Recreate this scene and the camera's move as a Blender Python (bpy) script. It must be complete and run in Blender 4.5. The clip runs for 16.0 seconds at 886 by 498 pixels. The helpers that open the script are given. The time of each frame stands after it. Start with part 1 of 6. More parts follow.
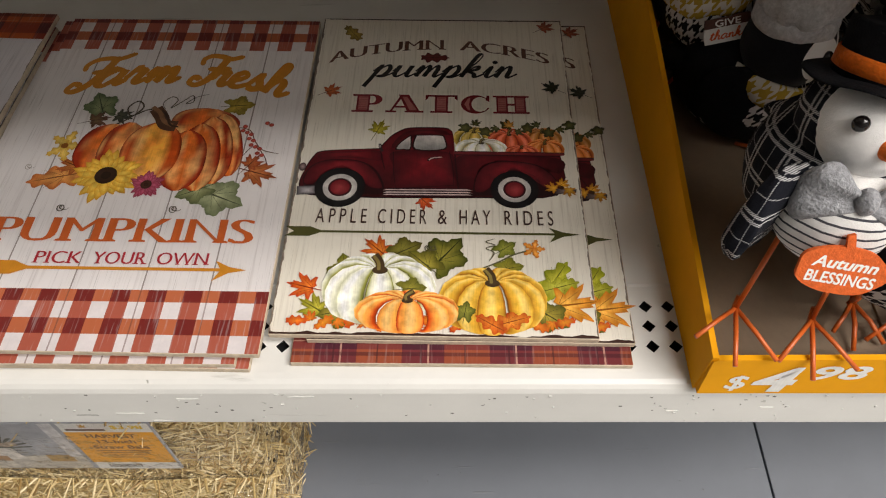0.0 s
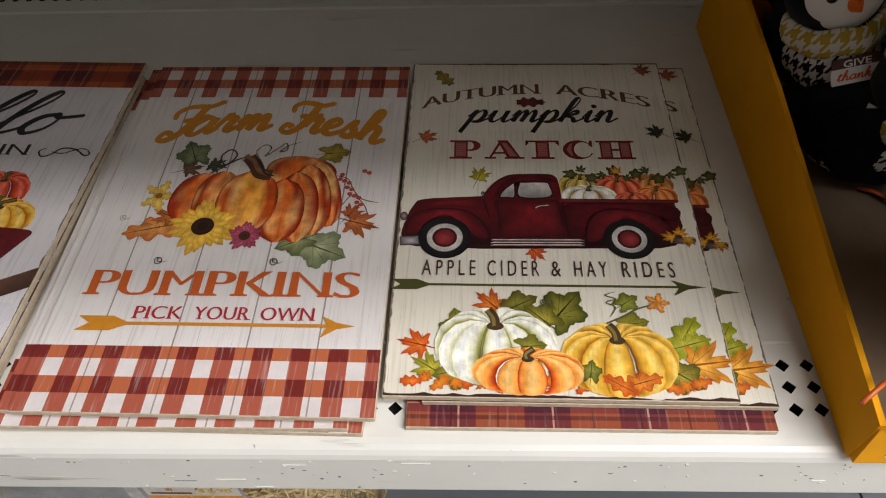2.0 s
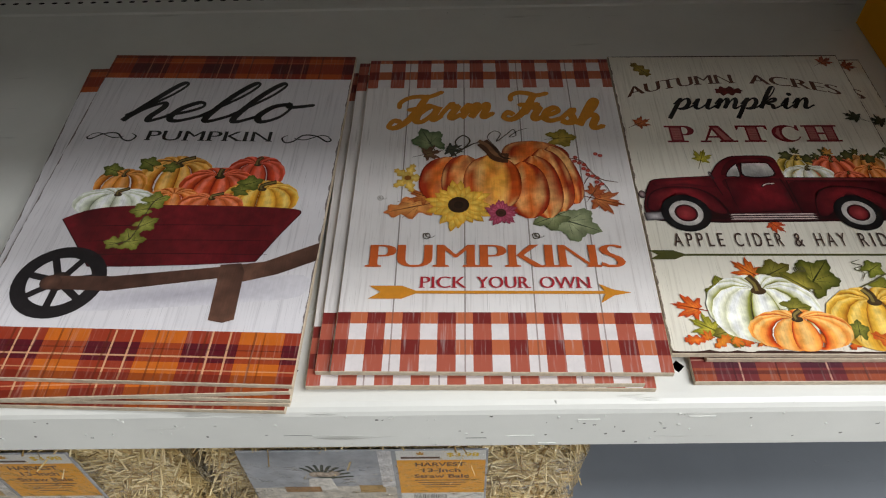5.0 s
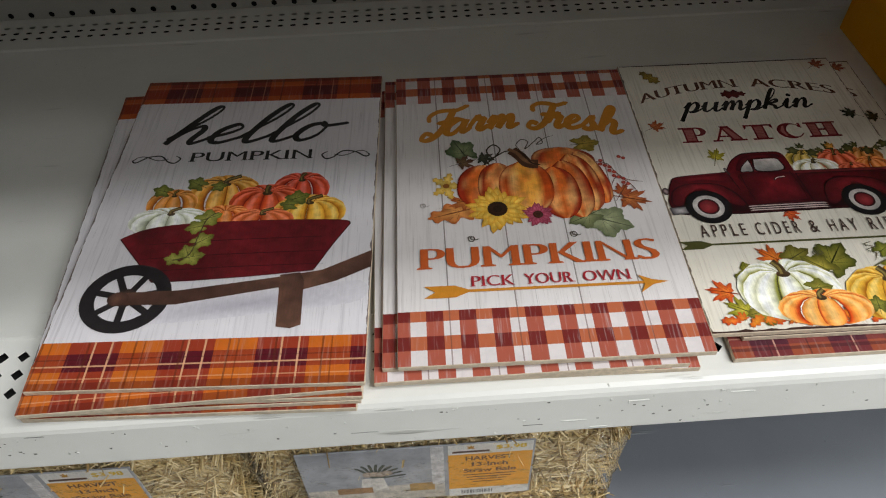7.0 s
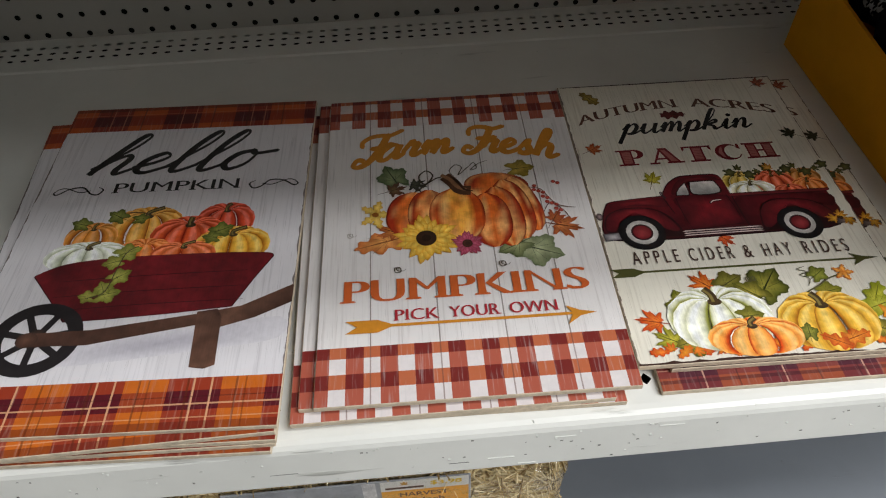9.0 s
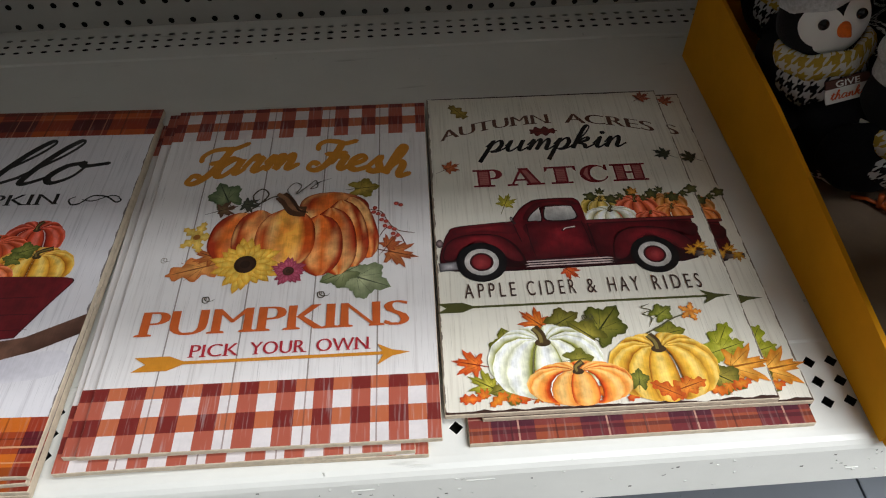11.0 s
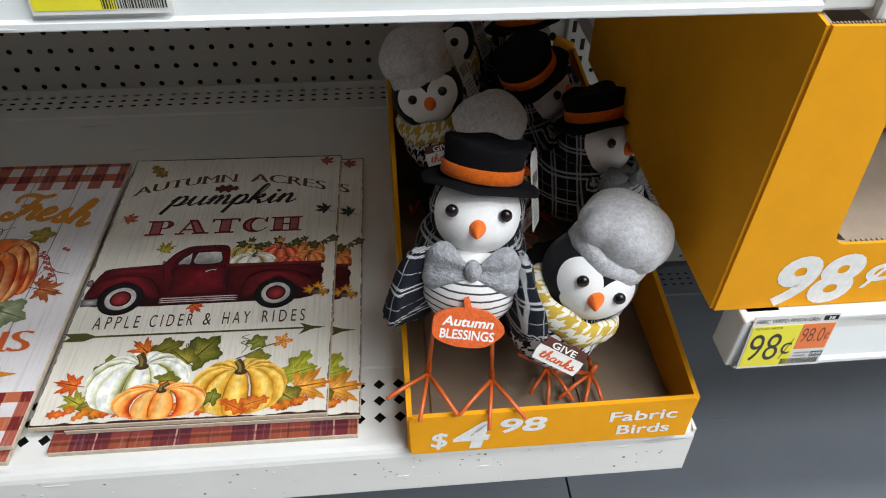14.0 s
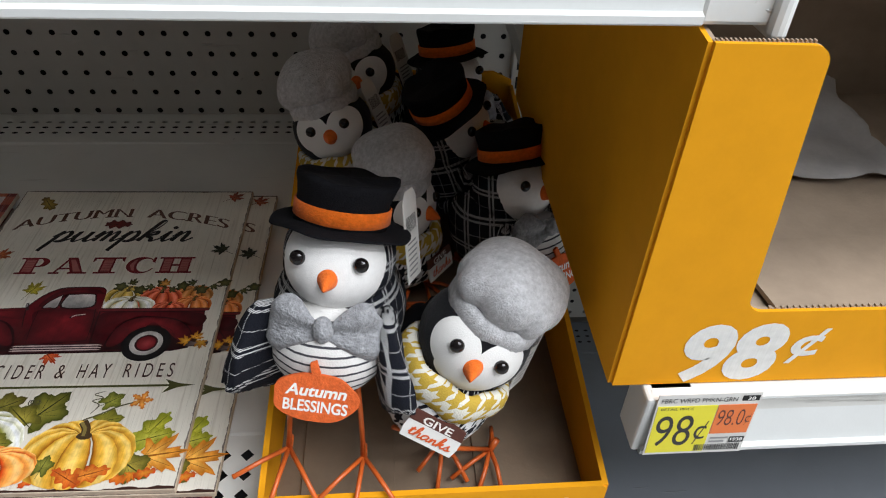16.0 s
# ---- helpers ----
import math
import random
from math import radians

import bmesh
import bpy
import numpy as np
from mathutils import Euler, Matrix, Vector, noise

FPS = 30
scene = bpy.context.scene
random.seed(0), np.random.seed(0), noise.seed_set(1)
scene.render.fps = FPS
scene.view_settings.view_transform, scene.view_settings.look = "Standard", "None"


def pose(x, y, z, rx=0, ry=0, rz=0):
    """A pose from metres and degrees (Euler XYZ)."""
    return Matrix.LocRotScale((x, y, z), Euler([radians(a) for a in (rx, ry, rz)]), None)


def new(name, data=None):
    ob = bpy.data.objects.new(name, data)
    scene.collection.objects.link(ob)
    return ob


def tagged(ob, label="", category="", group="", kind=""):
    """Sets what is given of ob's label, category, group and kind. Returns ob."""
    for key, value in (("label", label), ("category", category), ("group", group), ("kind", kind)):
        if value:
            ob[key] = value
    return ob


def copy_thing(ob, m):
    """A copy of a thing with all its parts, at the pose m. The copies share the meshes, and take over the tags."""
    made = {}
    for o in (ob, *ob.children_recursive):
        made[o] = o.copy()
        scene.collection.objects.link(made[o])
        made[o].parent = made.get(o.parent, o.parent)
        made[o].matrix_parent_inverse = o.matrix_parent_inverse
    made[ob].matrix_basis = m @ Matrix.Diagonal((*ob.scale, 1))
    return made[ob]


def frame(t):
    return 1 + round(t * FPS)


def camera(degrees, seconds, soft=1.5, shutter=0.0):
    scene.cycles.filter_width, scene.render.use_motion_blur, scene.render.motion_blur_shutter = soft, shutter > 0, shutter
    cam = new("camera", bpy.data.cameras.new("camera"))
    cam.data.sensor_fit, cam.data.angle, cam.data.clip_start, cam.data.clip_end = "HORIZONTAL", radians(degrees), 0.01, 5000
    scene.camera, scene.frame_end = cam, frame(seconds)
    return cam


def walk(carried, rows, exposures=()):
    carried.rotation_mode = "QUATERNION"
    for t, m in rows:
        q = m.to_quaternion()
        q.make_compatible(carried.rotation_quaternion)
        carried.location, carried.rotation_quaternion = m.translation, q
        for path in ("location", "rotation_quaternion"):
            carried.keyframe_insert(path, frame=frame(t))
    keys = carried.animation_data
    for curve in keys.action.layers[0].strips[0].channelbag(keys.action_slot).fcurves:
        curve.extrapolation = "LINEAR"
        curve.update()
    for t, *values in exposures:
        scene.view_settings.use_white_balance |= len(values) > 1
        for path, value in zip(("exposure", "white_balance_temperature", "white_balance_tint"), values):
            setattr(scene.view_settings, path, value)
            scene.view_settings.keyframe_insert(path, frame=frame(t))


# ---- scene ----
cam = camera(64.7, 16.0, 1.1)
METRES, EYE, TILT, LEAN, TURN = 1.0615, 0.9816, -55.0, 0.0, 0.0
ROWS = [
    (0.0, 0.0, 0.0, 0.0, 0.0, 0.0, -0.0),
    (0.5, 0.0006, 0.0155, 0.0105, -0.18, 0.09, 0.44),
    (1.0, -0.0125, 0.0193, 0.0137, 0.28, 1.03, 0.49),
    (1.5, -0.0348, 0.0288, 0.0093, 1.51, 2.76, 0.26),
    (2.0, -0.0631, 0.0259, 0.0094, 1.89, 3.3, 0.12),
    (2.5, -0.0921, 0.0238, 0.0097, 1.98, 3.47, 0.1),
    (3.0, -0.121, 0.0252, 0.0086, 1.95, 3.64, 0.23),
    (3.5, -0.1578, 0.0197, -0.0022, 1.74, 3.83, 0.3),
    (4.0, -0.1946, 0.0101, -0.0099, 1.6, 3.74, 0.27),
    (4.5, -0.2259, -0.0014, -0.0113, 1.25, 3.87, 0.39),
    (5.0, -0.2614, -0.0145, -0.0174, 0.88, 4.06, 0.73),
    (7.5, -0.3208, -0.047, -0.0328, -1.53, 5.99, 4.21),
    (8.0, -0.3116, -0.0458, -0.0313, -1.72, 6.17, 4.49),
    (8.5, -0.2927, -0.0419, -0.025, -1.87, 6.34, 4.71),
    (11.0, -0.1269, 0.0036, 0.0042, -1.75, 5.9, 3.63),
    (11.5, -0.0849, 0.0057, 0.003, -1.44, 5.76, 2.9),
    (12.0, -0.0405, 0.0011, 0.0006, -1.27, 5.76, 2.57),
    (12.5, 0.0164, -0.0095, -0.01, -1.31, 5.79, 2.81),
    (13.0, 0.0766, -0.0342, -0.0321, -2.1, 6.83, 3.81),
    (13.5, 0.126, -0.0613, -0.0441, -3.11, 9.17, 4.03),
    (14.0, 0.1558, -0.0861, -0.0494, -3.7, 11.53, 3.68),
    (14.5, 0.18, -0.0916, -0.0467, -4.12, 13.89, 3.23),
    (15.0, 0.2036, -0.0702, -0.043, -4.41, 15.21, 2.89),
    (15.5, 0.2255, -0.0483, -0.0373, -4.51, 15.37, 2.65),
    (16.0, 0.24, -0.0261, -0.0332, -4.31, 15.03, 2.09),
]
walk(cam, [(t, pose(0, 0, EYE, TILT, LEAN, TURN) @ pose(METRES * x, METRES * y, METRES * z, 90 + pitch, roll, yaw)) for t, x, y, z, yaw, pitch, roll in ROWS],
     ((0.0, 0.03, 7150, 15), (1.0, 0.08, 7250, 17), (2.5, 0.0, 6650, 12), (3.5, 0.0, 6500, 10), (8.5, 0.0, 6550, 10),
      (11.0, 0.1, 6400, 10), (12.5, 0.2, 6250, 9), (14.0, 0.08, 6250, 11), (16.0, 0.0, 6300, 12)))

# ---- world and lamps ----
world = bpy.data.worlds.new("store_air")
scene.world = world
world.use_nodes = True
world.node_tree.nodes["Background"].inputs[0].default_value = (0.9, 0.95, 1.0, 1)
world.node_tree.nodes["Background"].inputs[1].default_value = 0.006


def strip_lamp(x, y, z, sx, sy, watts):
    """A ceiling fluorescent row that shines straight down."""
    d = bpy.data.lights.new("fluorescent_row", "AREA")
    d.shape, d.size, d.size_y, d.energy = "RECTANGLE", sx, sy, watts
    d.color = (0.97, 0.995, 1.0)
    ob = new("fluorescent_row", d)
    ob.matrix_world = pose(x, y, z)
    return ob


for row_y, watts in ((-0.5, 136), (-1.5, 126), (-2.6, 44), (-3.8, 17)):
    strip_lamp(2.55, row_y, 3.6, 4.0, 0.55, watts)

# ---- materials ----
def mat(name, color, rough=0.6, metal=0.0, vary=0.12, scale=40.0, bump=0.15, bscale=300.0, spec=0.5, sheen=0.0, coat=0.0):
    """Principled surface with variation at two scales and a fine relief. Coordinates are the object's own metres."""
    m = bpy.data.materials.new(name)
    m.use_nodes = True
    nt = m.node_tree
    b = nt.nodes["Principled BSDF"]
    b.inputs["Roughness"].default_value = rough
    b.inputs["Metallic"].default_value = metal
    b.inputs["Specular IOR Level"].default_value = spec
    b.inputs["Sheen Weight"].default_value = sheen
    b.inputs["Coat Weight"].default_value = coat
    tc = nt.nodes.new("ShaderNodeTexCoord")
    n1 = nt.nodes.new("ShaderNodeTexNoise")
    n1.inputs["Scale"].default_value = scale
    n1.inputs["Detail"].default_value = 6
    n1.inputs["Roughness"].default_value = 0.65
    nt.links.new(tc.outputs["Object"], n1.inputs["Vector"])
    ramp = nt.nodes.new("ShaderNodeValToRGB")
    c = Vector(color)
    ramp.color_ramp.elements[0].position, ramp.color_ramp.elements[1].position = 0.3, 0.7
    ramp.color_ramp.elements[0].color = (*(c * (1 - vary)), 1)
    ramp.color_ramp.elements[1].color = (*[min(1, v * (1 + vary)) for v in c], 1)
    nt.links.new(n1.outputs["Fac"], ramp.inputs["Fac"])
    nt.links.new(ramp.outputs["Color"], b.inputs["Base Color"])
    if bump:
        n2 = nt.nodes.new("ShaderNodeTexNoise")
        n2.inputs["Scale"].default_value = bscale
        n2.inputs["Detail"].default_value = 4
        nt.links.new(tc.outputs["Object"], n2.inputs["Vector"])
        bp = nt.nodes.new("ShaderNodeBump")
        bp.inputs["Strength"].default_value = bump
        bp.inputs["Distance"].default_value = 0.002
        nt.links.new(n2.outputs["Fac"], bp.inputs["Height"])
        nt.links.new(bp.outputs["Normal"], b.inputs["Normal"])
    return m


def node(nt, kind, **kw):
    n = nt.nodes.new(kind)
    for k, v in kw.items():
        if k == "op":
            n.operation = v
        else:
            n.inputs[int(k[1:])].default_value = v
    return n


def shelf_paint(name, color, dirt, rough=0.38):
    """Enamelled steel with scuffs, dusty stains and chipped specks."""
    m = mat(name, color, rough, 0.0, 0.05, 9.0, 0.04, 500.0)
    nt = m.node_tree
    b = nt.nodes["Principled BSDF"]
    base = b.inputs["Base Color"].links[0].from_socket
    tc = nt.nodes.new("ShaderNodeTexCoord")
    # long scuffs
    mp = nt.nodes.new("ShaderNodeMapping")
    mp.inputs["Scale"].default_value = (9.0, 90.0, 90.0)
    nt.links.new(tc.outputs["Object"], mp.inputs["Vector"])
    n1 = node(nt, "ShaderNodeTexNoise")
    n1.inputs["Scale"].default_value, n1.inputs["Detail"].default_value = 1.0, 8
    nt.links.new(mp.outputs["Vector"], n1.inputs["Vector"])
    r1 = nt.nodes.new("ShaderNodeValToRGB")
    r1.color_ramp.elements[0].position, r1.color_ramp.elements[1].position = 0.66, 0.74
    nt.links.new(n1.outputs["Fac"], r1.inputs["Fac"])
    # specks
    n2 = node(nt, "ShaderNodeTexNoise")
    n2.inputs["Scale"].default_value, n2.inputs["Detail"].default_value = 120.0, 3
    nt.links.new(tc.outputs["Object"], n2.inputs["Vector"])
    r2 = nt.nodes.new("ShaderNodeValToRGB")
    r2.color_ramp.elements[0].position, r2.color_ramp.elements[1].position = 0.73, 0.77
    nt.links.new(n2.outputs["Fac"], r2.inputs["Fac"])
    add = node(nt, "ShaderNodeMath", op="MAXIMUM")
    nt.links.new(r1.outputs["Color"], add.inputs[0])
    nt.links.new(r2.outputs["Color"], add.inputs[1])
    sc = node(nt, "ShaderNodeMath", op="MULTIPLY", i1=dirt)
    nt.links.new(add.outputs[0], sc.inputs[0])
    mix = nt.nodes.new("ShaderNodeMix")
    mix.data_type = "RGBA"
    nt.links.new(sc.outputs[0], mix.inputs[0])
    nt.links.new(base, mix.inputs[6])
    mix.inputs[7].default_value = (0.20, 0.19, 0.16, 1)
    nt.links.new(mix.outputs[2], b.inputs["Base Color"])
    # lifted and dented paint where it is scuffed
    old = b.inputs["Normal"].links[0].from_socket if b.inputs["Normal"].links else None
    bp = nt.nodes.new("ShaderNodeBump")
    bp.inputs["Strength"].default_value, bp.inputs["Distance"].default_value = 0.7, 0.0012
    nt.links.new(add.outputs[0], bp.inputs["Height"])
    if old:
        nt.links.new(old, bp.inputs["Normal"])
    nt.links.new(bp.outputs["Normal"], b.inputs["Normal"])
    return m


M_SHELF = shelf_paint("white_enamel", (0.74, 0.735, 0.70), 0.4)
M_RAIL = shelf_paint("rail_enamel", (0.78, 0.80, 0.79), 0.12, 0.3)
M_PEG = shelf_paint("pegboard_white", (0.50, 0.49, 0.455), 0.15, 0.5)
M_DECK = shelf_paint("grey_deck", (0.17, 0.185, 0.21), 0.25, 0.45)
# Near-black: stands in for shade in holes and slots; also black print.
M_DARK = mat("shade_and_black_print", (0.012, 0.012, 0.012), 0.9, 0, 0.1, 30, 0)
M_FLOOR = mat("store_floor", (0.42, 0.415, 0.40), 0.3, 0, 0.1, 3, 0.02)
M_CEIL = mat("ceiling_white", (0.6, 0.6, 0.585), 0.9, 0, 0.05, 3, 0)
M_WALL = mat("far_wall", (0.22, 0.215, 0.21), 0.8, 0, 0.15, 2, 0)
M_ORANGE = mat("orange_card", (0.84, 0.365, 0.010), 0.7, 0, 0.05, 25, 0.06, 220, 0.1)
# Kraft twice: darkened for the birds' shade in the tray, paler for the lit case.
M_KRAFT_SHADED = mat("shaded_kraft", (0.21, 0.15, 0.10), 0.85, 0, 0.10, 35, 0.12, 260)
M_KRAFT_LIT = mat("lit_kraft", (0.36, 0.275, 0.20), 0.85, 0, 0.10, 35, 0.12, 260)
M_WHITEINK = mat("white_ink", (0.82, 0.82, 0.80), 0.5, 0, 0.03, 60, 0)

# ---- mesh helpers ----
def finish(name, bm, material, smooth=False):
    me = bpy.data.meshes.new(name)
    bm.normal_update()
    bm.to_mesh(me)
    bm.free()
    for m in material if isinstance(material, (list, tuple)) else [material]:
        me.materials.append(m)
    if smooth:
        for p in me.polygons:
            p.use_smooth = True
    return me


def part(name, bm, material, parent=None, label="", m=None, smooth=False):
    """Links a bmesh as one mesh object under a thing or a part."""
    ob = new(name, finish(name, bm, material, smooth))
    if m is not None:
        ob.matrix_basis = m
    if parent is not None:
        ob.parent = parent
    return tagged(ob, label)


def thing(name, m, label, category, group="", kind=""):
    ob = new(name)
    ob.empty_display_size = 0.02
    ob.matrix_basis = m
    return tagged(ob, label, category, group, kind)


def bm_box(x0, x1, y0, y1, z0, z1, bevel=0.0, bm=None, seg=2):
    own = bm or bmesh.new()
    tmp = bmesh.new()
    bmesh.ops.create_cube(tmp, size=1)
    for v in tmp.verts:
        v.co = Vector(((x0 + x1) / 2 + v.co.x * (x1 - x0), (y0 + y1) / 2 + v.co.y * (y1 - y0), (z0 + z1) / 2 + v.co.z * (z1 - z0)))
    if bevel:
        bmesh.ops.bevel(tmp, geom=tmp.edges[:], offset=bevel, segments=seg, affect="EDGES", profile=0.5)
    join(own, tmp)
    return own


def join(bm, other, m=None):
    """Adds other's faces to bm and frees it."""
    if m is not None:
        bmesh.ops.transform(other, matrix=m, verts=other.verts[:])
    idx = {}
    for v in other.verts:
        idx[v] = bm.verts.new(v.co)
    for f in other.faces:
        try:
            nf = bm.faces.new([idx[v] for v in f.verts])
            nf.material_index, nf.smooth = f.material_index, f.smooth
        except ValueError:
            pass
    other.free()
    return bm


def bm_prism(points, z0, z1, bm=None):
    """A flat outline (x, y) given a thickness."""
    bm = bm or bmesh.new()
    lo = [bm.verts.new((x, y, z0)) for x, y in points]
    hi = [bm.verts.new((x, y, z1)) for x, y in points]
    bm.faces.new(hi)
    bm.faces.new(lo[::-1])
    n = len(points)
    for i in range(n):
        bm.faces.new((lo[i], lo[(i + 1) % n], hi[(i + 1) % n], hi[i]))
    return bm


def bm_lathe(profile, n=28, bm=None):
    """Revolves (radius, z) pairs round the z axis."""
    bm = bm or bmesh.new()
    rings = []
    for r, z in profile:
        if r < 1e-6:
            rings.append([bm.verts.new((0, 0, z))])
        else:
            rings.append([bm.verts.new((r * math.cos(2 * math.pi * k / n), r * math.sin(2 * math.pi * k / n), z)) for k in range(n)])
    for a, b in zip(rings, rings[1:]):
        for k in range(n):
            q = [a[k % len(a)], a[(k + 1) % len(a)], b[(k + 1) % len(b)], b[k % len(b)]]
            q = list(dict.fromkeys(q))
            if len(q) > 2:
                bm.faces.new(q)
    return bm


def bm_tube(points, r, n=8, bm=None):
    """A round wire along points; r is one radius or one a point."""
    bm = bm or bmesh.new()
    pts = [Vector(p) for p in points]
    rings = []
    for i, p in enumerate(pts):
        d = (pts[min(i + 1, len(pts) - 1)] - pts[max(i - 1, 0)]).normalized()
        u = d.cross(Vector((0.13, 0.29, 0.95))).normalized()
        w = d.cross(u)
        ri = r[i] if isinstance(r, (list, tuple)) else r
        rings.append([bm.verts.new(p + ri * (math.cos(2 * math.pi * k / n) * u + math.sin(2 * math.pi * k / n) * w)) for k in range(n)])
    for a, b in zip(rings, rings[1:]):
        for k in range(n):
            bm.faces.new((a[k], a[(k + 1) % n], b[(k + 1) % n], b[k]))
    bm.faces.new(rings[0][::-1])
    bm.faces.new(rings[-1])
    return bm


def bm_perforated(nx, ny, dx, dy, hole, bm=None, x0=0.0, y0=0.0):
    """A sheet of nx by ny cells in the xy plane, each with a hole whose outline (x, y) about the cell's middle has 4 or 8 corners."""
    bm = bm or bmesh.new()
    grid = [[bm.verts.new((x0 + i * dx, y0 + j * dy, 0)) for i in range(nx + 1)] for j in range(ny + 1)]
    n = len(hole)
    for j in range(ny):
        for i in range(nx):
            c = [grid[j][i], grid[j][i + 1], grid[j + 1][i + 1], grid[j + 1][i]]
            cx, cy = x0 + (i + 0.5) * dx, y0 + (j + 0.5) * dy
            h = [bm.verts.new((cx + px, cy + py, 0)) for px, py in hole]
            s = n // 4
            for k in range(4):
                seg = [h[(k * s + q) % n] for q in range(s + 1)]
                bm.faces.new([c[k], c[(k + 1) % 4]] + seg[::-1])
    return bm


def ngon(r, n, turn=0.0, sx=1.0):
    return [(sx * r * math.cos(turn + 2 * math.pi * k / n), r * math.sin(turn + 2 * math.pi * k / n)) for k in range(n)]

# ---- the setting ----
Z_SHELF, Z_DECK, Z_UP, Z_BAY = 0.530, 0.130, 0.881, 0.673
Y_FRONT, Y_BACK = 0.200, 0.775
X_L, X_R = -1.02, 0.408


def structure(name, bm, material, label, category="", m=None):
    return tagged(part(name, bm, material, None, label, m), "", category or name.split("_")[0], "", "structure")


# Unseen shell round the shelving, added to close the space and bounce lamplight.
structure("floor", bm_box(-4, 4, -8, 1.2, -0.06, 0.0), M_FLOOR, "pale polished concrete store floor", "floor")
structure("ceiling", bm_box(-4, 4, -8, 1.2, 4.0, 4.06), M_CEIL, "white store ceiling above the aisle", "ceiling")
structure("wall_north", bm_box(-4, 4, 1.0, 1.06, 0.0, 4.0), M_WALL, "unseen grey partition added behind the shelving run", "wall")
structure("wall_south", bm_box(-4, 4, -8.06, -8.0, 0.0, 4.0), M_WALL, "unseen grey far wall added to bounce light", "wall")
structure("aisle_gondola", bm_box(-4, 4, -2.9, -2.1, 0.0, 1.6, 0.01), M_WALL, "unseen low grey block added as shelving across the aisle", "shelving")
structure("wall_west", bm_box(-4.06, -4, -8, 1.2, 0.0, 4.0), M_WALL, "unseen grey end wall added to close the space", "wall")
structure("wall_east", bm_box(4, 4.06, -8, 1.2, 0.0, 4.0), M_WALL, "unseen grey end wall added to close the space", "wall")


def pegboard(name, x0, x1, z0, z1, xo, zo):
    """A perforated steel back sheet, 25.4 mm pitch, standing at Y_BACK."""
    p = 0.0254
    nx, nz = int((x1 - x0) / p), int((z1 - z0) / p)
    bm = bm_perforated(nx, nz, p, p, ngon(0.0036, 8, radians(-157.5)))
    ob = thing(name, pose(x0 + xo, Y_BACK, z0 + zo, 90, 0, 0), "white perforated steel pegboard back panel", "panel", "", "structure")
    part("sheet", bm, M_PEG, ob)
    # Near-black sheet so that the holes look shaded.
    part("backing", bm_box(0, nx * p, 0, nz * p, -0.04, -0.03), M_DARK, ob, "near-black sheet standing in for shade behind the holes")
    return ob


pegboard("back_panel", -1.05, 0.43, Z_DECK, 1.3, 0.0187, 0.012)
pegboard("back_panel", 0.445, 1.4, Z_DECK, 1.3, 0.004, 0.012)


def upright(x):
    ob = thing("upright_post", pose(x, Y_BACK - 0.012, 0), "white slotted steel shelf upright", "upright", "", "structure")
    bm = bm_box(-0.016, 0.016, 0, 0.03, 0.0, 1.4, 0.002)
    part("post", bm, M_PEG, ob)
    # Near-black block drawn in place of each slot's inner shade.
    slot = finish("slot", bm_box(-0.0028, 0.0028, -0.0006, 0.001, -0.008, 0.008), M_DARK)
    for k in range(40):
        for sx in (-0.007, 0.007):
            s = new("slot", slot)
            s.matrix_basis = pose(sx, 0, 0.15 + k * 0.0254)
            s.parent = ob


upright(0.432)


def shelf(name, x0, x1, z, y0, y1, material, lip, label, diamonds=True):
    """A steel shelf: rounded front lip, perforated strips at front and back, a pressed line before the back strip."""
    ob = thing(name, pose(0, 0, z), label, "shelf", "", "structure")
    y_d0, y_d1 = y0 + 0.0225, y0 + 0.0225 + (3 * 0.0165 if diamonds else 0)
    y_line, y_s0, y_s1 = y1 - 0.069, y1 - 0.052, y1 - 0.052 + 3 * 0.0127
    # profile of lip and plain strips, extruded along x
    prof = [(y0 + 0.012, -lip), (y0 - 0.0035, -lip), (y0 - 0.0048, -lip + 0.0008), (y0 - 0.0050, -lip + 0.0025), (y0 - 0.0015, -0.0090), (y0 + 0.0000, -0.0050),
            (y0 + 0.0025, -0.0022), (y0 + 0.0060, -0.0006), (y0 + 0.0105, 0.0), (y_d0, 0.0)]
    bm = bmesh.new()

    def ribbon(pr):
        a = [bm.verts.new((x0, y, zz)) for y, zz in pr]
        b = [bm.verts.new((x1, y, zz)) for y, zz in pr]
        for k in range(len(pr) - 1):
            bm.faces.new((a[k], b[k], b[k + 1], a[k + 1]))

    ribbon(prof)
    ribbon([(y_d1, 0.0), (y_d1 + 0.009, 0.0), (y_d1 + 0.0102, 0.0022), (y_d1 + 0.0114, 0.0), (y_line - 0.004, 0.0), (y_line - 0.0015, 0.0016), (y_line + 0.0015, 0.0016), (y_line + 0.004, 0.0), (y_s0, 0.0)])
    ribbon([(y_s1, 0.0), (y1, 0.0)])
    part("pan", bm, material, ob)
    if diamonds:
        nx = int((x1 - x0) / 0.0165)
        bm = bm_perforated(nx, 3, (x1 - x0) / nx, 0.0165, ngon(0.0050, 4, radians(-135 - 45)), None, x0, y_d0)
        part("front_perforation", bm, material, ob)
    nx = int((x1 - x0) / 0.0155)
    bm = bm_perforated(nx, 3, (x1 - x0) / nx, 0.0127, ngon(0.0022, 8, radians(-157.5), 1.7), None, x0, y_s0)
    part("back_perforation", bm, material, ob)
    # Near-black slab below the pan paints in the shade under its holes.
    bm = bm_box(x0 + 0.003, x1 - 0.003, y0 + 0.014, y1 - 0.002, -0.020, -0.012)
    part("underside", bm, M_DARK, ob, "near-black slab standing in for shade under the perforations")
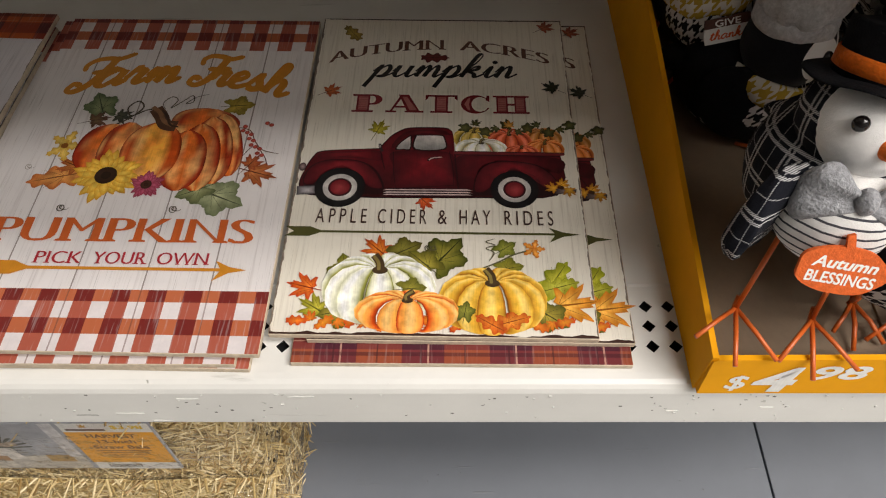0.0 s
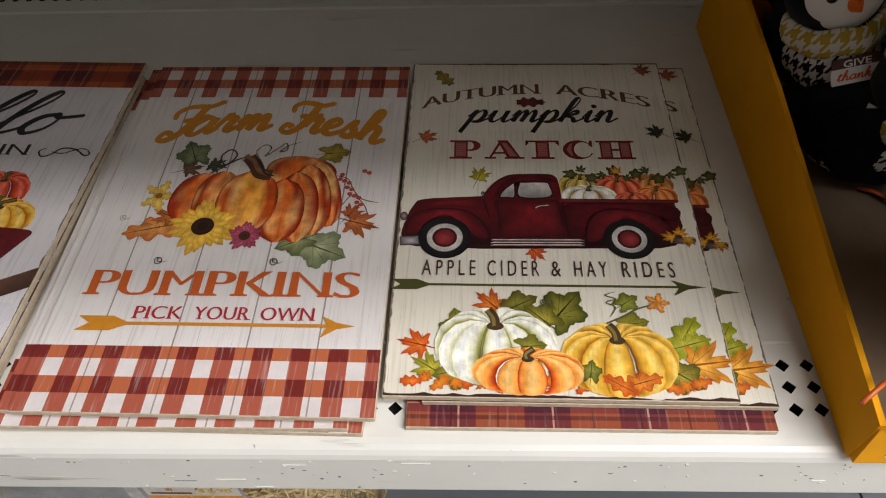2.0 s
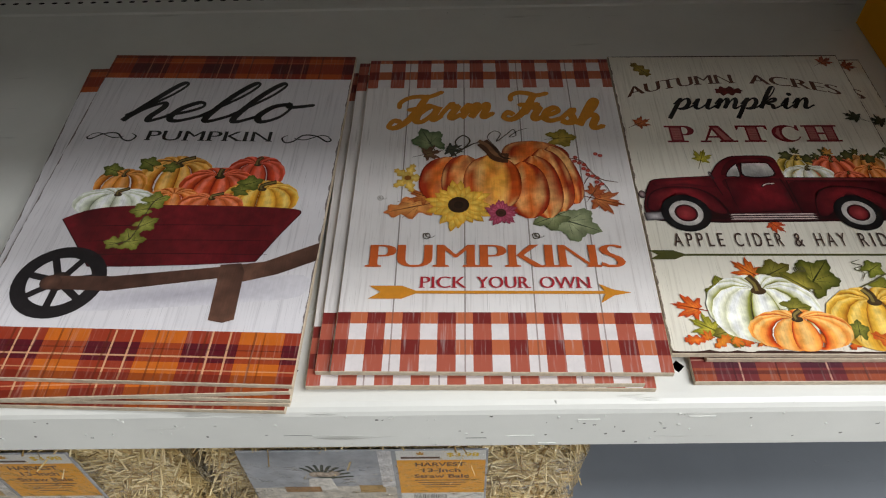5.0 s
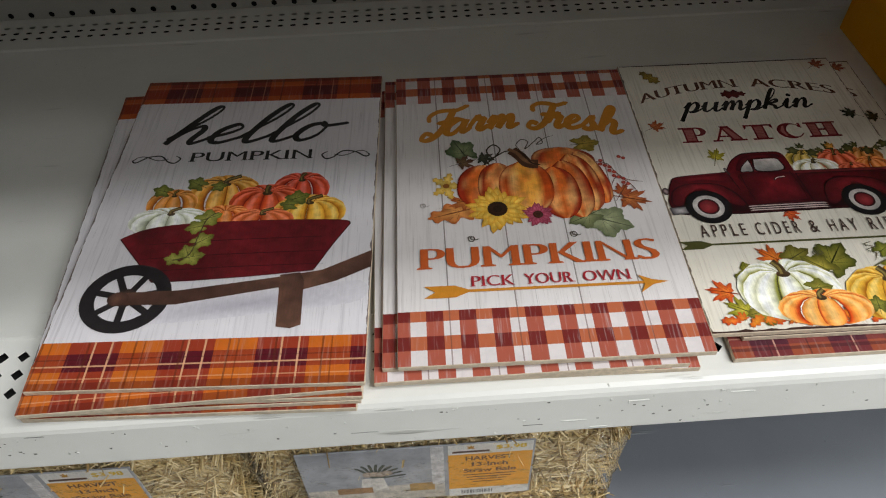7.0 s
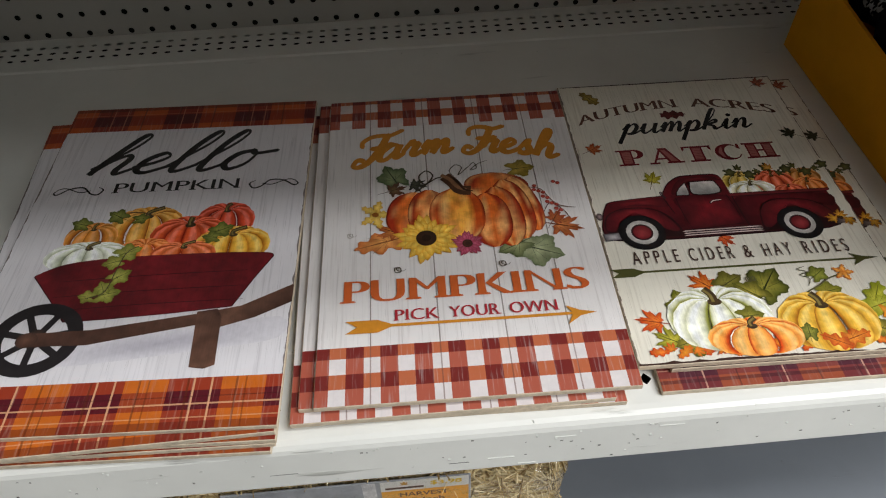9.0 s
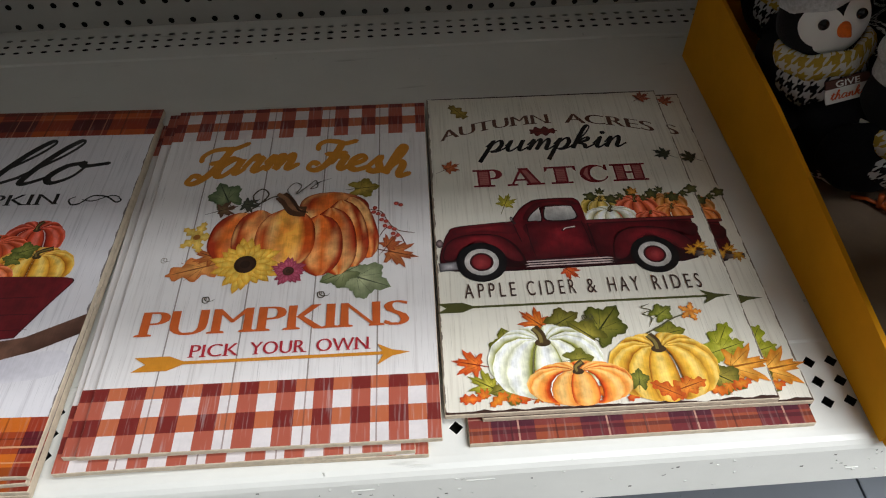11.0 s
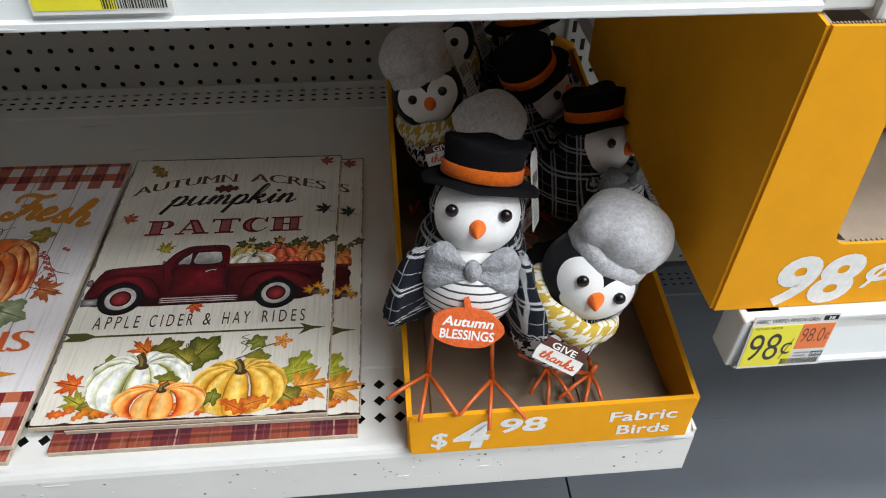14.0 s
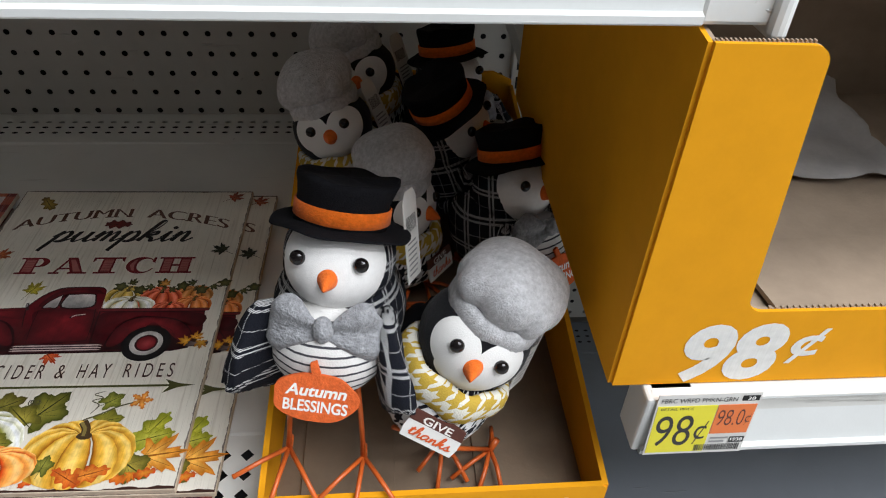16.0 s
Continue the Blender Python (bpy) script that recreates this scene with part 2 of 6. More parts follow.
    bm = bm_box(x1 - 0.002, x1 + 0.0006, y0, y1, -lip, -0.0004)
    bm_box(x0 - 0.0006, x0 + 0.002, y0, y1, -lip, -0.0004, 0, bm)
    part("end_cap", bm, material, ob)
    return ob


shelf("shelf_main", X_L, X_R, Z_SHELF, Y_FRONT, Y_BACK, M_SHELF, 0.055, "white enamelled steel shelf with chipped front lip")
shelf("deck", -1.05, 0.392, Z_DECK, 0.195, Y_BACK, M_DECK, 0.10, "grey steel base deck with perforated back strip", False)
shelf("deck", 0.396, 1.5, Z_DECK, 0.195, Y_BACK, M_DECK, 0.10, "grey steel base deck with perforated back strip", False)
structure("kick_plate", bm_box(-1.05, 1.5, 0.215, 0.235, 0.0, Z_DECK - 0.02), M_DECK, "grey steel kick plate under the deck", "trim")


def railed_shelf(name, x0, x1, z_bot, z_top, y0, y1, label):
    ob = thing(name, pose(0, 0, 0), label, "shelf", "", "structure")
    part("pan", bm_box(x0, x1, y0 + 0.006, y1, z_top - 0.022, z_top, 0.001), M_SHELF, ob)
    bm = bmesh.new()
    prof = [(y0 + 0.010, z_bot), (y0 + 0.001, z_bot), (y0, z_bot + 0.001), (y0, z_bot + 0.004), (y0 + 0.003, z_bot + 0.005),
            (y0 + 0.007, z_top - 0.005), (y0 + 0.004, z_top - 0.002), (y0 + 0.004, z_top), (y0 + 0.012, z_top + 0.0005)]
    a = [bm.verts.new((x0, y, zz)) for y, zz in prof]
    b = [bm.verts.new((x1 - 0.026, y, zz)) for y, zz in prof]
    for k in range(len(prof) - 1):
        bm.faces.new((a[k], b[k], b[k + 1], a[k + 1]))
    part("price_rail", bm, M_RAIL, ob, "glossy white price rail")
    for xa in (x1 - 0.026, x0 - 0.004):
        bm = bm_box(xa, xa + 0.030, y0 + 0.0035, y0 + 0.03, z_bot - 0.001, z_top, 0.002)
        part("rail_cap", bm, M_RAIL, ob)
    bm = bm_box(x1 + 0.002, x1 + 0.010, y0 - 0.001, y0 + 0.05, z_bot - 0.006, z_top, 0.003)
    part("bracket_tip", bm, M_RAIL, ob)
    return ob


railed_shelf("shelf_upper", X_L, 0.404, Z_UP, 0.951, 0.2095, Y_BACK, "white steel upper shelf with glossy price rail")
# Unseen shelf added over the next bay only to darken the case.
railed_shelf("bay_shade_shelf", 0.424, 1.4, 0.965, 1.03, 0.2095, Y_BACK, "unseen white shelf added above the case to shade it")
railed_shelf("shelf_bay", 0.404, 1.4, 0.626, Z_BAY, 0.188, Y_BACK, "white steel shelf of the next bay with price rail")

# ---- printed art: flat inks laid in thin layers, in millimetres on a sign's face ----
def srgb(r, g, b):
    return tuple((v / 255 / 12.92) if v / 255 <= 0.04045 else ((v / 255 + 0.055) / 1.055) ** 2.4 for v in (r, g, b))


def ink_material(name, rough=0.40, blot=0.22, scale=110.0, grain=0.10):
    """Inks by the mesh's own colour, with watercolour blotches and fine board grain."""
    m = bpy.data.materials.new(name)
    m.use_nodes = True
    nt = m.node_tree
    b = nt.nodes["Principled BSDF"]
    b.inputs["Roughness"].default_value = rough
    at = nt.nodes.new("ShaderNodeAttribute")
    at.attribute_name = "ink"
    tc = nt.nodes.new("ShaderNodeTexCoord")
    n1 = node(nt, "ShaderNodeTexNoise")
    n1.inputs["Scale"].default_value, n1.inputs["Detail"].default_value = scale, 5
    nt.links.new(tc.outputs["Object"], n1.inputs["Vector"])
    mp = nt.nodes.new("ShaderNodeMapping")
    mp.inputs["Scale"].default_value = (900, 45, 1)
    nt.links.new(tc.outputs["Object"], mp.inputs["Vector"])
    n2 = node(nt, "ShaderNodeTexNoise")
    n2.inputs["Scale"].default_value, n2.inputs["Detail"].default_value = 1.0, 3
    nt.links.new(mp.outputs["Vector"], n2.inputs["Vector"])
    mr = nt.nodes.new("ShaderNodeMapRange")
    for i, v in ((1, 0.3), (2, 0.7), (3, 1 - blot), (4, 1 + blot)):
        mr.inputs[i].default_value = v
    nt.links.new(n1.outputs["Fac"], mr.inputs[0])
    mr2 = nt.nodes.new("ShaderNodeMapRange")
    for i, v in ((1, 0.3), (2, 0.7), (3, 1 - grain), (4, 1 + grain)):
        mr2.inputs[i].default_value = v
    nt.links.new(n2.outputs["Fac"], mr2.inputs[0])
    mul = node(nt, "ShaderNodeMath", op="MULTIPLY")
    nt.links.new(mr.outputs[0], mul.inputs[0])
    nt.links.new(mr2.outputs[0], mul.inputs[1])
    vm = node(nt, "ShaderNodeVectorMath", op="SCALE")
    nt.links.new(at.outputs["Color"], vm.inputs[0])
    nt.links.new(mul.outputs[0], vm.inputs["Scale"])
    nt.links.new(vm.outputs[0], b.inputs["Base Color"])
    return m


M_INK = ink_material("printing_ink", 0.40, 0.28, 120.0, 0.10)
M_INKFLAT = ink_material("flat_ink", 0.42, 0.06, 200.0, 0.05)


def smooth_line(pts, closed=False, n=6):
    """A Catmull-Rom line through pts."""
    p = [Vector((a[0], a[1])) for a in pts]
    k = len(p)
    out = []
    last = k if closed else k - 1
    for i in range(last):
        p0, p1 = p[(i - 1) % k] if closed or i else p[0], p[i]
        p2 = p[(i + 1) % k]
        p3 = p[(i + 2) % k] if closed or i + 2 < k else p[-1]
        for j in range(n):
            t = j / n
            out.append(0.5 * (2 * p1 + (p2 - p0) * t + (2 * p0 - 5 * p1 + 4 * p2 - p3) * t * t + (3 * p1 - p0 - 3 * p2 + p3) * t ** 3))
    if not closed:
        out.append(p[-1])
    return out


def thicken(polys, co, weight, flat=1.0):
    """Moves the outline of flat lettering outwards (inwards if negative); flat scales the move up and down."""
    edges = {}
    for vs in polys:
        for a, b in zip(vs, vs[1:] + vs[:1]):
            edges[(a, b)] = True
    push = {}
    for a, b in edges:
        if (b, a) not in edges:
            d = (co[b] - co[a])
            if d.length > 1e-9:
                d.normalize()
                for i in (a, b):
                    push.setdefault(i, []).append(Vector((d.y, -d.x, 0)))
    for i, ns in push.items():
        n = sum(ns, Vector())
        if n.length > 1e-6:
            n.normalize()
            co[i] += Vector((n.x, n.y * flat, 0)) * weight * min(1.35, 1 / max(0.3, n.dot(ns[0])))


class Art:
    """Collects flat inked shapes and links them, part by part, on a sign."""
    step = 0.0022

    def __init__(self, parent, z, m=None):
        self.parent, self.z, self.m = parent, z * 1000, m
        self.bm = None

    def begin(self):
        self.bm = bmesh.new()
        self.ink = self.bm.verts.layers.float_color.new("ink")
        return self

    def up(self):
        self.z += self.step
        return self.z

    def vert(self, x, y, c):
        v = self.bm.verts.new((x / 1000, y / 1000, self.z / 1000))
        v[self.ink] = (*c, 1)
        return v

    def end(self, name, label="", material=None):
        bm = self.bm
        bmesh.ops.recalc_face_normals(bm, faces=bm.faces[:])
        for f in bm.faces:
            if f.normal.z < 0:
                f.normal_flip()
        ob = part(name, bm, material or M_INK, self.parent, label, self.m)
        self.bm = None
        return ob

    def poly(self, pts, c):
        """A filled outline; c is a colour or a function of (x, y)."""
        self.up()
        vs = [self.vert(x, y, c(x, y) if callable(c) else c) for x, y in pts]
        f = self.bm.faces.new(vs)
        bmesh.ops.triangulate(self.bm, faces=[f])

    def blob(self, pts, rim, mid, at=None, rings=3):
        """A filled star-shaped outline, shaded from rim to middle."""
        self.up()
        pts = [Vector((p[0], p[1])) for p in pts]
        c = Vector(at) if at else sum(pts, Vector((0, 0))) / len(pts)
        loops = []
        for k in range(rings):
            s = 1 - k / rings
            col = [rim[i] + (mid[i] - rim[i]) * (k / rings) for i in range(3)]
            loops.append([self.vert(*(c + (p - c) * s), col) for p in pts])
        cv = self.vert(c.x, c.y, mid)
        n = len(pts)
        for a, b in zip(loops, loops[1:]):
            for i in range(n):
                self.bm.faces.new((a[i], a[(i + 1) % n], b[(i + 1) % n], b[i]))
        for i in range(n):
            self.bm.faces.new((loops[-1][i], loops[-1][(i + 1) % n], cv))

    def disc(self, x, y, r, rim, mid=None, ry=None, turn=0.0, n=24):
        ry = ry or r
        ct, st = math.cos(turn), math.sin(turn)
        pts = []
        for k in range(n):
            a, b = r * math.cos(2 * math.pi * k / n), ry * math.sin(2 * math.pi * k / n)
            pts.append((x + a * ct - b * st, y + a * st + b * ct))
        self.blob(pts, rim, mid or rim)

    def stroke(self, pts, w, c, pen=0.0, smooth=True, taper=True, n=6, lift=True, rise=0.0):
        """A ribbon along pts; pen makes down-strokes broader than up-strokes."""
        if lift:
            self.up()
        p = smooth_line(pts, False, n) if smooth else [Vector(q) for q in pts]
        prev = None
        k = len(p)
        for i, q in enumerate(p):
            d = (p[min(i + 1, k - 1)] - p[max(i - 1, 0)])
            d = d.normalized() if d.length > 1e-9 else Vector((1, 0))
            ww = w * (1 - pen * 0.5 * (1 + d.y))
            if taper:
                ww *= min(1, 0.35 + 2.5 * min(i, k - 1 - i) / k * 2)
            nrm = Vector((-d.y, d.x)) * ww / 2
            self.z += rise
            a, b = self.vert(*(q + nrm), c), self.vert(*(q - nrm), c)
            if prev:
                self.bm.faces.new((prev[0], a, b, prev[1]))
            prev = (a, b)

    def text(self, s, x0, x1, y, h, c, weight=0.0, shear=0.0, serif=0.0, warp=None, c2=None):
        """Built-in lettering fitted between x0 and x1, capitals h high on the line y; warp bends (x, y)."""
        self.up()
        cu = bpy.data.curves.new("lettering", "FONT")
        cu.body, cu.fill_mode, cu.resolution_u = s, "FRONT", 4
        ob = bpy.data.objects.new("lettering", cu)
        me = bpy.data.meshes.new_from_object(ob)
        bpy.data.objects.remove(ob)
        bpy.data.curves.remove(cu)
        spot, index, co = {}, [], []
        for v in me.vertices:
            key = (round(v.co.x, 4), round(v.co.y, 4))
            if key not in spot:
                spot[key] = len(co)
                co.append(v.co.copy())
            index.append(spot[key])
        polys = []
        for p in me.polygons:
            q = list(dict.fromkeys(index[i] for i in p.vertices))
            if len(q) > 2:
                polys.append(q[::-1] if p.normal.z < 0 else q)
        if weight:
            thicken(polys, co, weight, -0.75 if serif else 1.0)
        lo, hi = min(v.x for v in co), max(v.x for v in co)
        cap = 0.729
        fx, fy = (x1 - x0) / (hi - lo), h / cap

        def put(v):
            px, py = (v.x - lo) * fx, v.y * fy
            px += x0 + shear * py
            return warp(px, y + py) if warp else (px, y + py)

        vs = [self.vert(*put(v), c) for v in co]
        for p in polys:
            try:
                self.bm.faces.new([vs[i] for i in p])
            except ValueError:
                pass
        if serif:
            count = {}
            for p in polys:
                for a, b in zip(p, p[1:] + p[:1]):
                    e = (min(a, b), max(a, b))
                    count[e] = count.get(e, 0) + 1
            self.up()
            for (i, j), k in count.items():
                a, b = co[i], co[j]
                if k == 1 and abs(a.y - b.y) < 0.004 and 0.02 < abs(a.x - b.x) < 0.30:
                    xa, xb = min(a.x, b.x), max(a.x, b.x)
                    ext = serif / fx
                    for yy, s1 in ((0.0, 1), (cap, -1)):
                        if abs(a.y - yy) < 0.03:
                            t = 0.42 * serif / fy * s1
                            q = [(xa - ext, a.y), (xb + ext, a.y), (xb + ext * 0.9, a.y + t), (xb, a.y + 1.6 * t), (xa, a.y + 1.6 * t), (xa - ext * 0.9, a.y + t)]
                            self.bm.faces.new([self.vert(*put(Vector((*r, 0))), c) for r in q])
        bpy.data.meshes.remove(me)

    def cursive(self, s, x0, x1, y, h, w, c, slant=0.25, pen=0.55, warp=None):
        """Joined-up handwriting from SCRIPT's strokes; h is the height of small letters."""
        adv = 0.0
        strokes = []
        for ch in s:
            for line in SCRIPT[ch]:
                strokes.append([(adv + px + slant * py, py) for px, py in line])
            adv += max(px for px, _ in SCRIPT[ch][0]) - 0.04
        lo = min(px for st in strokes for px, _ in st)
        hi = max(px for st in strokes for px, _ in st)
        f = (x1 - x0) / (hi - lo)
        base, top = self.z, self.z
        for k, st in enumerate(strokes):
            pts = [(x0 + (px - lo) * f, y + py * h) for px, py in st]
            if warp:
                pts = [warp(*q) for q in pts]
            self.z = base + 0.14 * (k % 3)
            if len(pts) == 1:
                self.disc(*pts[0], w * 0.6, c, c, None, 0, 10)
            else:
                self.disc(*pts[0], w * 0.28, c, c, None, 0, 8)
                self.stroke(pts, w, c, pen, True, False, 6, True, 0.0015)
                self.disc(*pts[-1], w * 0.28, c, c, None, 0, 8)
            top = max(top, self.z)
        self.z = top


SCRIPT = {}
SCRIPT["a"] = [[(0.78, 0.85), (0.45, 1.0), (0.1, 0.6), (0.15, 0.1), (0.45, 0.0), (0.75, 0.5), (0.82, 0.95), (0.8, 0.3), (0.92, 0.0), (1.15, 0.25)]]
SCRIPT["e"] = [[(0.0, 0.3), (0.4, 0.5), (0.62, 0.8), (0.4, 1.0), (0.12, 0.65), (0.15, 0.15), (0.45, 0.0), (0.9, 0.3)]]
SCRIPT["h"] = [[(0.0, 0.3), (0.42, 1.3), (0.5, 1.95), (0.32, 2.05), (0.2, 1.4), (0.1, 0.0), (0.25, 0.6), (0.5, 0.95), (0.68, 0.75), (0.66, 0.2), (0.8, 0.0), (1.1, 0.28)]]
SCRIPT["k"] = [[(0.0, 0.3), (0.42, 1.3), (0.5, 1.95), (0.32, 2.05), (0.2, 1.4), (0.1, 0.0), (0.3, 0.7), (0.6, 0.95), (0.65, 0.7), (0.3, 0.5), (0.6, 0.3), (0.75, 0.0), (1.1, 0.28)]]
SCRIPT["l"] = [[(0.0, 0.3), (0.42, 1.3), (0.5, 1.95), (0.32, 2.05), (0.17, 1.3), (0.2, 0.2), (0.4, 0.0), (0.75, 0.3)]]
SCRIPT["m"] = [[(0.0, 0.5), (0.15, 0.95), (0.2, 0.6), (0.15, 0.0), (0.35, 0.75), (0.5, 0.95), (0.58, 0.6), (0.55, 0.0), (0.75, 0.75), (0.9, 0.95), (1.0, 0.6), (1.0, 0.15), (1.1, 0.0), (1.35, 0.28)]]
SCRIPT["n"] = [[(0.0, 0.5), (0.15, 0.95), (0.2, 0.6), (0.15, 0.0), (0.35, 0.75), (0.55, 0.95), (0.65, 0.6), (0.65, 0.15), (0.78, 0.0), (1.05, 0.28)]]
SCRIPT["o"] = [[(0.5, 0.95), (0.15, 0.8), (0.05, 0.3), (0.3, 0.0), (0.6, 0.25), (0.62, 0.75), (0.45, 0.97), (0.6, 0.78), (1.1, 0.9)]]
SCRIPT["p"] = [[(0.0, 0.5), (0.2, 1.0), (0.15, 0.2), (0.05, -0.9), (0.12, -0.2), (0.3, 0.7), (0.55, 0.98), (0.72, 0.6), (0.6, 0.1), (0.35, 0.02), (0.65, 0.0), (1.0, 0.3)]]
SCRIPT["i"] = [[(0.0, 0.4), (0.2, 0.95), (0.2, 0.2), (0.35, 0.0), (0.6, 0.28)], [(0.24, 1.35)]]
SCRIPT["u"] = [[(0.0, 0.5), (0.15, 0.95), (0.15, 0.25), (0.35, 0.0), (0.65, 0.4), (0.75, 0.95), (0.75, 0.2), (0.9, 0.0), (1.15, 0.28)]]
SCRIPT["r"] = [[(0.0, 0.35), (0.2, 1.08), (0.3, 0.8), (0.52, 0.85), (0.45, 0.2), (0.6, 0.0), (0.85, 0.28)]]
SCRIPT["s"] = [[(0.0, 0.2), (0.35, 1.05), (0.38, 0.7), (0.55, 0.3), (0.35, 0.0), (0.08, 0.12), (0.4, 0.0), (0.85, 0.28)]]
SCRIPT["t"] = [[(0.0, 0.3), (0.3, 1.6), (0.2, 0.3), (0.4, 0.0), (0.7, 0.28)], [(0.0, 1.15), (0.55, 1.2)]]
SCRIPT["F"] = [[(0.62, 1.85), (0.55, 1.0), (0.35, 0.2), (0.0, -0.15), (-0.35, 0.0), (-0.3, 0.35), (-0.1, 0.3), (1.0, 0.35)][:7] + [(-0.05, 0.2)],
               [(-0.35, 1.25), (-0.42, 1.6), (-0.15, 1.85), (0.3, 1.85), (0.75, 1.75), (1.2, 2.0)], [(0.15, 0.95), (0.55, 0.98), (1.0, 1.1)]]
SCRIPT[" "] = [[(0.0, 0.0), (0.35, 0.0)]]

C_STEM, C_VINE = srgb(70, 52, 30), srgb(82, 84, 48)
ORANGE_P = (srgb(176, 62, 16), srgb(240, 150, 60))
RED_P = (srgb(150, 36, 18), srgb(228, 104, 58))
YELLOW_P = (srgb(176, 110, 10), srgb(246, 196, 66))
WHITE_P = (srgb(170, 164, 122), srgb(246, 243, 226))
GREENISH_P = (srgb(128, 104, 20), srgb(222, 188, 84))


PROFILE = ((0.05, 0.70), (0.20, 0.90), (0.45, 1.00), (0.72, 0.88), (0.92, 0.55), (1.00, 0.12), (0.97, -0.32), (0.84, -0.68), (0.58, -0.92), (0.25, -1.0))
ACROSS = (-1.0, -0.90, -0.72, -0.45, -0.18, 0.10, 0.40, 0.68, 0.88, 1.0)


def pumpkin(art, cx, cy, w, h, pal, lobes=5, stem=1.0, lean=0.0):
    """A ribbed pumpkin drawn from a little above: ribs fan out from the stem, far ones first, each shaded across."""
    rim, mid = pal
    dark = tuple(v * 0.26 for v in rim)
    pale = tuple(min(0.96, v * 1.12 + 0.10) for v in mid)
    tilt = radians(30)
    n = 11 if lobes > 5 else 9
    half = math.pi / n * 1.10
    ribs, box = [], [9, -9, 9, -9]
    for k in range(n):
        mid_a = 2 * math.pi * (k + 0.12 * math.sin(k * 2.7 + cx)) / n + 0.15 + lean
        rows = []
        for r, z in PROFILE:
            row = []
            for u in ACROSS:
                swell = 1 - 0.15 * u ** 4
                a = mid_a + u * half
                x = r * swell * math.sin(a)
                y = 0.86 * z * (swell * 0.5 + 0.5) * math.cos(tilt) - r * swell * math.cos(a) * math.sin(tilt)
                row.append((x, y))
                box = [min(box[0], x), max(box[1], x), min(box[2], y), max(box[3], y)]
            rows.append(row)
        ribs.append((math.cos(mid_a), k, rows))

    def put(x, y):
        return cx + ((x - box[0]) / (box[1] - box[0]) - 0.5) * w, cy + ((y - box[2]) / (box[3] - box[2]) - 0.5) * h

    def blend(p, q, f):
        return tuple(p[i] + (q[i] - p[i]) * f for i in range(3))

    tones = (dark, rim, blend(rim, mid, 0.55), mid, pale, pale, mid, blend(rim, mid, 0.6), rim, dark)
    for _, k, rows in sorted(ribs):
        art.up()
        grid = []
        for j, row in enumerate(rows):
            f = j / (len(rows) - 1)
            line = []
            for i, q in enumerate(row):
                c = tones[i]
                wet = 0.5 + 0.5 * math.sin(2.3 * i + 1.7 * j + 2.9 * k + cx)
                c = blend(c, rim, 0.22 * wet + 0.55 * max(0.0, f - 0.62) * 2)
                if j == 0:
                    # Base and flaps take the darker kraft, with the shade in its colour.
                    c = blend(c, dark, 0.6)
                line.append(art.vert(*put(*q), c))
            grid.append(line)
        for p, q in zip(grid, grid[1:]):
            for i in range(len(p) - 1):
                d, e = q[i].co - p[i + 1].co, q[i + 1].co - p[i].co
                if d.x * e.y - d.y * e.x > 1e-9:
                    art.bm.faces.new((p[i], q[i], q[i + 1], p[i + 1]))
    sx, sy = put(0, 0.86 * 0.70 * math.cos(tilt))
    if stem:
        t = w * 0.075 * stem
        art.disc(sx, sy, t * 0.95, C_STEM, tuple(v * 0.6 for v in C_STEM), t * 0.55, 0, 14)
        art.stroke([(sx, sy - t * 0.2), (sx - t * 0.1, sy + h * 0.11), (sx + (0.06 + lean) * w, sy + h * 0.22)], t * 1.05, C_STEM, 0, True, False)
        art.stroke([(sx - t * 0.15, sy), (sx - t * 0.25, sy + h * 0.11), (sx + (0.05 + lean) * w, sy + h * 0.21)], t * 0.4, srgb(128, 112, 60), 0, True, False)


def leaf(art, cx, cy, r, turn, kind, rim, mid, veins=True):
    """maple: five points; oak: round lobes; vine: a broad, toothed heart."""
    pts = []
    n = 48
    if kind == "maple":
        half = [(0, 1.0), (7, 0.70), (14, 0.76), (26, 0.40), (38, 0.72), (46, 0.94), (53, 0.64), (64, 0.70), (82, 0.36), (98, 0.62), (108, 0.66), (122, 0.36), (150, 0.34), (172, 0.16)]
        ring = half + [(360 - a, s) for a, s in reversed(half[1:])]
        n = len(ring)
    for q in range(n):
        a = 2 * math.pi * q / n
        if kind == "maple":
            a, s = radians(ring[q][0]), ring[q][1]
            x, y = s * math.cos(a), 0.9 * s * math.sin(a)
        elif kind == "oak":
            x = math.cos(a)
            y = (0.40 + 0.13 * math.cos(9 * a)) * math.sin(a) * (1.1 - 0.25 * math.cos(a))
            x *= 1 + 0.05 * math.cos(9 * a)
        else:
            s = (0.78 + 0.14 * math.cos(5 * a) + 0.05 * math.cos(17 * a)) * (1 - 0.35 * (abs(a - math.pi) < 0.3))
            x, y = s * math.cos(a), 0.85 * s * math.sin(a)
        ct, st = math.cos(turn), math.sin(turn)
        pts.append((cx + r * (x * ct - y * st), cy + r * (x * st + y * ct)))
    art.blob(pts, rim, mid, (cx, cy), 3)
    if veins:
        dark = tuple(v * 0.45 for v in rim)
        ct, st = math.cos(turn), math.sin(turn)
        art.stroke([(cx - 0.95 * r * ct, cy - 0.95 * r * st), (cx, cy), (cx + 0.85 * r * ct, cy + 0.85 * r * st)], r * 0.06, dark, 0, False, True)
        for da in (0.7, -0.7, 1.35, -1.35):
            q = 0.62 if abs(da) < 1 else 0.5
            art.stroke([(cx - 0.2 * r * ct, cy - 0.2 * r * st), (cx + q * r * math.cos(turn + da), cy + q * r * math.sin(turn + da))], r * 0.035, dark, 0, False, True, 6, False)


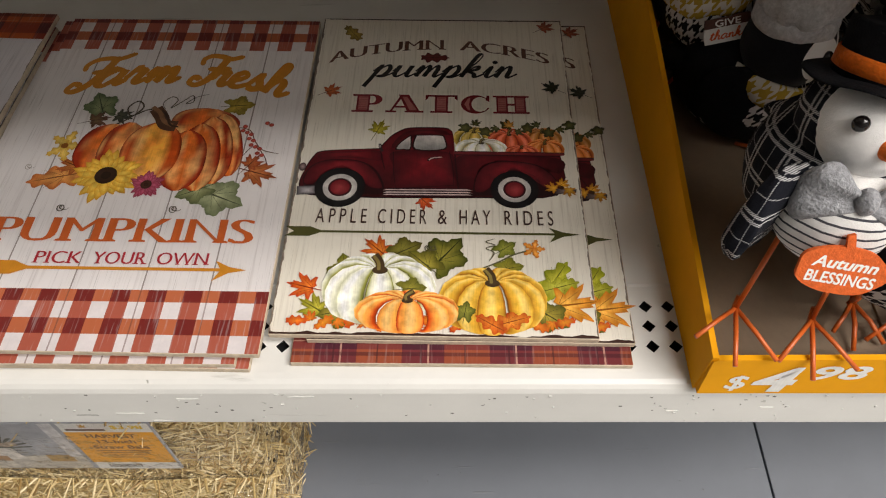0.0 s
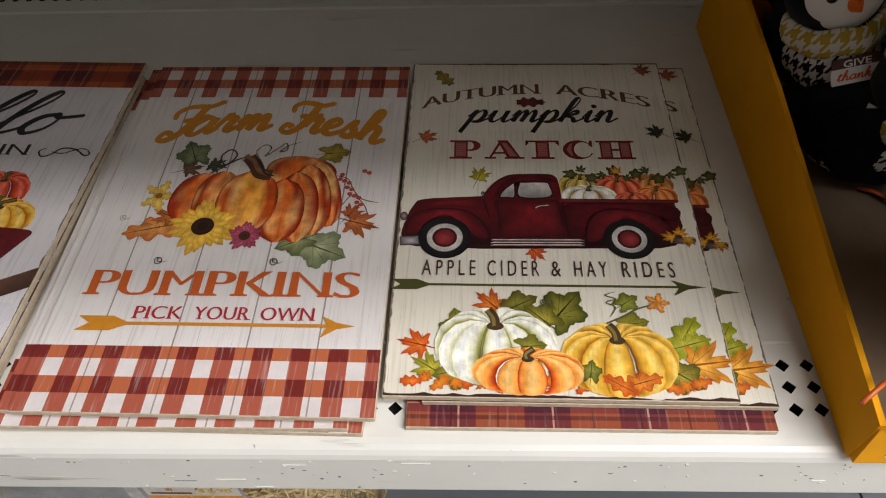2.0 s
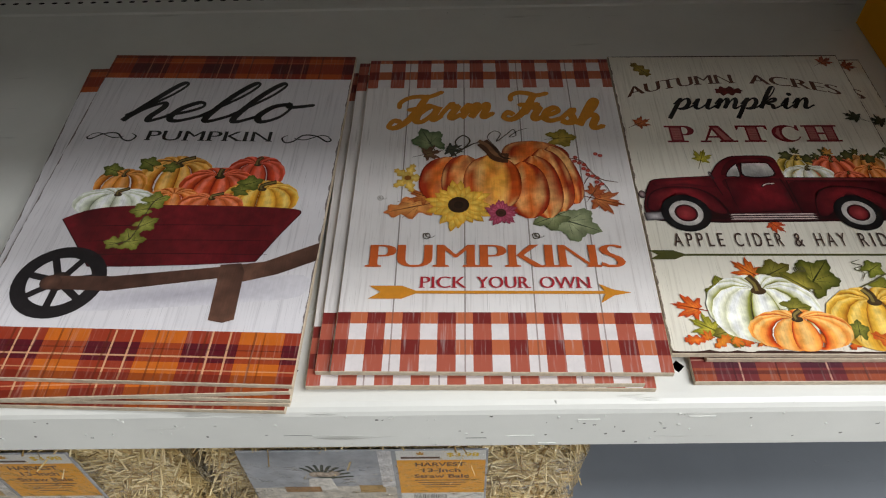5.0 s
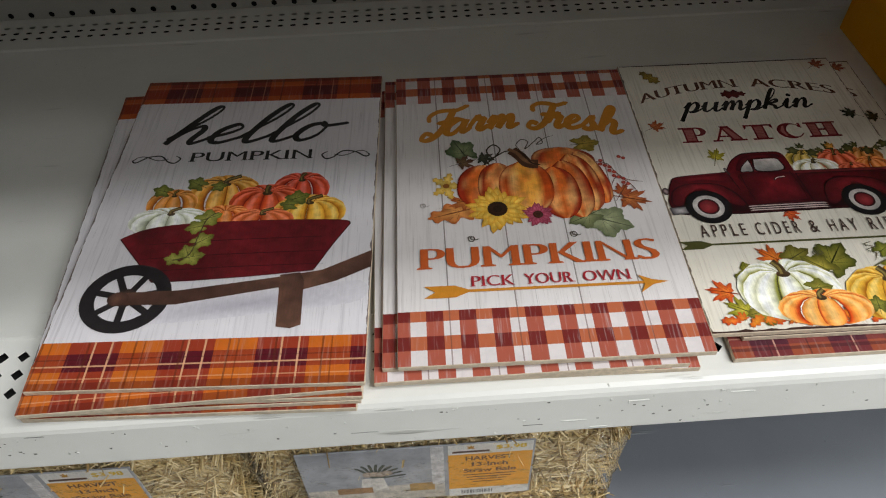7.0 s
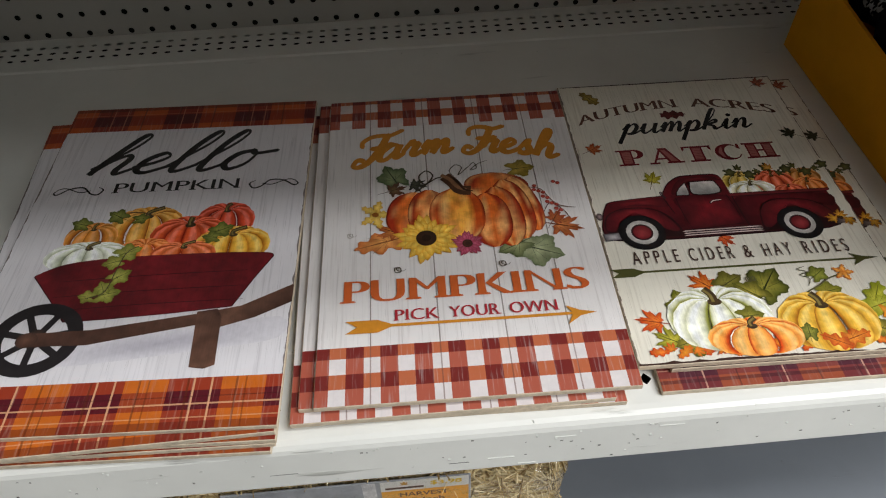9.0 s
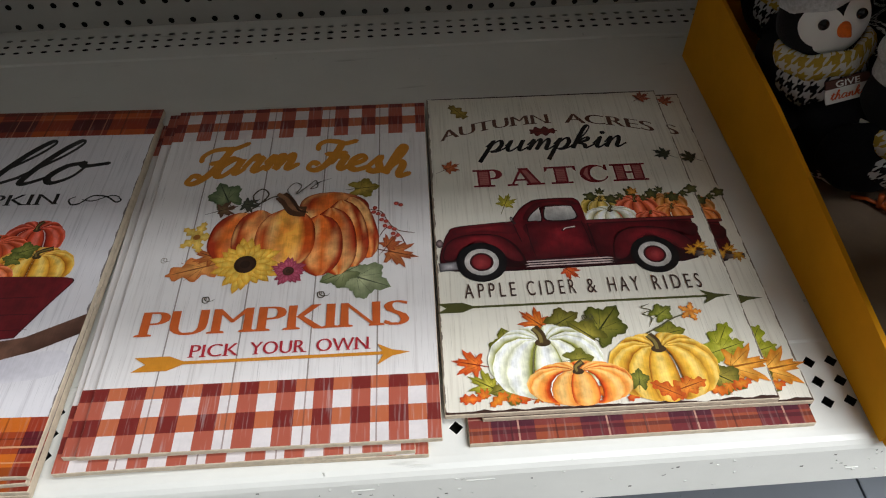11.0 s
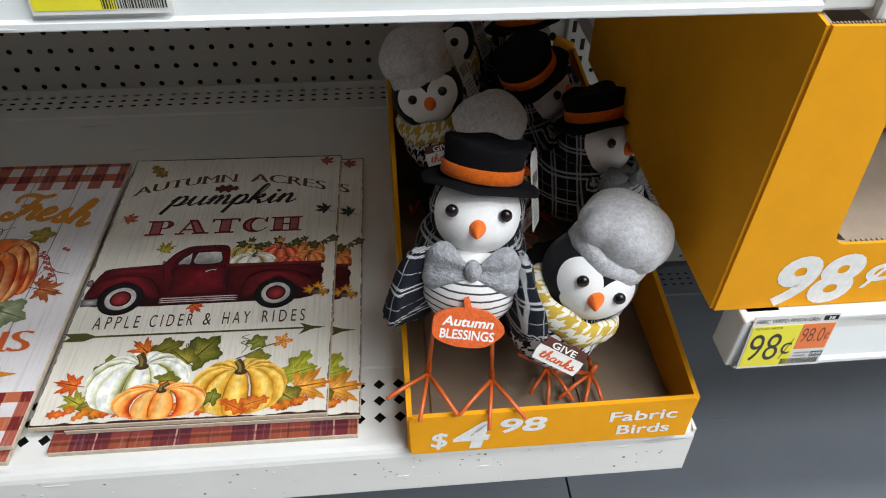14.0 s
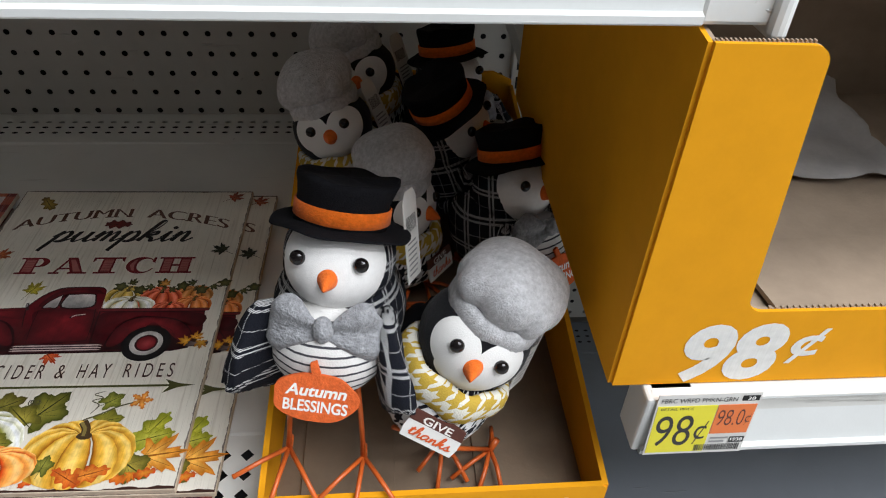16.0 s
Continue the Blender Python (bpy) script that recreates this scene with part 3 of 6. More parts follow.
def daisy(art, x, y, r, petals, rim, mid, core, core_r):
    for ring, s in ((0, 1.0), (1, 0.82)):
        for k in range(petals):
            a = 2 * math.pi * (k + 0.5 * ring) / petals + 0.1 * math.sin(k * 2.3)
            rr = r * s * (0.92 + 0.12 * math.sin(k * 1.7))
            c, d = Vector((math.cos(a), math.sin(a))), Vector((-math.sin(a), math.cos(a)))
            o = Vector((x, y))
            wd = r * 0.15
            pts = [o + c * rr * f + d * wd * g for f, g in ((0.3, -0.5), (0.6, -1), (0.85, -0.6), (1.0, 0), (0.85, 0.6), (0.6, 1), (0.3, 0.5))]
            art.blob(pts, rim if ring == 0 else tuple(v * 1.15 for v in rim), mid, None, 2)
    art.disc(x, y, core_r, core, tuple(v * 2.2 for v in core), None, 0, 20)
    art.disc(x, y, core_r * 0.45, tuple(v * 0.5 for v in core), core, None, 0, 14)


def curl(art, x, y, s, turns, w, c, flip=1):
    pts = []
    n = int(turns * 10)
    for k in range(n + 1):
        a = 2 * math.pi * k / 10
        rr = s * (0.35 + 0.1 * math.sin(k))
        pts.append((x + flip * (s * 0.42 * k / 10 + rr * math.cos(a)), y + rr * math.sin(a) + 0.05 * s * k / 10))
    art.stroke(pts, w, c, 0, True, True, 3)


def arrow(art, x0, x1, y, h, c, thick):
    art.poly([(x0, y - h), (x0 + h * 1.5, y), (x0, y + h), (x0 + h * 4.2, y + h), (x0 + h * 6, y + thick / 2), (x0 + h * 6, y - thick / 2), (x0 + h * 4.2, y - h)], c)
    art.poly([(x0 + h * 5.8, y - thick / 2), (x0 + h * 5.8, y + thick / 2), (x1 - 14, y + thick / 2), (x1 - 14, y - thick / 2)], c)
    art.poly([(x1 - 24, y + h * 1.35), (x1 - 13, y + thick), (x1, y), (x1 - 13, y - thick), (x1 - 24, y - h * 1.65), (x1 - 19, y)], c)

# ---- signs ----
M_EDGE = mat("fibreboard_edge", (0.58, 0.48, 0.36), 0.9, 0, 0.18, 160, 0.25, 900)


def plank_face(name, color, streak, w, l, wear, grooves=()):
    """Printed whitewashed planks: vertical grain, brown chips along the edges, thin plank lines."""
    m = mat(name, color, 0.36, 0, 0.05, 14, 0.05, 260)
    nt = m.node_tree
    b = nt.nodes["Principled BSDF"]
    last = b.inputs["Base Color"].links[0].from_socket
    tc = nt.nodes.new("ShaderNodeTexCoord")
    sep = nt.nodes.new("ShaderNodeSeparateXYZ")
    nt.links.new(tc.outputs["Object"], sep.inputs[0])

    def lay(fac, col):
        nonlocal last
        mix = nt.nodes.new("ShaderNodeMix")
        mix.data_type = "RGBA"
        nt.links.new(fac, mix.inputs[0])
        nt.links.new(last, mix.inputs[6])
        mix.inputs[7].default_value = (*col, 1)
        last = mix.outputs[2]

    def noise_tex(scale, size, detail, lo, hi, gain):
        mp = nt.nodes.new("ShaderNodeMapping")
        mp.inputs["Scale"].default_value = scale
        nt.links.new(tc.outputs["Object"], mp.inputs["Vector"])
        n = nt.nodes.new("ShaderNodeTexNoise")
        n.inputs["Scale"].default_value, n.inputs["Detail"].default_value = size, detail
        nt.links.new(mp.outputs["Vector"], n.inputs["Vector"])
        r = nt.nodes.new("ShaderNodeMapRange")
        for i, v in ((1, lo), (2, hi), (3, 0.0), (4, gain)):
            r.inputs[i].default_value = v
        nt.links.new(n.outputs["Fac"], r.inputs[0])
        return n, r.outputs[0]

    _, f = noise_tex((420, 12, 1), 1.0, 5, 0.52, 0.80, 0.55)
    lay(f, streak)
    _, f = noise_tex((1400, 22, 1), 1.0, 2, 0.62, 0.72, 0.40)
    lay(f, tuple(v * 0.55 for v in streak))
    for g in grooves:
        d = node(nt, "ShaderNodeMath", op="SUBTRACT", i1=g / 1000)
        nt.links.new(sep.outputs[0], d.inputs[0])
        a = node(nt, "ShaderNodeMath", op="ABSOLUTE")
        nt.links.new(d.outputs[0], a.inputs[0])
        lt = node(nt, "ShaderNodeMath", op="LESS_THAN", i1=0.00055)
        nt.links.new(a.outputs[0], lt.inputs[0])
        sc = node(nt, "ShaderNodeMath", op="MULTIPLY", i1=0.75)
        nt.links.new(lt.outputs[0], sc.inputs[0])
        lay(sc.outputs[0], (0.13, 0.09, 0.07))
    if wear:
        n, _ = noise_tex((70, 70, 1), 1.0, 10, 0, 1, 1)
        ds = []
        for ax, half in ((0, w / 2), (1, l / 2)):
            a = node(nt, "ShaderNodeMath", op="ABSOLUTE")
            nt.links.new(sep.outputs[ax], a.inputs[0])
            s = node(nt, "ShaderNodeMath", op="SUBTRACT", i0=half)
            nt.links.new(a.outputs[0], s.inputs[1])
            ds.append(s.outputs[0])
        mn = node(nt, "ShaderNodeMath", op="MINIMUM")
        nt.links.new(ds[0], mn.inputs[0])
        nt.links.new(ds[1], mn.inputs[1])
        th = nt.nodes.new("ShaderNodeMapRange")
        for i, v in ((1, 0.34), (2, 0.70), (3, 0.0002), (4, wear)):
            th.inputs[i].default_value = v
        nt.links.new(n.outputs["Fac"], th.inputs[0])
        lt = node(nt, "ShaderNodeMath", op="LESS_THAN")
        nt.links.new(mn.outputs[0], lt.inputs[0])
        nt.links.new(th.outputs[0], lt.inputs[1])
        sc = node(nt, "ShaderNodeMath", op="MULTIPLY", i1=0.85)
        nt.links.new(lt.outputs[0], sc.inputs[0])
        lay(sc.outputs[0], (0.085, 0.05, 0.035))
    nt.links.new(last, b.inputs["Base Color"])
    return m


def cloth_print(name, px, ox, wx, py, oy, wy, none, col, row, both, lines=()):
    """A woven check printed on board: columns and rows that darken where they cross; lines: (axis, period, offset, width, colour, strength)."""
    m = mat(name, none, 0.34, 0, 0.08, 90, 0.04, 300)
    nt = m.node_tree
    b = nt.nodes["Principled BSDF"]
    tc = nt.nodes.new("ShaderNodeTexCoord")
    sep = nt.nodes.new("ShaderNodeSeparateXYZ")
    nt.links.new(tc.outputs["Object"], sep.inputs[0])
    last = b.inputs["Base Color"].links[0].from_socket

    def band(axis, period, off, width):
        s = node(nt, "ShaderNodeMath", op="SUBTRACT", i1=off / 1000 - 10 * period / 1000)
        nt.links.new(sep.outputs[axis], s.inputs[0])
        d = node(nt, "ShaderNodeMath", op="DIVIDE", i1=period / 1000)
        nt.links.new(s.outputs[0], d.inputs[0])
        f = node(nt, "ShaderNodeMath", op="FRACT")
        nt.links.new(d.outputs[0], f.inputs[0])
        lt = node(nt, "ShaderNodeMath", op="LESS_THAN", i1=width / period)
        nt.links.new(f.outputs[0], lt.inputs[0])
        return lt.outputs[0]

    def lay(fac, color_socket_or_col):
        nonlocal last
        mix = nt.nodes.new("ShaderNodeMix")
        mix.data_type = "RGBA"
        nt.links.new(fac, mix.inputs[0])
        nt.links.new(last, mix.inputs[6])
        mix.inputs[7].default_value = (*color_socket_or_col, 1)
        last = mix.outputs[2]

    c, r = band(0, px, ox, wx), band(1, py, oy, wy)
    x = node(nt, "ShaderNodeMath", op="MULTIPLY")
    nt.links.new(c, x.inputs[0])
    nt.links.new(r, x.inputs[1])
    lay(c, col)
    lay(r, row)
    lay(x.outputs[0], both)
    for axis, period, off, width, color, strength in lines:
        l = band(axis, period, off, width)
        sc = node(nt, "ShaderNodeMath", op="MULTIPLY", i1=strength)
        nt.links.new(l, sc.inputs[0])
        lay(sc.outputs[0], color)
    # rubbed, fibrous ink
    mp = nt.nodes.new("ShaderNodeMapping")
    mp.inputs["Scale"].default_value = (500, 30, 1)
    nt.links.new(tc.outputs["Object"], mp.inputs["Vector"])
    n = nt.nodes.new("ShaderNodeTexNoise")
    n.inputs["Scale"].default_value, n.inputs["Detail"].default_value = 1.0, 5
    nt.links.new(mp.outputs["Vector"], n.inputs["Vector"])
    mr = nt.nodes.new("ShaderNodeMapRange")
    for i, v in ((1, 0.55), (2, 0.85), (3, 0.0), (4, 0.6)):
        mr.inputs[i].default_value = v
    nt.links.new(n.outputs["Fac"], mr.inputs[0])
    lay(mr.outputs[0], tuple(0.5 * v + 0.25 for v in none))
    nt.links.new(last, b.inputs["Base Color"])
    return m


TH = 0.0051


def sign_board(w, l, m, face, label, group):
    ob = thing("wall_sign", m, label, "sign", group)
    part("board", bm_box(-w / 2, w / 2, -l / 2, l / 2, 0, TH, 0.0005, None, 1), M_EDGE, ob, "raw brown fibreboard edge")
    part("face", bm_box(-w / 2 + 0.0005, w / 2 - 0.0005, -l / 2 + 0.0005, l / 2 - 0.0005, TH - 0.0005, TH + 0.0001), face, ob)
    return ob


def band_part(parent, name, w, y0, y1, z, material, label):
    return part(name, bm_box(-w / 2 + 0.0004, w / 2 - 0.0004, y0 / 1000, y1 / 1000, z - 0.0002, z), material, parent, label)


GROUP = "signs stacked on the shelf"
K = 0.0054

# pumpkins with a red checked border
M_FARM = plank_face("farm_planks", srgb(226, 221, 220), srgb(178, 168, 166), 0.2395, 0.358, 0.0, (-78.5, -25, 27, 76))
M_GINGHAM = cloth_print("red_gingham", 25.9, -97, 13.4, 26.0, -179 + 14, 12.4, srgb(220, 212, 212), srgb(172, 88, 70), srgb(184, 100, 66), srgb(116, 38, 34),
                        tuple((0, 400.0, g - 0.6, 1.1, srgb(110, 70, 60), 0.6) for g in (-78.5, -25, 27, 76)))
farm = sign_board(0.2395, 0.358, pose(-0.242, 0.3943, Z_SHELF + 0.0005 + 3 * K, 0, 0, -1.0), M_FARM,
                  "white plank sign with pumpkins and red gingham borders", GROUP)
band_part(farm, "gingham_border", 0.2395, -178.5, -129, TH + 0.00016, M_GINGHAM, "red and white checked border")
band_part(farm, "gingham_border", 0.2395, 134, 178.5, TH + 0.00016, M_GINGHAM, "red and white checked border")
art = Art(farm, TH + 0.00018)
GOLD, RUST, CRIM = srgb(202, 132, 38), srgb(196, 92, 40), srgb(168, 40, 50)


def farm_warp(x, y):
    return x, y - 0.0016 * (x + 5) ** 2 + 12


art.begin()
art.cursive("Farm", -95, 2, 78, 20, 7.6, GOLD, 0.3, 0.35, farm_warp)
art.cursive("Fresh", 12, 103, 78, 20, 7.6, GOLD, 0.3, 0.35, farm_warp)
art.end("script_lettering", "golden brush-script words", M_INKFLAT)
for args in ((-57, 57, 20, 2.0, "vine", srgb(78, 96, 62), srgb(150, 160, 116)), (-58, 40, 15, 0.3, "maple", srgb(96, 54, 40), srgb(120, 100, 66)),
             (-38, 46, 14, -0.3, "maple", srgb(46, 46, 40), srgb(84, 84, 64)), (62, 60, 16, 0.1, "vine", srgb(132, 116, 40), srgb(196, 164, 70)),
             (-68, -24, 24, 3.4, "oak", srgb(190, 104, 50), srgb(228, 164, 90)), (-58, -12, 18, 2.7, "maple", srgb(150, 70, 30), srgb(204, 128, 62)),
             (88, -16, 22, -0.3, "maple", srgb(150, 70, 34), srgb(206, 128, 72)), (84, -8, 14, 1.0, "maple", srgb(140, 60, 34), srgb(196, 110, 60)),
             (64, -42, 25, -0.4, "vine", srgb(110, 120, 86), srgb(176, 180, 140)), (46, -36, 18, 3.6, "vine", srgb(96, 104, 66), srgb(160, 164, 118))):
    art.begin()
    leaf(art, *args)
    art.end("leaf_print", "printed autumn leaf")
art.begin()
for k in range(5):
    leaf(art, -74 + 6 * math.cos(k * 1.26), 10 + 9 * math.sin(k * 1.26), 9, k * 1.26, "oak", srgb(206, 160, 60), srgb(240, 208, 110), False)
art.disc(-74, 10, 3, srgb(150, 90, 30))
art.end("flower_print", "pale yellow printed blossom")
art.begin()
VINE = srgb(74, 62, 48)
art.stroke([(2, 52), (-14, 54), (-28, 46), (-33, 56), (-26, 64), (-20, 56), (-30, 42), (-44, 32), (-58, 26), (-54, 20)], 1.5, VINE)
art.stroke([(0, 54), (-4, 62), (2, 70), (8, 66), (4, 56), (14, 66), (20, 72), (22, 64), (16, 62), (24, 70), (34, 74)], 0.9, VINE)
curl(art, -58, -56, 7, 2, 0.8, VINE)
curl(art, 30, -56, 7, 2, 0.8, VINE)
curl(art, -98, -14, 6, 2, 0.5, srgb(150, 140, 130))
art.stroke([(66, 34), (78, 30), (84, 18), (92, 8), (106, 4)], 0.9, srgb(110, 74, 60))
art.stroke([(76, 0), (84, 12), (94, 2), (98, -8)], 0.8, srgb(90, 50, 50))
for k in range(14):
    bx, by = 70 + 26 * ((k * 0.37) % 1), 0 + 42 * ((k * 0.61) % 1)
    art.disc(bx, by, 2.1, srgb(150, 48, 40), srgb(206, 96, 80), None, 0, 10)
tagged(art.end("vine_print", "fine printed tendrils and red berries"), kind="stuff")
art.begin()
P1, P2, P3 = srgb(160, 46, 18), srgb(228, 112, 40), srgb(250, 200, 126)
DK = srgb(110, 30, 14)


def rib(cx, cy, rx, ry, turn, rim, mid):
    """One brushed watercolour rib: dark at its edges, streaked lengthwise with pale and deep orange."""
    tones = (DK, rim, rim, mid, mid, mid, mid, rim, rim, DK)
    art.up()
    grid = []
    for j in range(15):
        v = -1 + 2 * j / 14
        span = max(0.03, 1 - abs(v) ** 2.3) ** 0.5
        line = []
        for i, u in enumerate(ACROSS):
            x, y = rx * u * span, ry * v
            c = tones[i]
            g = noise.noise(Vector((u * 3.1 + cx * 0.7, v * 1.3 + cy, 0.3)))
            q = noise.noise(Vector((u * 2.0 + 9.0, v * 1.6 + cx, 4.1)))
            f = max(0.0, min(0.8, g * 1.5 + 0.06)) * (0 if i in (0, 9) else 1)
            c = tuple(c[m] + (P3[m] - c[m]) * f for m in range(3))
            f = max(0.0, min(0.7, q * 1.4))
            c = tuple(c[m] + (rim[m] - c[m]) * f for m in range(3))
            line.append(art.vert(cx + x * math.cos(turn) - y * math.sin(turn), cy + x * math.sin(turn) + y * math.cos(turn), c))
        grid.append(line)
    for p, q in zip(grid, grid[1:]):
        for i in range(len(p) - 1):
            art.bm.faces.new((p[i], p[i + 1], q[i + 1], q[i]))


rib(38, 38, 30, 18, -0.15, P1, P2)
rib(60, 14, 14, 36, 0.25, P1, P2)
rib(50, 8, 17, 38, 0.18, P1, P2)
rib(40, 0, 18, 37, 0.12, P1, P2)
rib(28, -4, 19, 33, 0.05, P1, P2)
rib(-42, 8, 22, 28, -0.15, P1, srgb(232, 116, 44))
rib(-27, 9, 18, 29, -0.08, P1, srgb(228, 112, 40))
rib(-1, 4, 25, 34, 0.0, srgb(190, 74, 20), srgb(248, 172, 66))
art.stroke([(14, 34), (4, 36), (-2, 46), (-9, 55)], 12, srgb(84, 52, 34), 0, True, False)
art.stroke([(10, 35), (2, 40), (-4, 50), (-12, 57)], 4, srgb(136, 96, 66), 0, True, False)
art.stroke([(16, 33), (8, 36), (3, 46), (-3, 54)], 2, srgb(50, 28, 20), 0, True, True)
art.end("pumpkin_print", "large orange watercolour pumpkin")
art.begin()
daisy(art, 5, -31, 15, 18, srgb(138, 44, 66), srgb(190, 96, 120), srgb(60, 34, 24), 4.5)
art.end("flower_print", "crimson printed daisy")
art.begin()
daisy(art, -30, -22, 29, 17, srgb(206, 150, 40), srgb(244, 206, 96), srgb(44, 26, 16), 9)
art.end("sunflower_print", "yellow printed sunflower")
art.begin()
art.text("PUMPKINS", -100, 100, -88, 25, RUST, 0.028, 0, 3.2)
art.end("lettering", "rust-orange serif word", M_INKFLAT)
art.begin()
art.text("PICK", -59, -24, -107.5, 11.5, CRIM, 0.012, 0, 1.3)
art.text("YOUR", -16, 24, -107.5, 11.5, CRIM, 0.012, 0, 1.3)
art.text("OWN", 32, 70, -107.5, 11.5, CRIM, 0.012, 0, 1.3)
art.end("lettering", "crimson serif words", M_INKFLAT)
art.begin()
arrow(art, -98, 100, -111.5, 6, GOLD, 2.6)
art.end("arrow_print", "golden printed arrow", M_INKFLAT)

# red truck
M_CREAM = plank_face("cream_planks", srgb(228, 222, 208), srgb(176, 164, 146), 0.232, 0.351, 0.0026)
truck = sign_board(0.232, 0.351, pose(-0.0036, 0.4053, Z_SHELF + 0.0005 + 2 * K, 0, 0, -1.0), M_CREAM,
                   "cream plank sign with a dark red truck and pumpkins", GROUP)
art = Art(truck, TH + 0.00014)
BROWN, INKBLACK, WINE = srgb(92, 56, 40), srgb(28, 24, 24), srgb(128, 36, 44)
for end, base in ((-1, 1.6), (1, 0.9)):
    art.begin()
    rag = [(-115.4 + 230.8 * k / 60, end * (174.9 - max(0.2, base + 1.9 * noise.noise(Vector((k * 0.33, end * 4.0, 0.5))) + 0.7 * noise.noise(Vector((k * 1.7, end, 2.5)))))) for k in range(61)]
    art.poly([(-115.4, end * 174.9)] + rag + [(115.4, end * 174.9)], srgb(58, 34, 26))
    art.end("worn_paint", "ragged dark brown paint along the end", M_INKFLAT)
art.begin()
art.text("AUTUMN", -105, 2, 121, 15.5, BROWN, 0.026, 0, 2.1, lambda x, y: (x, y + 9 - 0.0019 * x * x))
art.text("ACRES", 17, 101, 121, 15.5, BROWN, 0.026, 0, 2.1, lambda x, y: (x, y + 9 - 0.0019 * x * x))
art.end("lettering", "arched brown serif words", M_INKFLAT)
art.begin()
art.cursive("pumpkin", -70, 69, 92, 15.5, 4.3, INKBLACK, 0.35, 0.72)
art.end("script_lettering", "black brush-script word", M_INKFLAT)
art.begin()
PINK = srgb(176, 106, 102)
CREAM_INK = srgb(226, 220, 206)


def bar(x0, x1, y0, y1, c, skew=0.0):
    art.poly([(x0 + skew, y0), (x1 + skew, y0), (x1 - skew, y1), (x0 - skew, y1)], c)


def hatch(x0, x1, y0, y1, skew=0.0):
    """A pale inlay crossed by thin dark lines."""
    bar(x0, x1, y0, y1, PINK, skew)
    n = 7
    for k in range(n):
        f = (k + 0.5) / n
        yy, dx = y0 + (y1 - y0) * f, skew * (1 - 2 * f)
        bar(x0 + dx + 0.4, x1 + dx - 0.4, yy - 0.35, yy + 0.35, srgb(150, 70, 72))
        art.z -= art.step


YB, YT = 45.0, 67.5
# P
bar(-74, -62.5, YB, YT, WINE)
bar(-78, -59, YB, YB + 2.2, WINE)
bar(-78, -66, YT - 2.2, YT, WINE)
art.poly([(-64, YT)] + [(-60 + 8.5 * math.sin(t), YT - 6.6 + 6.6 * math.cos(t)) for t in [math.pi * k / 14 for k in range(15)]] + [(-64, YT - 13.2)], WINE)
art.poly([(-62.5, YT - 2)] + [(-60.5 + 3.2 * math.sin(t), YT - 6.6 + 4.6 * math.cos(t)) for t in [math.pi * k / 10 for k in range(11)]] + [(-62.5, YT - 11.2)], CREAM_INK)
hatch(-72.3, -64.2, YB + 3, YT - 3)
# A
art.poly([(-45, YB), (-43, YB), (-33.2, YT - 2), (-31, YT), (-35, YT)], WINE)
art.poly([(-37, YT), (-28, YT), (-17, YB), (-28.5, YB)], WINE)
bar(-48, -38.5, YB, YB + 2.2, WINE)
bar(-31, -14.5, YB, YB + 2.2, WINE)
bar(-41, -27, YB + 6.0, YB + 8.2, WINE)
art.poly([(-33.6, YT - 3), (-29.6, YT - 3), (-20.2, YB + 3), (-26.8, YB + 3)], PINK)
# T
bar(-4.5, 7.0, YB, YT, WINE)
bar(-13, 15.5, YT - 2.2, YT, WINE)
art.poly([(-13, YT), (-10.5, YT), (-10.5, YT - 4), (-13, YT - 7)], WINE)
art.poly([(15.5, YT), (13, YT), (13, YT - 4), (15.5, YT - 7)], WINE)
bar(-8.5, 11, YB, YB + 2.2, WINE)
hatch(-2.8, 5.2, YB + 3, YT - 3)
# C
art.disc(31.5, (YB + YT) / 2, 13, WINE, WINE, 11.6, 0, 40)
art.disc(35.5, (YB + YT) / 2, 7.6, CREAM_INK, CREAM_INK, 9.2, 0, 32)
bar(40, 47, YB + 7, YT - 7.5, CREAM_INK)
art.poly([(41.6, YT), (43.8, YT), (43.8, YT - 8.2), (40.5, YT - 6)], WINE)
art.poly([(21.5, YB + 11.2), (24.5, YB + 18), (27, YB + 19.5), (25.6, YB + 11.2), (27, YB + 3.2), (24.5, YB + 4.6)], PINK)
# H
for xa in (50, 66):
    bar(xa, xa + 10, YB, YT, WINE)
    bar(xa - 3, xa + 13, YB, YB + 2.2, WINE)
    bar(xa - 3, xa + 13, YT - 2.2, YT, WINE)
    hatch(xa + 1.5, xa + 8.5, YB + 3, YT - 3)
bar(60, 66, YB + 10, YB + 12.4, WINE)
art.end("lettering", "wine-red slab word with hatched strokes", M_INKFLAT)
for args in ((-86, 153, 13, 2.2, "oak", srgb(120, 96, 30), srgb(190, 160, 70)), (98, 163, 13, 0.6, "maple", srgb(150, 66, 40), srgb(196, 110, 80)),
             (-6, 118, 13, 0.0, "oak", srgb(84, 24, 24), srgb(128, 46, 40)), (-100, 71, 13, 0.5, "maple", srgb(160, 70, 30), srgb(206, 120, 70)),
             (102, 78, 13, 2.6, "maple", srgb(40, 42, 32), srgb(70, 72, 52)), (-53, 23, 14, 1.2, "maple", srgb(140, 130, 20), srgb(206, 190, 70)),
             (-11, -54, 12, -0.8, "maple", srgb(176, 56, 24), srgb(216, 104, 50))):
    art.begin()
    leaf(art, *args)
    art.end("leaf_print", "small scattered printed leaf")
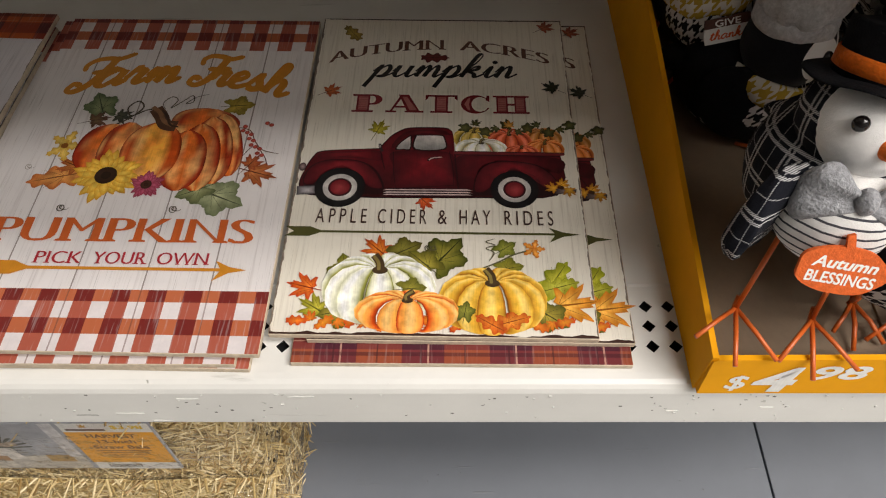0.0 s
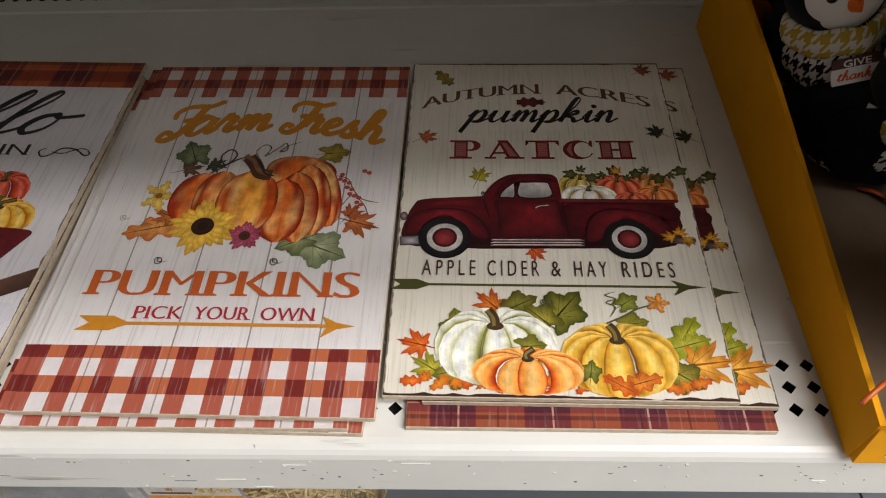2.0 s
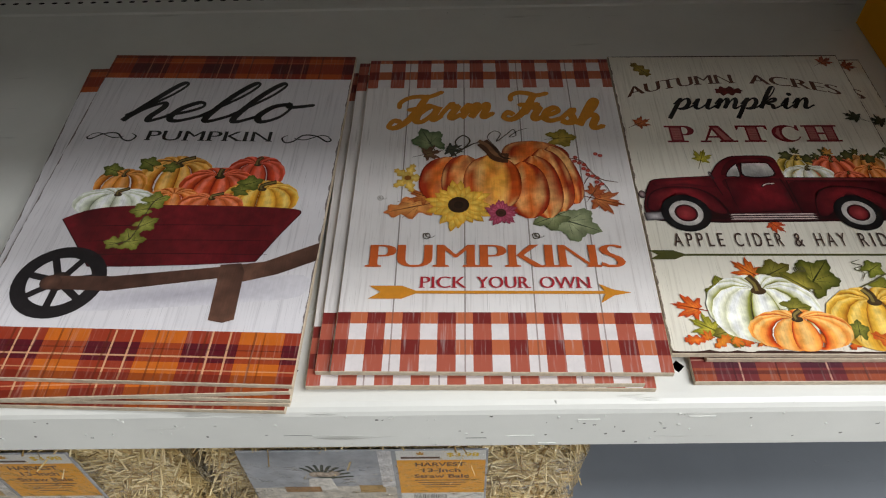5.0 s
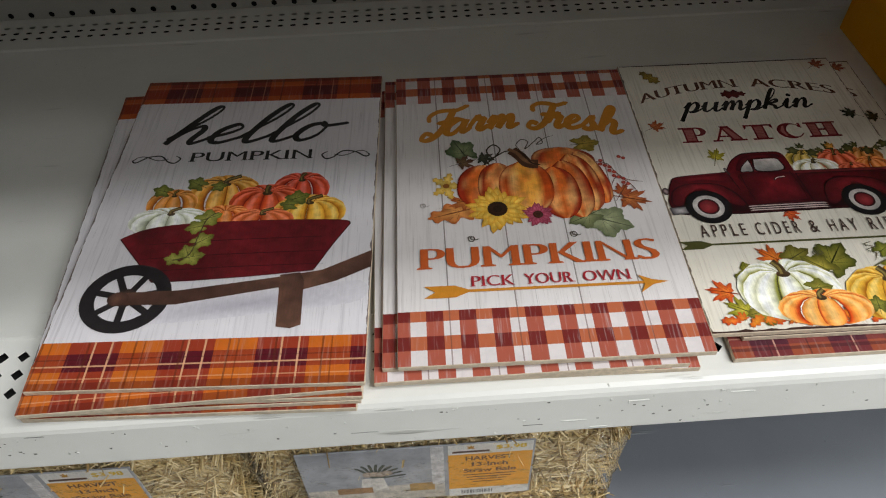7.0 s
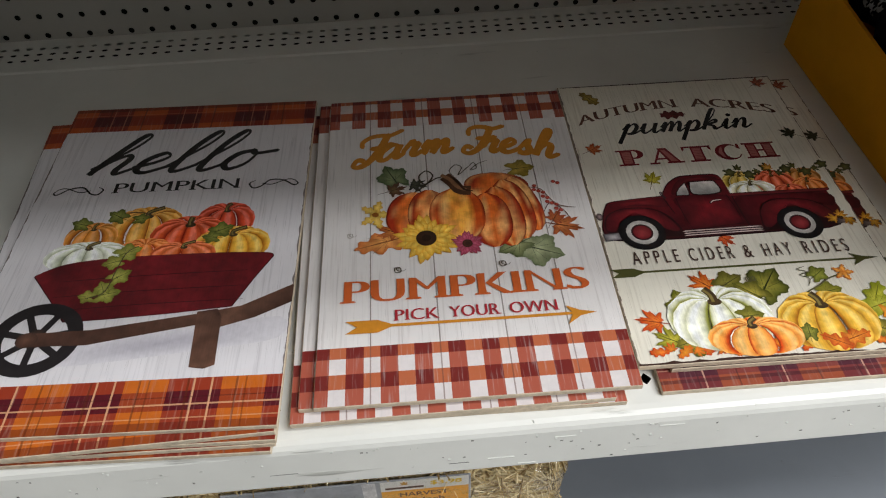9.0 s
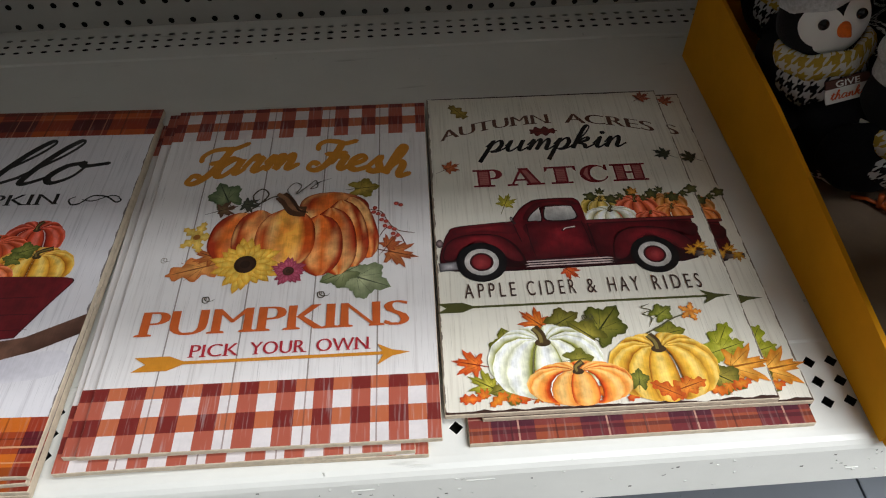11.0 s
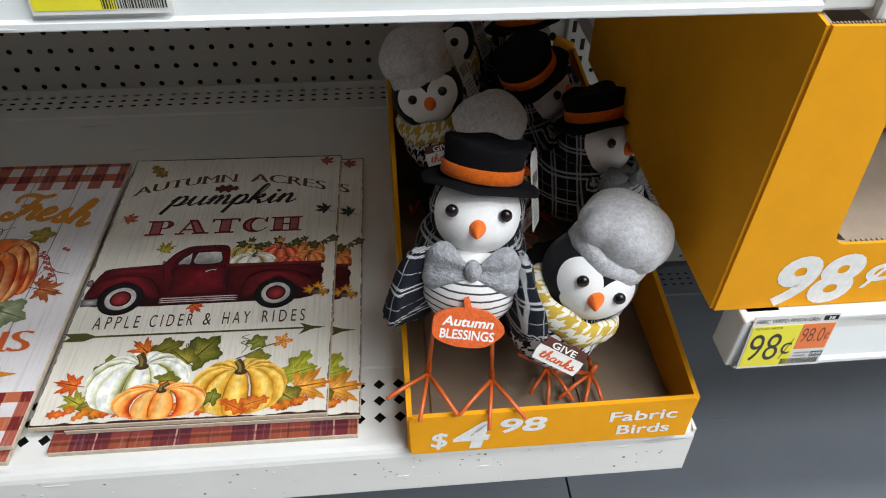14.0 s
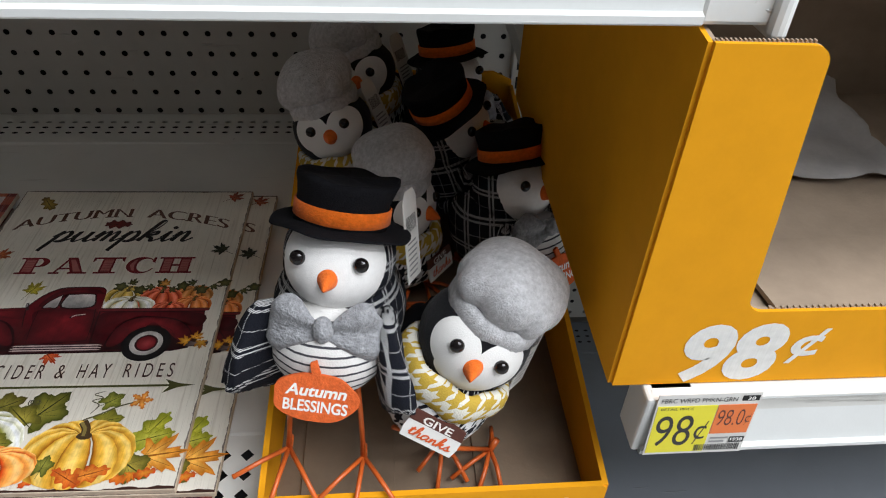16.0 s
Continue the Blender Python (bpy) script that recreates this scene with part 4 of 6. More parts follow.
for args in ((30, 15, 36, 26, GREENISH_P, 5), (88, 16, 34, 24, (srgb(130, 64, 14), srgb(214, 140, 60)), 5), (60, 11, 38, 32, RED_P, 5),
             (90, 3, 32, 24, (srgb(180, 70, 16), srgb(236, 140, 60)), 5), (36, 3, 44, 24, WHITE_P, 5), (70, 0, 28, 15, RED_P, 5)):
    art.begin()
    pumpkin(art, *args, 0.8)
    art.end("pumpkin_print", "printed pumpkin in the truck bed")
for k in range(11):
    art.begin()
    leaf(art, 22 + 9 * k, 27 + 5 * math.sin(k * 2.1), 7.5, k * 1.3, ("vine", "maple")[k % 2], srgb(52, 54, 28), srgb(108, 106, 58), False)
    art.end("leaf_print", "dark green printed vine leaf")
art.begin()
leaf(art, 60, 30, 8, 1.6, "maple", srgb(200, 130, 40), srgb(230, 170, 80), False)
art.end("leaf_print", "small golden printed leaf")
art.begin()
R1, R2, R3 = srgb(52, 8, 14), srgb(104, 18, 28), srgb(136, 38, 44)


def body_red(x, y):
    f = max(0.0, min(1.0, (y + 48) / 55)) * (0.8 + 0.2 * math.sin(x * 0.07))
    return tuple(R1[i] + (R2[i] - R1[i]) * f for i in range(3))


OUT = srgb(34, 8, 12)
hull = smooth_line([(-109, -47), (-112, -36), (-109, -22), (-104, -9), (-98, -3), (-74, -0.5), (-49, 1)], False, 5)
hull += smooth_line([(-48, 4), (-41, 15), (-33, 22), (-24, 25.5), (2, 26), (9, 24), (12, 18), (13.5, -1)], False, 5)
hull += [Vector(q) for q in ((105, -1.5), (105, -4), (101.5, -4.5), (104, -27), (96, -46), (84, -49), (-50, -51), (-100, -49))]
art.poly([(x * 1.006 - 0.2, y * 1.01 + (0.8 if y > -20 else -0.8)) for x, y in hull], OUT)
art.poly([(x, y) for x, y in hull], body_red)


def gloss(pts, rim, mid, at=None):
    art.blob(smooth_line(pts, True, 5), rim, mid, at, 4)


# door and cab, bonnet, bed, then the fenders before them
gloss([(-38, -2), (8, -2), (13, -20), (14, -40), (-34, -42), (-37, -20)], srgb(60, 10, 18), srgb(122, 22, 32), (-8, -16))
gloss([(-40, 4), (-33, 17), (-22, 23), (2, 23.5), (8, 20), (9, 18), (-20, 18.5), (-34, 4)], srgb(58, 10, 16), srgb(112, 26, 34), (-14, 21))
gloss([(-99, -5), (-72, -2), (-50, -1.5), (-48, -12), (-66, -10), (-84, -9), (-98, -11)], srgb(64, 10, 18), srgb(128, 30, 38), (-72, -5))
gloss([(17, -6), (98, -7), (100, -24), (84, -16), (60, -11), (38, -15), (30, -30), (28, -42), (18, -42)], srgb(56, 9, 16), srgb(104, 18, 28), (50, -9))
gloss([(-110, -36), (-106, -20), (-94, -12.5), (-78, -11), (-62, -14), (-50, -24), (-43, -41), (-46, -48), (-62, -48), (-98, -46)], OUT, srgb(50, 8, 14), (-78, -26))
gloss([(-109, -36), (-105, -21), (-94, -13.5), (-78, -12), (-63, -15), (-52, -25), (-45, -41), (-56, -40), (-66, -26), (-80, -21), (-94, -26), (-101, -38)], srgb(70, 12, 20), srgb(132, 30, 38), (-80, -16.5))
gloss([(29, -46), (31, -28), (38, -16), (50, -11), (68, -11.5), (84, -16), (95, -28), (99, -44), (84, -48), (40, -48)], OUT, srgb(50, 8, 14), (62, -28))
gloss([(30.5, -44), (32, -28), (39, -17), (51, -12), (68, -12.5), (83, -17), (94, -28), (98, -42), (88, -40), (78, -26), (62, -21), (48, -26), (40, -42)], srgb(70, 12, 20), srgb(126, 28, 36), (62, -16.5))
art.stroke([(13.5, -2), (15, -22), (17, -44)], 1.3, OUT, 0, True, False)
art.stroke([(9, -1), (12, -18), (13, -38), (-34, -42), (-37, -22), (-38, -2)], 0.8, OUT, 0, False, False)
art.stroke([(-49, 0), (-47, -10), (-44, -22)], 1.0, OUT)
art.poly([(12, -1), (105, -1.5), (105, -4), (12, -4)], srgb(108, 34, 40))
art.stroke([(14, -4.6), (102, -5.2)], 0.9, OUT, 0, False, False)
GLASS = lambda x, y: srgb(134 + 4.2 * y, 134 + 3.8 * y, 132 + 3.6 * y)
art.poly(smooth_line([(-37, 0.5), (-33, 9), (-25.5, 16.5), (-23.5, 16.8), (-23.5, 0.8), (-30, 0.4)], True, 4), OUT)
art.poly(smooth_line([(-35.5, 1.5), (-32, 8.5), (-25.5, 15), (-24.5, 15), (-24.5, 1.8), (-30, 1.4)], True, 4), GLASS)
art.poly(smooth_line([(-21, 0.6), (-20.5, 16.2), (-17, 18), (1, 18.2), (5.2, 14.5), (5.4, 1.0)], True, 4), OUT)
art.poly(smooth_line([(-19.6, 1.8), (-19.2, 15.4), (-16.5, 16.8), (0.6, 17), (4, 13.8), (4.2, 2.2)], True, 4), GLASS)
art.stroke([(-9, -12), (-6, -9), (3, -7.6)], 2.0, srgb(40, 30, 30))
art.stroke([(-8, -11), (-5, -8.6), (3, -7.4)], 1.0, srgb(206, 200, 190))
art.poly([(-46, -49.5), (-40, -42), (24, -41.5), (31, -48), (28, -50)], srgb(40, 14, 18))
for yy in (-43.2, -45.8, -48.2):
    art.poly([(-44, yy - 0.8), (-41, yy + 0.4), (24, yy + 1.0), (28, yy - 0.2)], srgb(196, 176, 172))
art.blob([(-113, -50), (-114, -41), (-98, -40), (-97, -48.5)], srgb(60, 56, 60), srgb(178, 172, 174))
art.blob([(94, -46), (95, -39.5), (112, -40.5), (111.5, -44.5)], srgb(50, 40, 42), srgb(150, 130, 128))
art.disc(-112, -20, 3, srgb(40, 26, 28), srgb(150, 130, 130), 4.5)
art.stroke([(-50, 7), (-49, 2), (-47, -2)], 2.6, srgb(50, 40, 42))
art.stroke([(-50, 6), (-49.4, 2.5)], 1.2, srgb(170, 160, 160))
art.end("truck_print", "dark red vintage pickup truck print")
for wx, wy, wr in ((-79, -41.5, 20.5), (62, -41.5, 19.5)):
    art.begin()
    art.disc(wx, wy, wr, srgb(16, 14, 16), srgb(40, 38, 40), None, 0, 32)
    art.disc(wx, wy, wr * 0.68, srgb(176, 170, 166), srgb(236, 232, 226), None, 0, 30)
    art.disc(wx, wy, wr * 0.47, srgb(50, 16, 20), srgb(80, 20, 26), None, 0, 26)
    art.disc(wx, wy, wr * 0.38, srgb(112, 24, 32), srgb(158, 60, 62), None, 0, 24)
    art.end("wheel_print", "printed whitewall wheel with a red hub")
art.begin()
for k, (lx, ly) in enumerate(((100, -36), (94, -40), (106, -41))):
    leaf(art, lx, ly, 9, 0.7 + k * 2, "maple", srgb(176, 110, 20), srgb(230, 176, 60), k == 0)
art.disc(100, -39, 2, srgb(60, 34, 20))
art.end("leaf_print", "golden printed leaves by the tailgate")
art.begin()
for word, xa, xb in (("APPLE", -95, -55), ("CIDER", -46, -8), ("&", 1, 8), ("HAY", 18, 42), ("RIDES", 53, 91)):
    art.text(" ".join(word), xa, xb, -77.5, 15, srgb(70, 50, 44), 0.0)
art.end("lettering", "thin brown capitals", M_INKFLAT)
art.begin()
OLIVE = srgb(74, 74, 34)
arrow(art, -117, 111, -86, 4.6, OLIVE, 2.0)
art.end("arrow_print", "olive printed arrow", M_INKFLAT)
LEAVES_T = ((-42, -104, 18, 2.4, "maple", srgb(176, 66, 14), srgb(226, 134, 48)), (-24, -103, 16, 0.5, "vine", srgb(84, 76, 20), srgb(140, 134, 56)),
            (-66, -124, 19, 1.8, "vine", srgb(96, 98, 20), srgb(196, 182, 80)), (-92, -137, 18, 2.9, "maple", srgb(190, 60, 14), srgb(236, 130, 50)),
            (-84, -155, 17, 2.6, "maple", srgb(120, 116, 20), srgb(200, 186, 70)), (-66, -156, 19, 3.4, "vine", srgb(90, 84, 20), srgb(190, 170, 76)),
            (6, -108, 23, 0.9, "vine", srgb(62, 68, 14), srgb(150, 142, 56)), (-8, -115, 18, 2.4, "vine", srgb(80, 78, 16), srgb(170, 156, 64)),
            (52, -100, 11, 0.6, "vine", srgb(88, 94, 24), srgb(158, 158, 66)), (54, -118, 13, 0.2, "vine", srgb(96, 96, 20), srgb(170, 160, 60)),
            (88, -128, 19, 1.0, "oak", srgb(136, 142, 20), srgb(196, 188, 70)), (90, -134, 16, 0.3, "oak", srgb(140, 140, 24), srgb(200, 196, 80)),
            (94, -149, 27, 0.15, "maple", srgb(206, 120, 20), srgb(244, 186, 84)), (82, -158, 17, -0.6, "vine", srgb(80, 78, 20), srgb(180, 160, 64)))
for args in LEAVES_T:
    art.begin()
    leaf(art, args[0], args[1], args[2] * 1.0, *args[3:])
    art.end("leaf_print", "bright printed autumn leaf")
for k in range(21):
    art.begin()
    leaf(art, -97 + 9.5 * k, -164.5 + 2 * math.sin(k * 2.0), 7.8, k * 1.9, ("oak", "maple")[k % 2], srgb(190, 60 + 12 * (k % 4), 16), srgb(232, 130 + 10 * (k % 3), 44), False)
    art.end("leaf_print", "bright printed autumn leaf")
art.begin()
VN = srgb(86, 82, 56)
curl(art, -8, -101, 6, 3, 0.8, VN)
art.stroke([(26, -124), (36, -118), (48, -112), (58, -106), (66, -103), (74, -101)], 1.3, VN)
art.stroke([(40, -112), (44, -104), (38, -100), (45, -97), (38, -94), (45, -91)], 0.8, VN)
for k in range(5):
    leaf(art, 74 + 4 * math.cos(k * 1.26), -100 + 4 * math.sin(k * 1.26), 5, k * 1.26, "oak", srgb(200, 110, 30), srgb(240, 170, 80), False)
tagged(art.end("vine_print", "curling printed tendrils"), kind="stuff")
art.begin()
pumpkin(art, -41, -137, 84, 62, (srgb(150, 150, 66), srgb(248, 247, 230)), 7, 1.0, -0.12)
art.end("pumpkin_print", "white printed pumpkin")
art.begin()
pumpkin(art, 42, -146, 79, 57, (srgb(170, 104, 10), srgb(240, 188, 66)), 7, 1.0, -0.12)
art.end("pumpkin_print", "golden yellow printed pumpkin")
art.begin()
leaf(art, 22, -156, 10, 1.4, "vine", srgb(76, 80, 20), srgb(150, 146, 60))
leaf(art, -18, -137, 13, 0.1, "vine", srgb(96, 96, 24), srgb(160, 150, 60))
leaf(art, 55, -163, 14, 0.3, "oak", srgb(190, 84, 18), srgb(232, 146, 54))
leaf(art, 40, -165, 12, 2.6, "oak", srgb(190, 74, 18), srgb(230, 130, 44))
art.end("leaf_print", "leaves among the printed pumpkins")
art.begin()
pumpkin(art, -20, -156, 75, 36, (srgb(206, 70, 8), srgb(252, 176, 80)), 7, 0.8, 0.0)
art.end("pumpkin_print", "small orange printed pumpkin")

# wheelbarrow
M_HELLO = plank_face("grey_white_planks", srgb(222, 218, 222), srgb(160, 154, 160), 0.248, 0.371, 0.0022)
M_PLAID = cloth_print("autumn_plaid", 71.0, -101, 39, 300.0, -170, 15.5, srgb(196, 100, 30), srgb(150, 54, 32), srgb(154, 62, 30), srgb(88, 18, 30),
                      ((0, 71.0, -83, 1.5, srgb(222, 170, 130), 0.8), (0, 71.0, -70, 1.5, srgb(222, 170, 130), 0.8), (1, 300.0, -166, 1.4, srgb(222, 170, 130), 0.7),
                       (1, 300.0, -176.5, 1.0, srgb(222, 170, 130), 0.5), (0, 35.5, -52, 1.6, srgb(90, 40, 14), 0.6), (0, 71, -45, 1.2, srgb(90, 40, 14), 0.5),
                       (1, 300.0, -160, 1.0, srgb(60, 16, 16), 0.5), (1, 300, -186, 7, srgb(96, 26, 18), 0.6)))
M_PLAIDTOP = cloth_print("autumn_plaid_top", 71.0, -100, 36, 300.0, 156, 15.5, srgb(190, 84, 30), srgb(140, 46, 26), srgb(150, 52, 26), srgb(86, 20, 28),
                         ((0, 71.0, -83, 1.2, srgb(210, 140, 110), 0.6), (0, 71.0, -70, 1.2, srgb(210, 140, 110), 0.6), (1, 300.0, 173, 1.0, srgb(200, 120, 90), 0.6),
                          (0, 35.5, -52, 1.6, srgb(80, 30, 14), 0.6), (1, 300, 180, 6, srgb(70, 20, 16), 0.6)))
hello = sign_board(0.248, 0.371, pose(-0.5045, 0.3947, Z_SHELF + 0.0005 + 4 * K, 0, 0, -2.4), M_HELLO,
                   "white plank sign with a wheelbarrow of pumpkins", GROUP)
band_part(hello, "plaid_border", 0.248, -185, -144, TH + 0.00016, M_PLAID, "orange and maroon plaid border")
band_part(hello, "plaid_border", 0.248, 148, 185, TH + 0.00016, M_PLAIDTOP, "dark rust plaid border")
art = Art(hello, TH + 0.00018)
art.begin()
art.cursive("hello", -84, 92, 84, 27, 6.8, INKBLACK, 0.45, 0.60)
art.end("script_lettering", "black script word", M_INKFLAT)
art.begin()
art.text("PUMPKIN", -54, 61, 57, 14, INKBLACK, 0.01, 0, 1.6)
for s, xo in ((1, 70), (-1, -63)):
    q = 1 if s > 0 else -1
    art.stroke([(xo + q * 6, 66), (xo + q * 1, 62), (xo + q * 5, 56), (xo + q * 12, 58), (xo + q * 20, 66), (xo + q * 32, 65), (xo + q * 42, 58), (xo + q * 46, 60), (xo + q * 43, 64)], 1.6, INKBLACK)
    art.stroke([(xo + q * 12, 62), (xo + q * 22, 60), (xo + q * 36, 66), (xo + q * 44, 64)], 1.1, INKBLACK)
art.end("lettering", "black serif word between flourishes", M_INKFLAT)
art.begin()
art.blob(smooth_line([(-60, -118), (0, -104), (60, -98), (116, -92), (116, -112), (60, -120), (-20, -128), (-58, -128)], True, 4), srgb(214, 210, 216), srgb(180, 175, 186))
art.end("shadow_print", "soft grey printed ground patch under the barrow", M_INKFLAT)
for args in ((-13, 12, 66, 50, (srgb(178, 96, 16), srgb(238, 172, 66)), 7, 0.9, 0.12), (56, 16, 52, 44, (srgb(150, 30, 14), srgb(220, 80, 44)), 5, 0.9, 0.0),
             (-58, 2, 46, 36, (srgb(176, 92, 14), srgb(230, 150, 56)), 5, 0.8, 0.0), (26, 0, 66, 46, (srgb(160, 40, 14), srgb(228, 92, 44)), 7, 1.0, -0.05),
             (-8, -18, 50, 32, (srgb(190, 74, 16), srgb(240, 140, 60)), 5, 0, 0), (66, -13, 66, 42, (srgb(186, 110, 14), srgb(244, 188, 68)), 7, 0.8, 0.1),
             (-56, -20, 72, 34, (srgb(176, 182, 150), srgb(240, 242, 230)), 7, 0.7, 0.05), (26, -22, 56, 30, (srgb(170, 60, 14), srgb(226, 116, 60)), 5, 0.8, 0.1)):
    art.begin()
    pumpkin(art, *args)
    art.end("pumpkin_print", "printed pumpkin heaped in the barrow")
for args in ((-40, 26, 12, 2.6, "vine"), (-70, 18, 11, 2.8, "vine"), (54, 4, 13, 0.4, "vine"), (48, -4, 10, 3.0, "vine"), (-20, 22, 9, 0.2, "vine")):
    art.begin()
    leaf(art, *args, srgb(84, 92, 34), srgb(150, 152, 70))
    art.end("leaf_print", "green printed pumpkin leaf")
art.begin()
art.stroke([(-36, 30), (-20, 30), (-10, 24)], 1.0, VINE)
tagged(art.end("vine_print", "fine printed tendril"), kind="stuff")
art.begin()
B1, B2 = srgb(74, 12, 20), srgb(116, 26, 34)
tub = [(-92, -40)] + smooth_line([(-90, -38), (-70, -28), (-30, -23), (30, -22), (80, -23), (100, -25), (103, -29)], False, 4) + [Vector(q) for q in ((90, -52), (76, -80), (30, -84), (-20, -87), (-54, -88), (-66, -72))]
art.poly([(x * 1.01, y * 1.005) for x, y in tub], srgb(40, 8, 12))
art.poly(list(tub), lambda x, y: tuple(B2[i] + (B1[i] - B2[i]) * (0.5 + 0.5 * math.sin(y * 0.33 + x * 0.02)) for i in range(3)))
for yy in (-44, -60, -74):
    art.stroke([(-70, yy - 3), (0, yy), (84, yy + 1)], 0.7, srgb(48, 8, 14))
art.end("barrow_print", "dark red printed wheelbarrow tub")
art.begin()
TY = srgb(34, 30, 32)
ring_n = 36
for k in range(ring_n):
    a, b = 2 * math.pi * k / ring_n, 2 * math.pi * (k + 1) / ring_n
    art.poly([(-71 + 36 * math.cos(t) * r, -103 + 34 * math.sin(t) * r) for t, r in ((a, 1.0), (b, 1.0), (b, 0.68), (a, 0.68))], TY)
    art.z -= art.step
art.up()
for k in range(7):
    a = 2 * math.pi * k / 7 + 0.2
    art.stroke([(-71, -103), (-71 + 27 * math.cos(a), -103 + 25 * math.sin(a))], 5.6, TY, 0, False, False)
art.disc(-71, -103, 9, srgb(44, 34, 32), srgb(84, 62, 52))
art.end("wheel_print", "black printed spoked wheel")
art.begin()
W1, W2 = srgb(70, 46, 38), srgb(104, 72, 58)
wood = lambda x, y: tuple(W1[i] + (W2[i] - W1[i]) * (0.5 + 0.5 * math.sin(y * 0.9 + x * 0.05)) for i in range(3))
art.poly([(-80, -98), (-30, -97), (50, -86), (84, -80), (124, -60), (124, -78), (96, -92), (70, -100), (50, -97), (-30, -111), (-78, -110)], wood)
art.poly([(50, -84), (66, -82), (70, -90), (72, -134), (64, -137), (53, -135)], wood)
art.disc(-77, -104, 8.5, W1, W2, 7.0, 0, 20)
art.end("frame_print", "brown printed wooden barrow frame")
for args in ((-22, -18, 14, 0.4, "vine"), (-30, -28, 11, 3.4, "vine"), (-22, -44, 12, 0.6, "vine"), (-28, -62, 13, 0.2, "vine"), (-42, -64, 9, 3.0, "vine"), (-32, -56, 9, 2.0, "vine")):
    art.begin()
    leaf(art, *args, srgb(112, 120, 40), srgb(190, 186, 96))
    art.end("leaf_print", "pale green printed ivy leaf")
art.begin()
art.stroke([(-12, -10), (-22, -18), (-26, -38), (-30, -60), (-44, -66)], 0.9, VINE)
tagged(art.end("vine_print", "printed ivy stem"), kind="stuff")

# the boards under the top ones
for x, y, k, rot in ((0.022, 0.4043, 1, -0.85),):
    tagged(copy_thing(truck, pose(x, y, Z_SHELF + 0.0005 + k * K, 0, 0, rot)), "cream truck sign lying half hidden under another")
M_PURPLE = cloth_print("plum_plaid", 62.0, -104, 30, 300.0, -172, 9, srgb(150, 74, 50), srgb(112, 46, 50), srgb(120, 52, 48), srgb(74, 26, 42),
                       ((0, 62.0, -86, 1.3, srgb(206, 160, 140), 0.7), (0, 31.0, -60, 1.2, srgb(60, 26, 30), 0.6), (1, 300.0, -166, 1.1, srgb(200, 150, 130), 0.6), (1, 300.0, -177, 3, srgb(60, 24, 34), 0.6)))
plum = sign_board(0.240, 0.366, pose(0.0145, 0.3970, Z_SHELF + 0.0005, 0, 0, -0.5), M_HELLO, "plum plaid sign at the bottom of a stack", GROUP)
band_part(plum, "plaid_border", 0.240, -182.5, -144, TH + 0.00016, M_PURPLE, "plum and rust plaid border")
for x, y, k, rot in ((-0.254, 0.3975, 2, -1.0), (-0.263, 0.3905, 1, -0.2), (-0.251, 0.3915, 0, -1.2)):
    tagged(copy_thing(farm, pose(x, y, Z_SHELF + 0.0005 + k * K, 0, 0, rot)), "gingham-bordered sign lying under another in the stack")
for x, y, k, rot in ((-0.5180, 0.3860, 3, 0.9), (-0.5080, 0.389, 2, -2.2), (-0.512, 0.3875, 1, -1.5), (-0.514, 0.3855, 0, -2.0)):
    tagged(copy_thing(hello, pose(x, y, Z_SHELF + 0.0005 + k * K, 0, 0, rot)), "plaid-bordered sign lying under another in the stack")

# ---- fabrics ----
def fabric(name, color, vary=0.18, bump=0.6, bscale=900.0, sheen=0.3, rough=0.95):
    return mat(name, color, rough, 0, vary, 260, bump, bscale, 0.2, sheen)


M_BLACK = fabric("black_felt", (0.006, 0.006, 0.008), 0.3, 0.5, 700, 0.0)
M_GREY = fabric("grey_felt", (0.56, 0.56, 0.575), 0.25, 0.6, 700, 0.3)
M_GREYD = fabric("dark_grey_felt", (0.29, 0.295, 0.31), 0.4, 0.8, 500, 0.2)
M_FLEECE = fabric("white_fleece", (0.88, 0.87, 0.855), 0.04, 0.25, 1300, 0.4)
M_BEAK = fabric("orange_felt", (0.80, 0.16, 0.02), 0.15, 0.5, 700, 0.1)
M_BAND = fabric("orange_ribbon", (0.78, 0.15, 0.01), 0.18, 0.4, 500, 0.1)
M_EYE = mat("glossy_eye", (0.008, 0.006, 0.006), 0.12, 0, 0.1, 50, 0)
M_WIRE = mat("orange_wire", (0.62, 0.12, 0.02), 0.35, 0, 0.15, 120, 0.1)
M_PLAQUE = fabric("plaque_orange", (0.70, 0.13, 0.03), 0.2, 0.4, 600, 0.0, 0.8)
M_PAPER = mat("tag_paper", (0.72, 0.71, 0.68), 0.7, 0, 0.05, 60, 0.05)
M_BROWNPAPER = mat("brown_plaque", (0.085, 0.025, 0.016), 0.6, 0, 0.2, 90, 0.1)


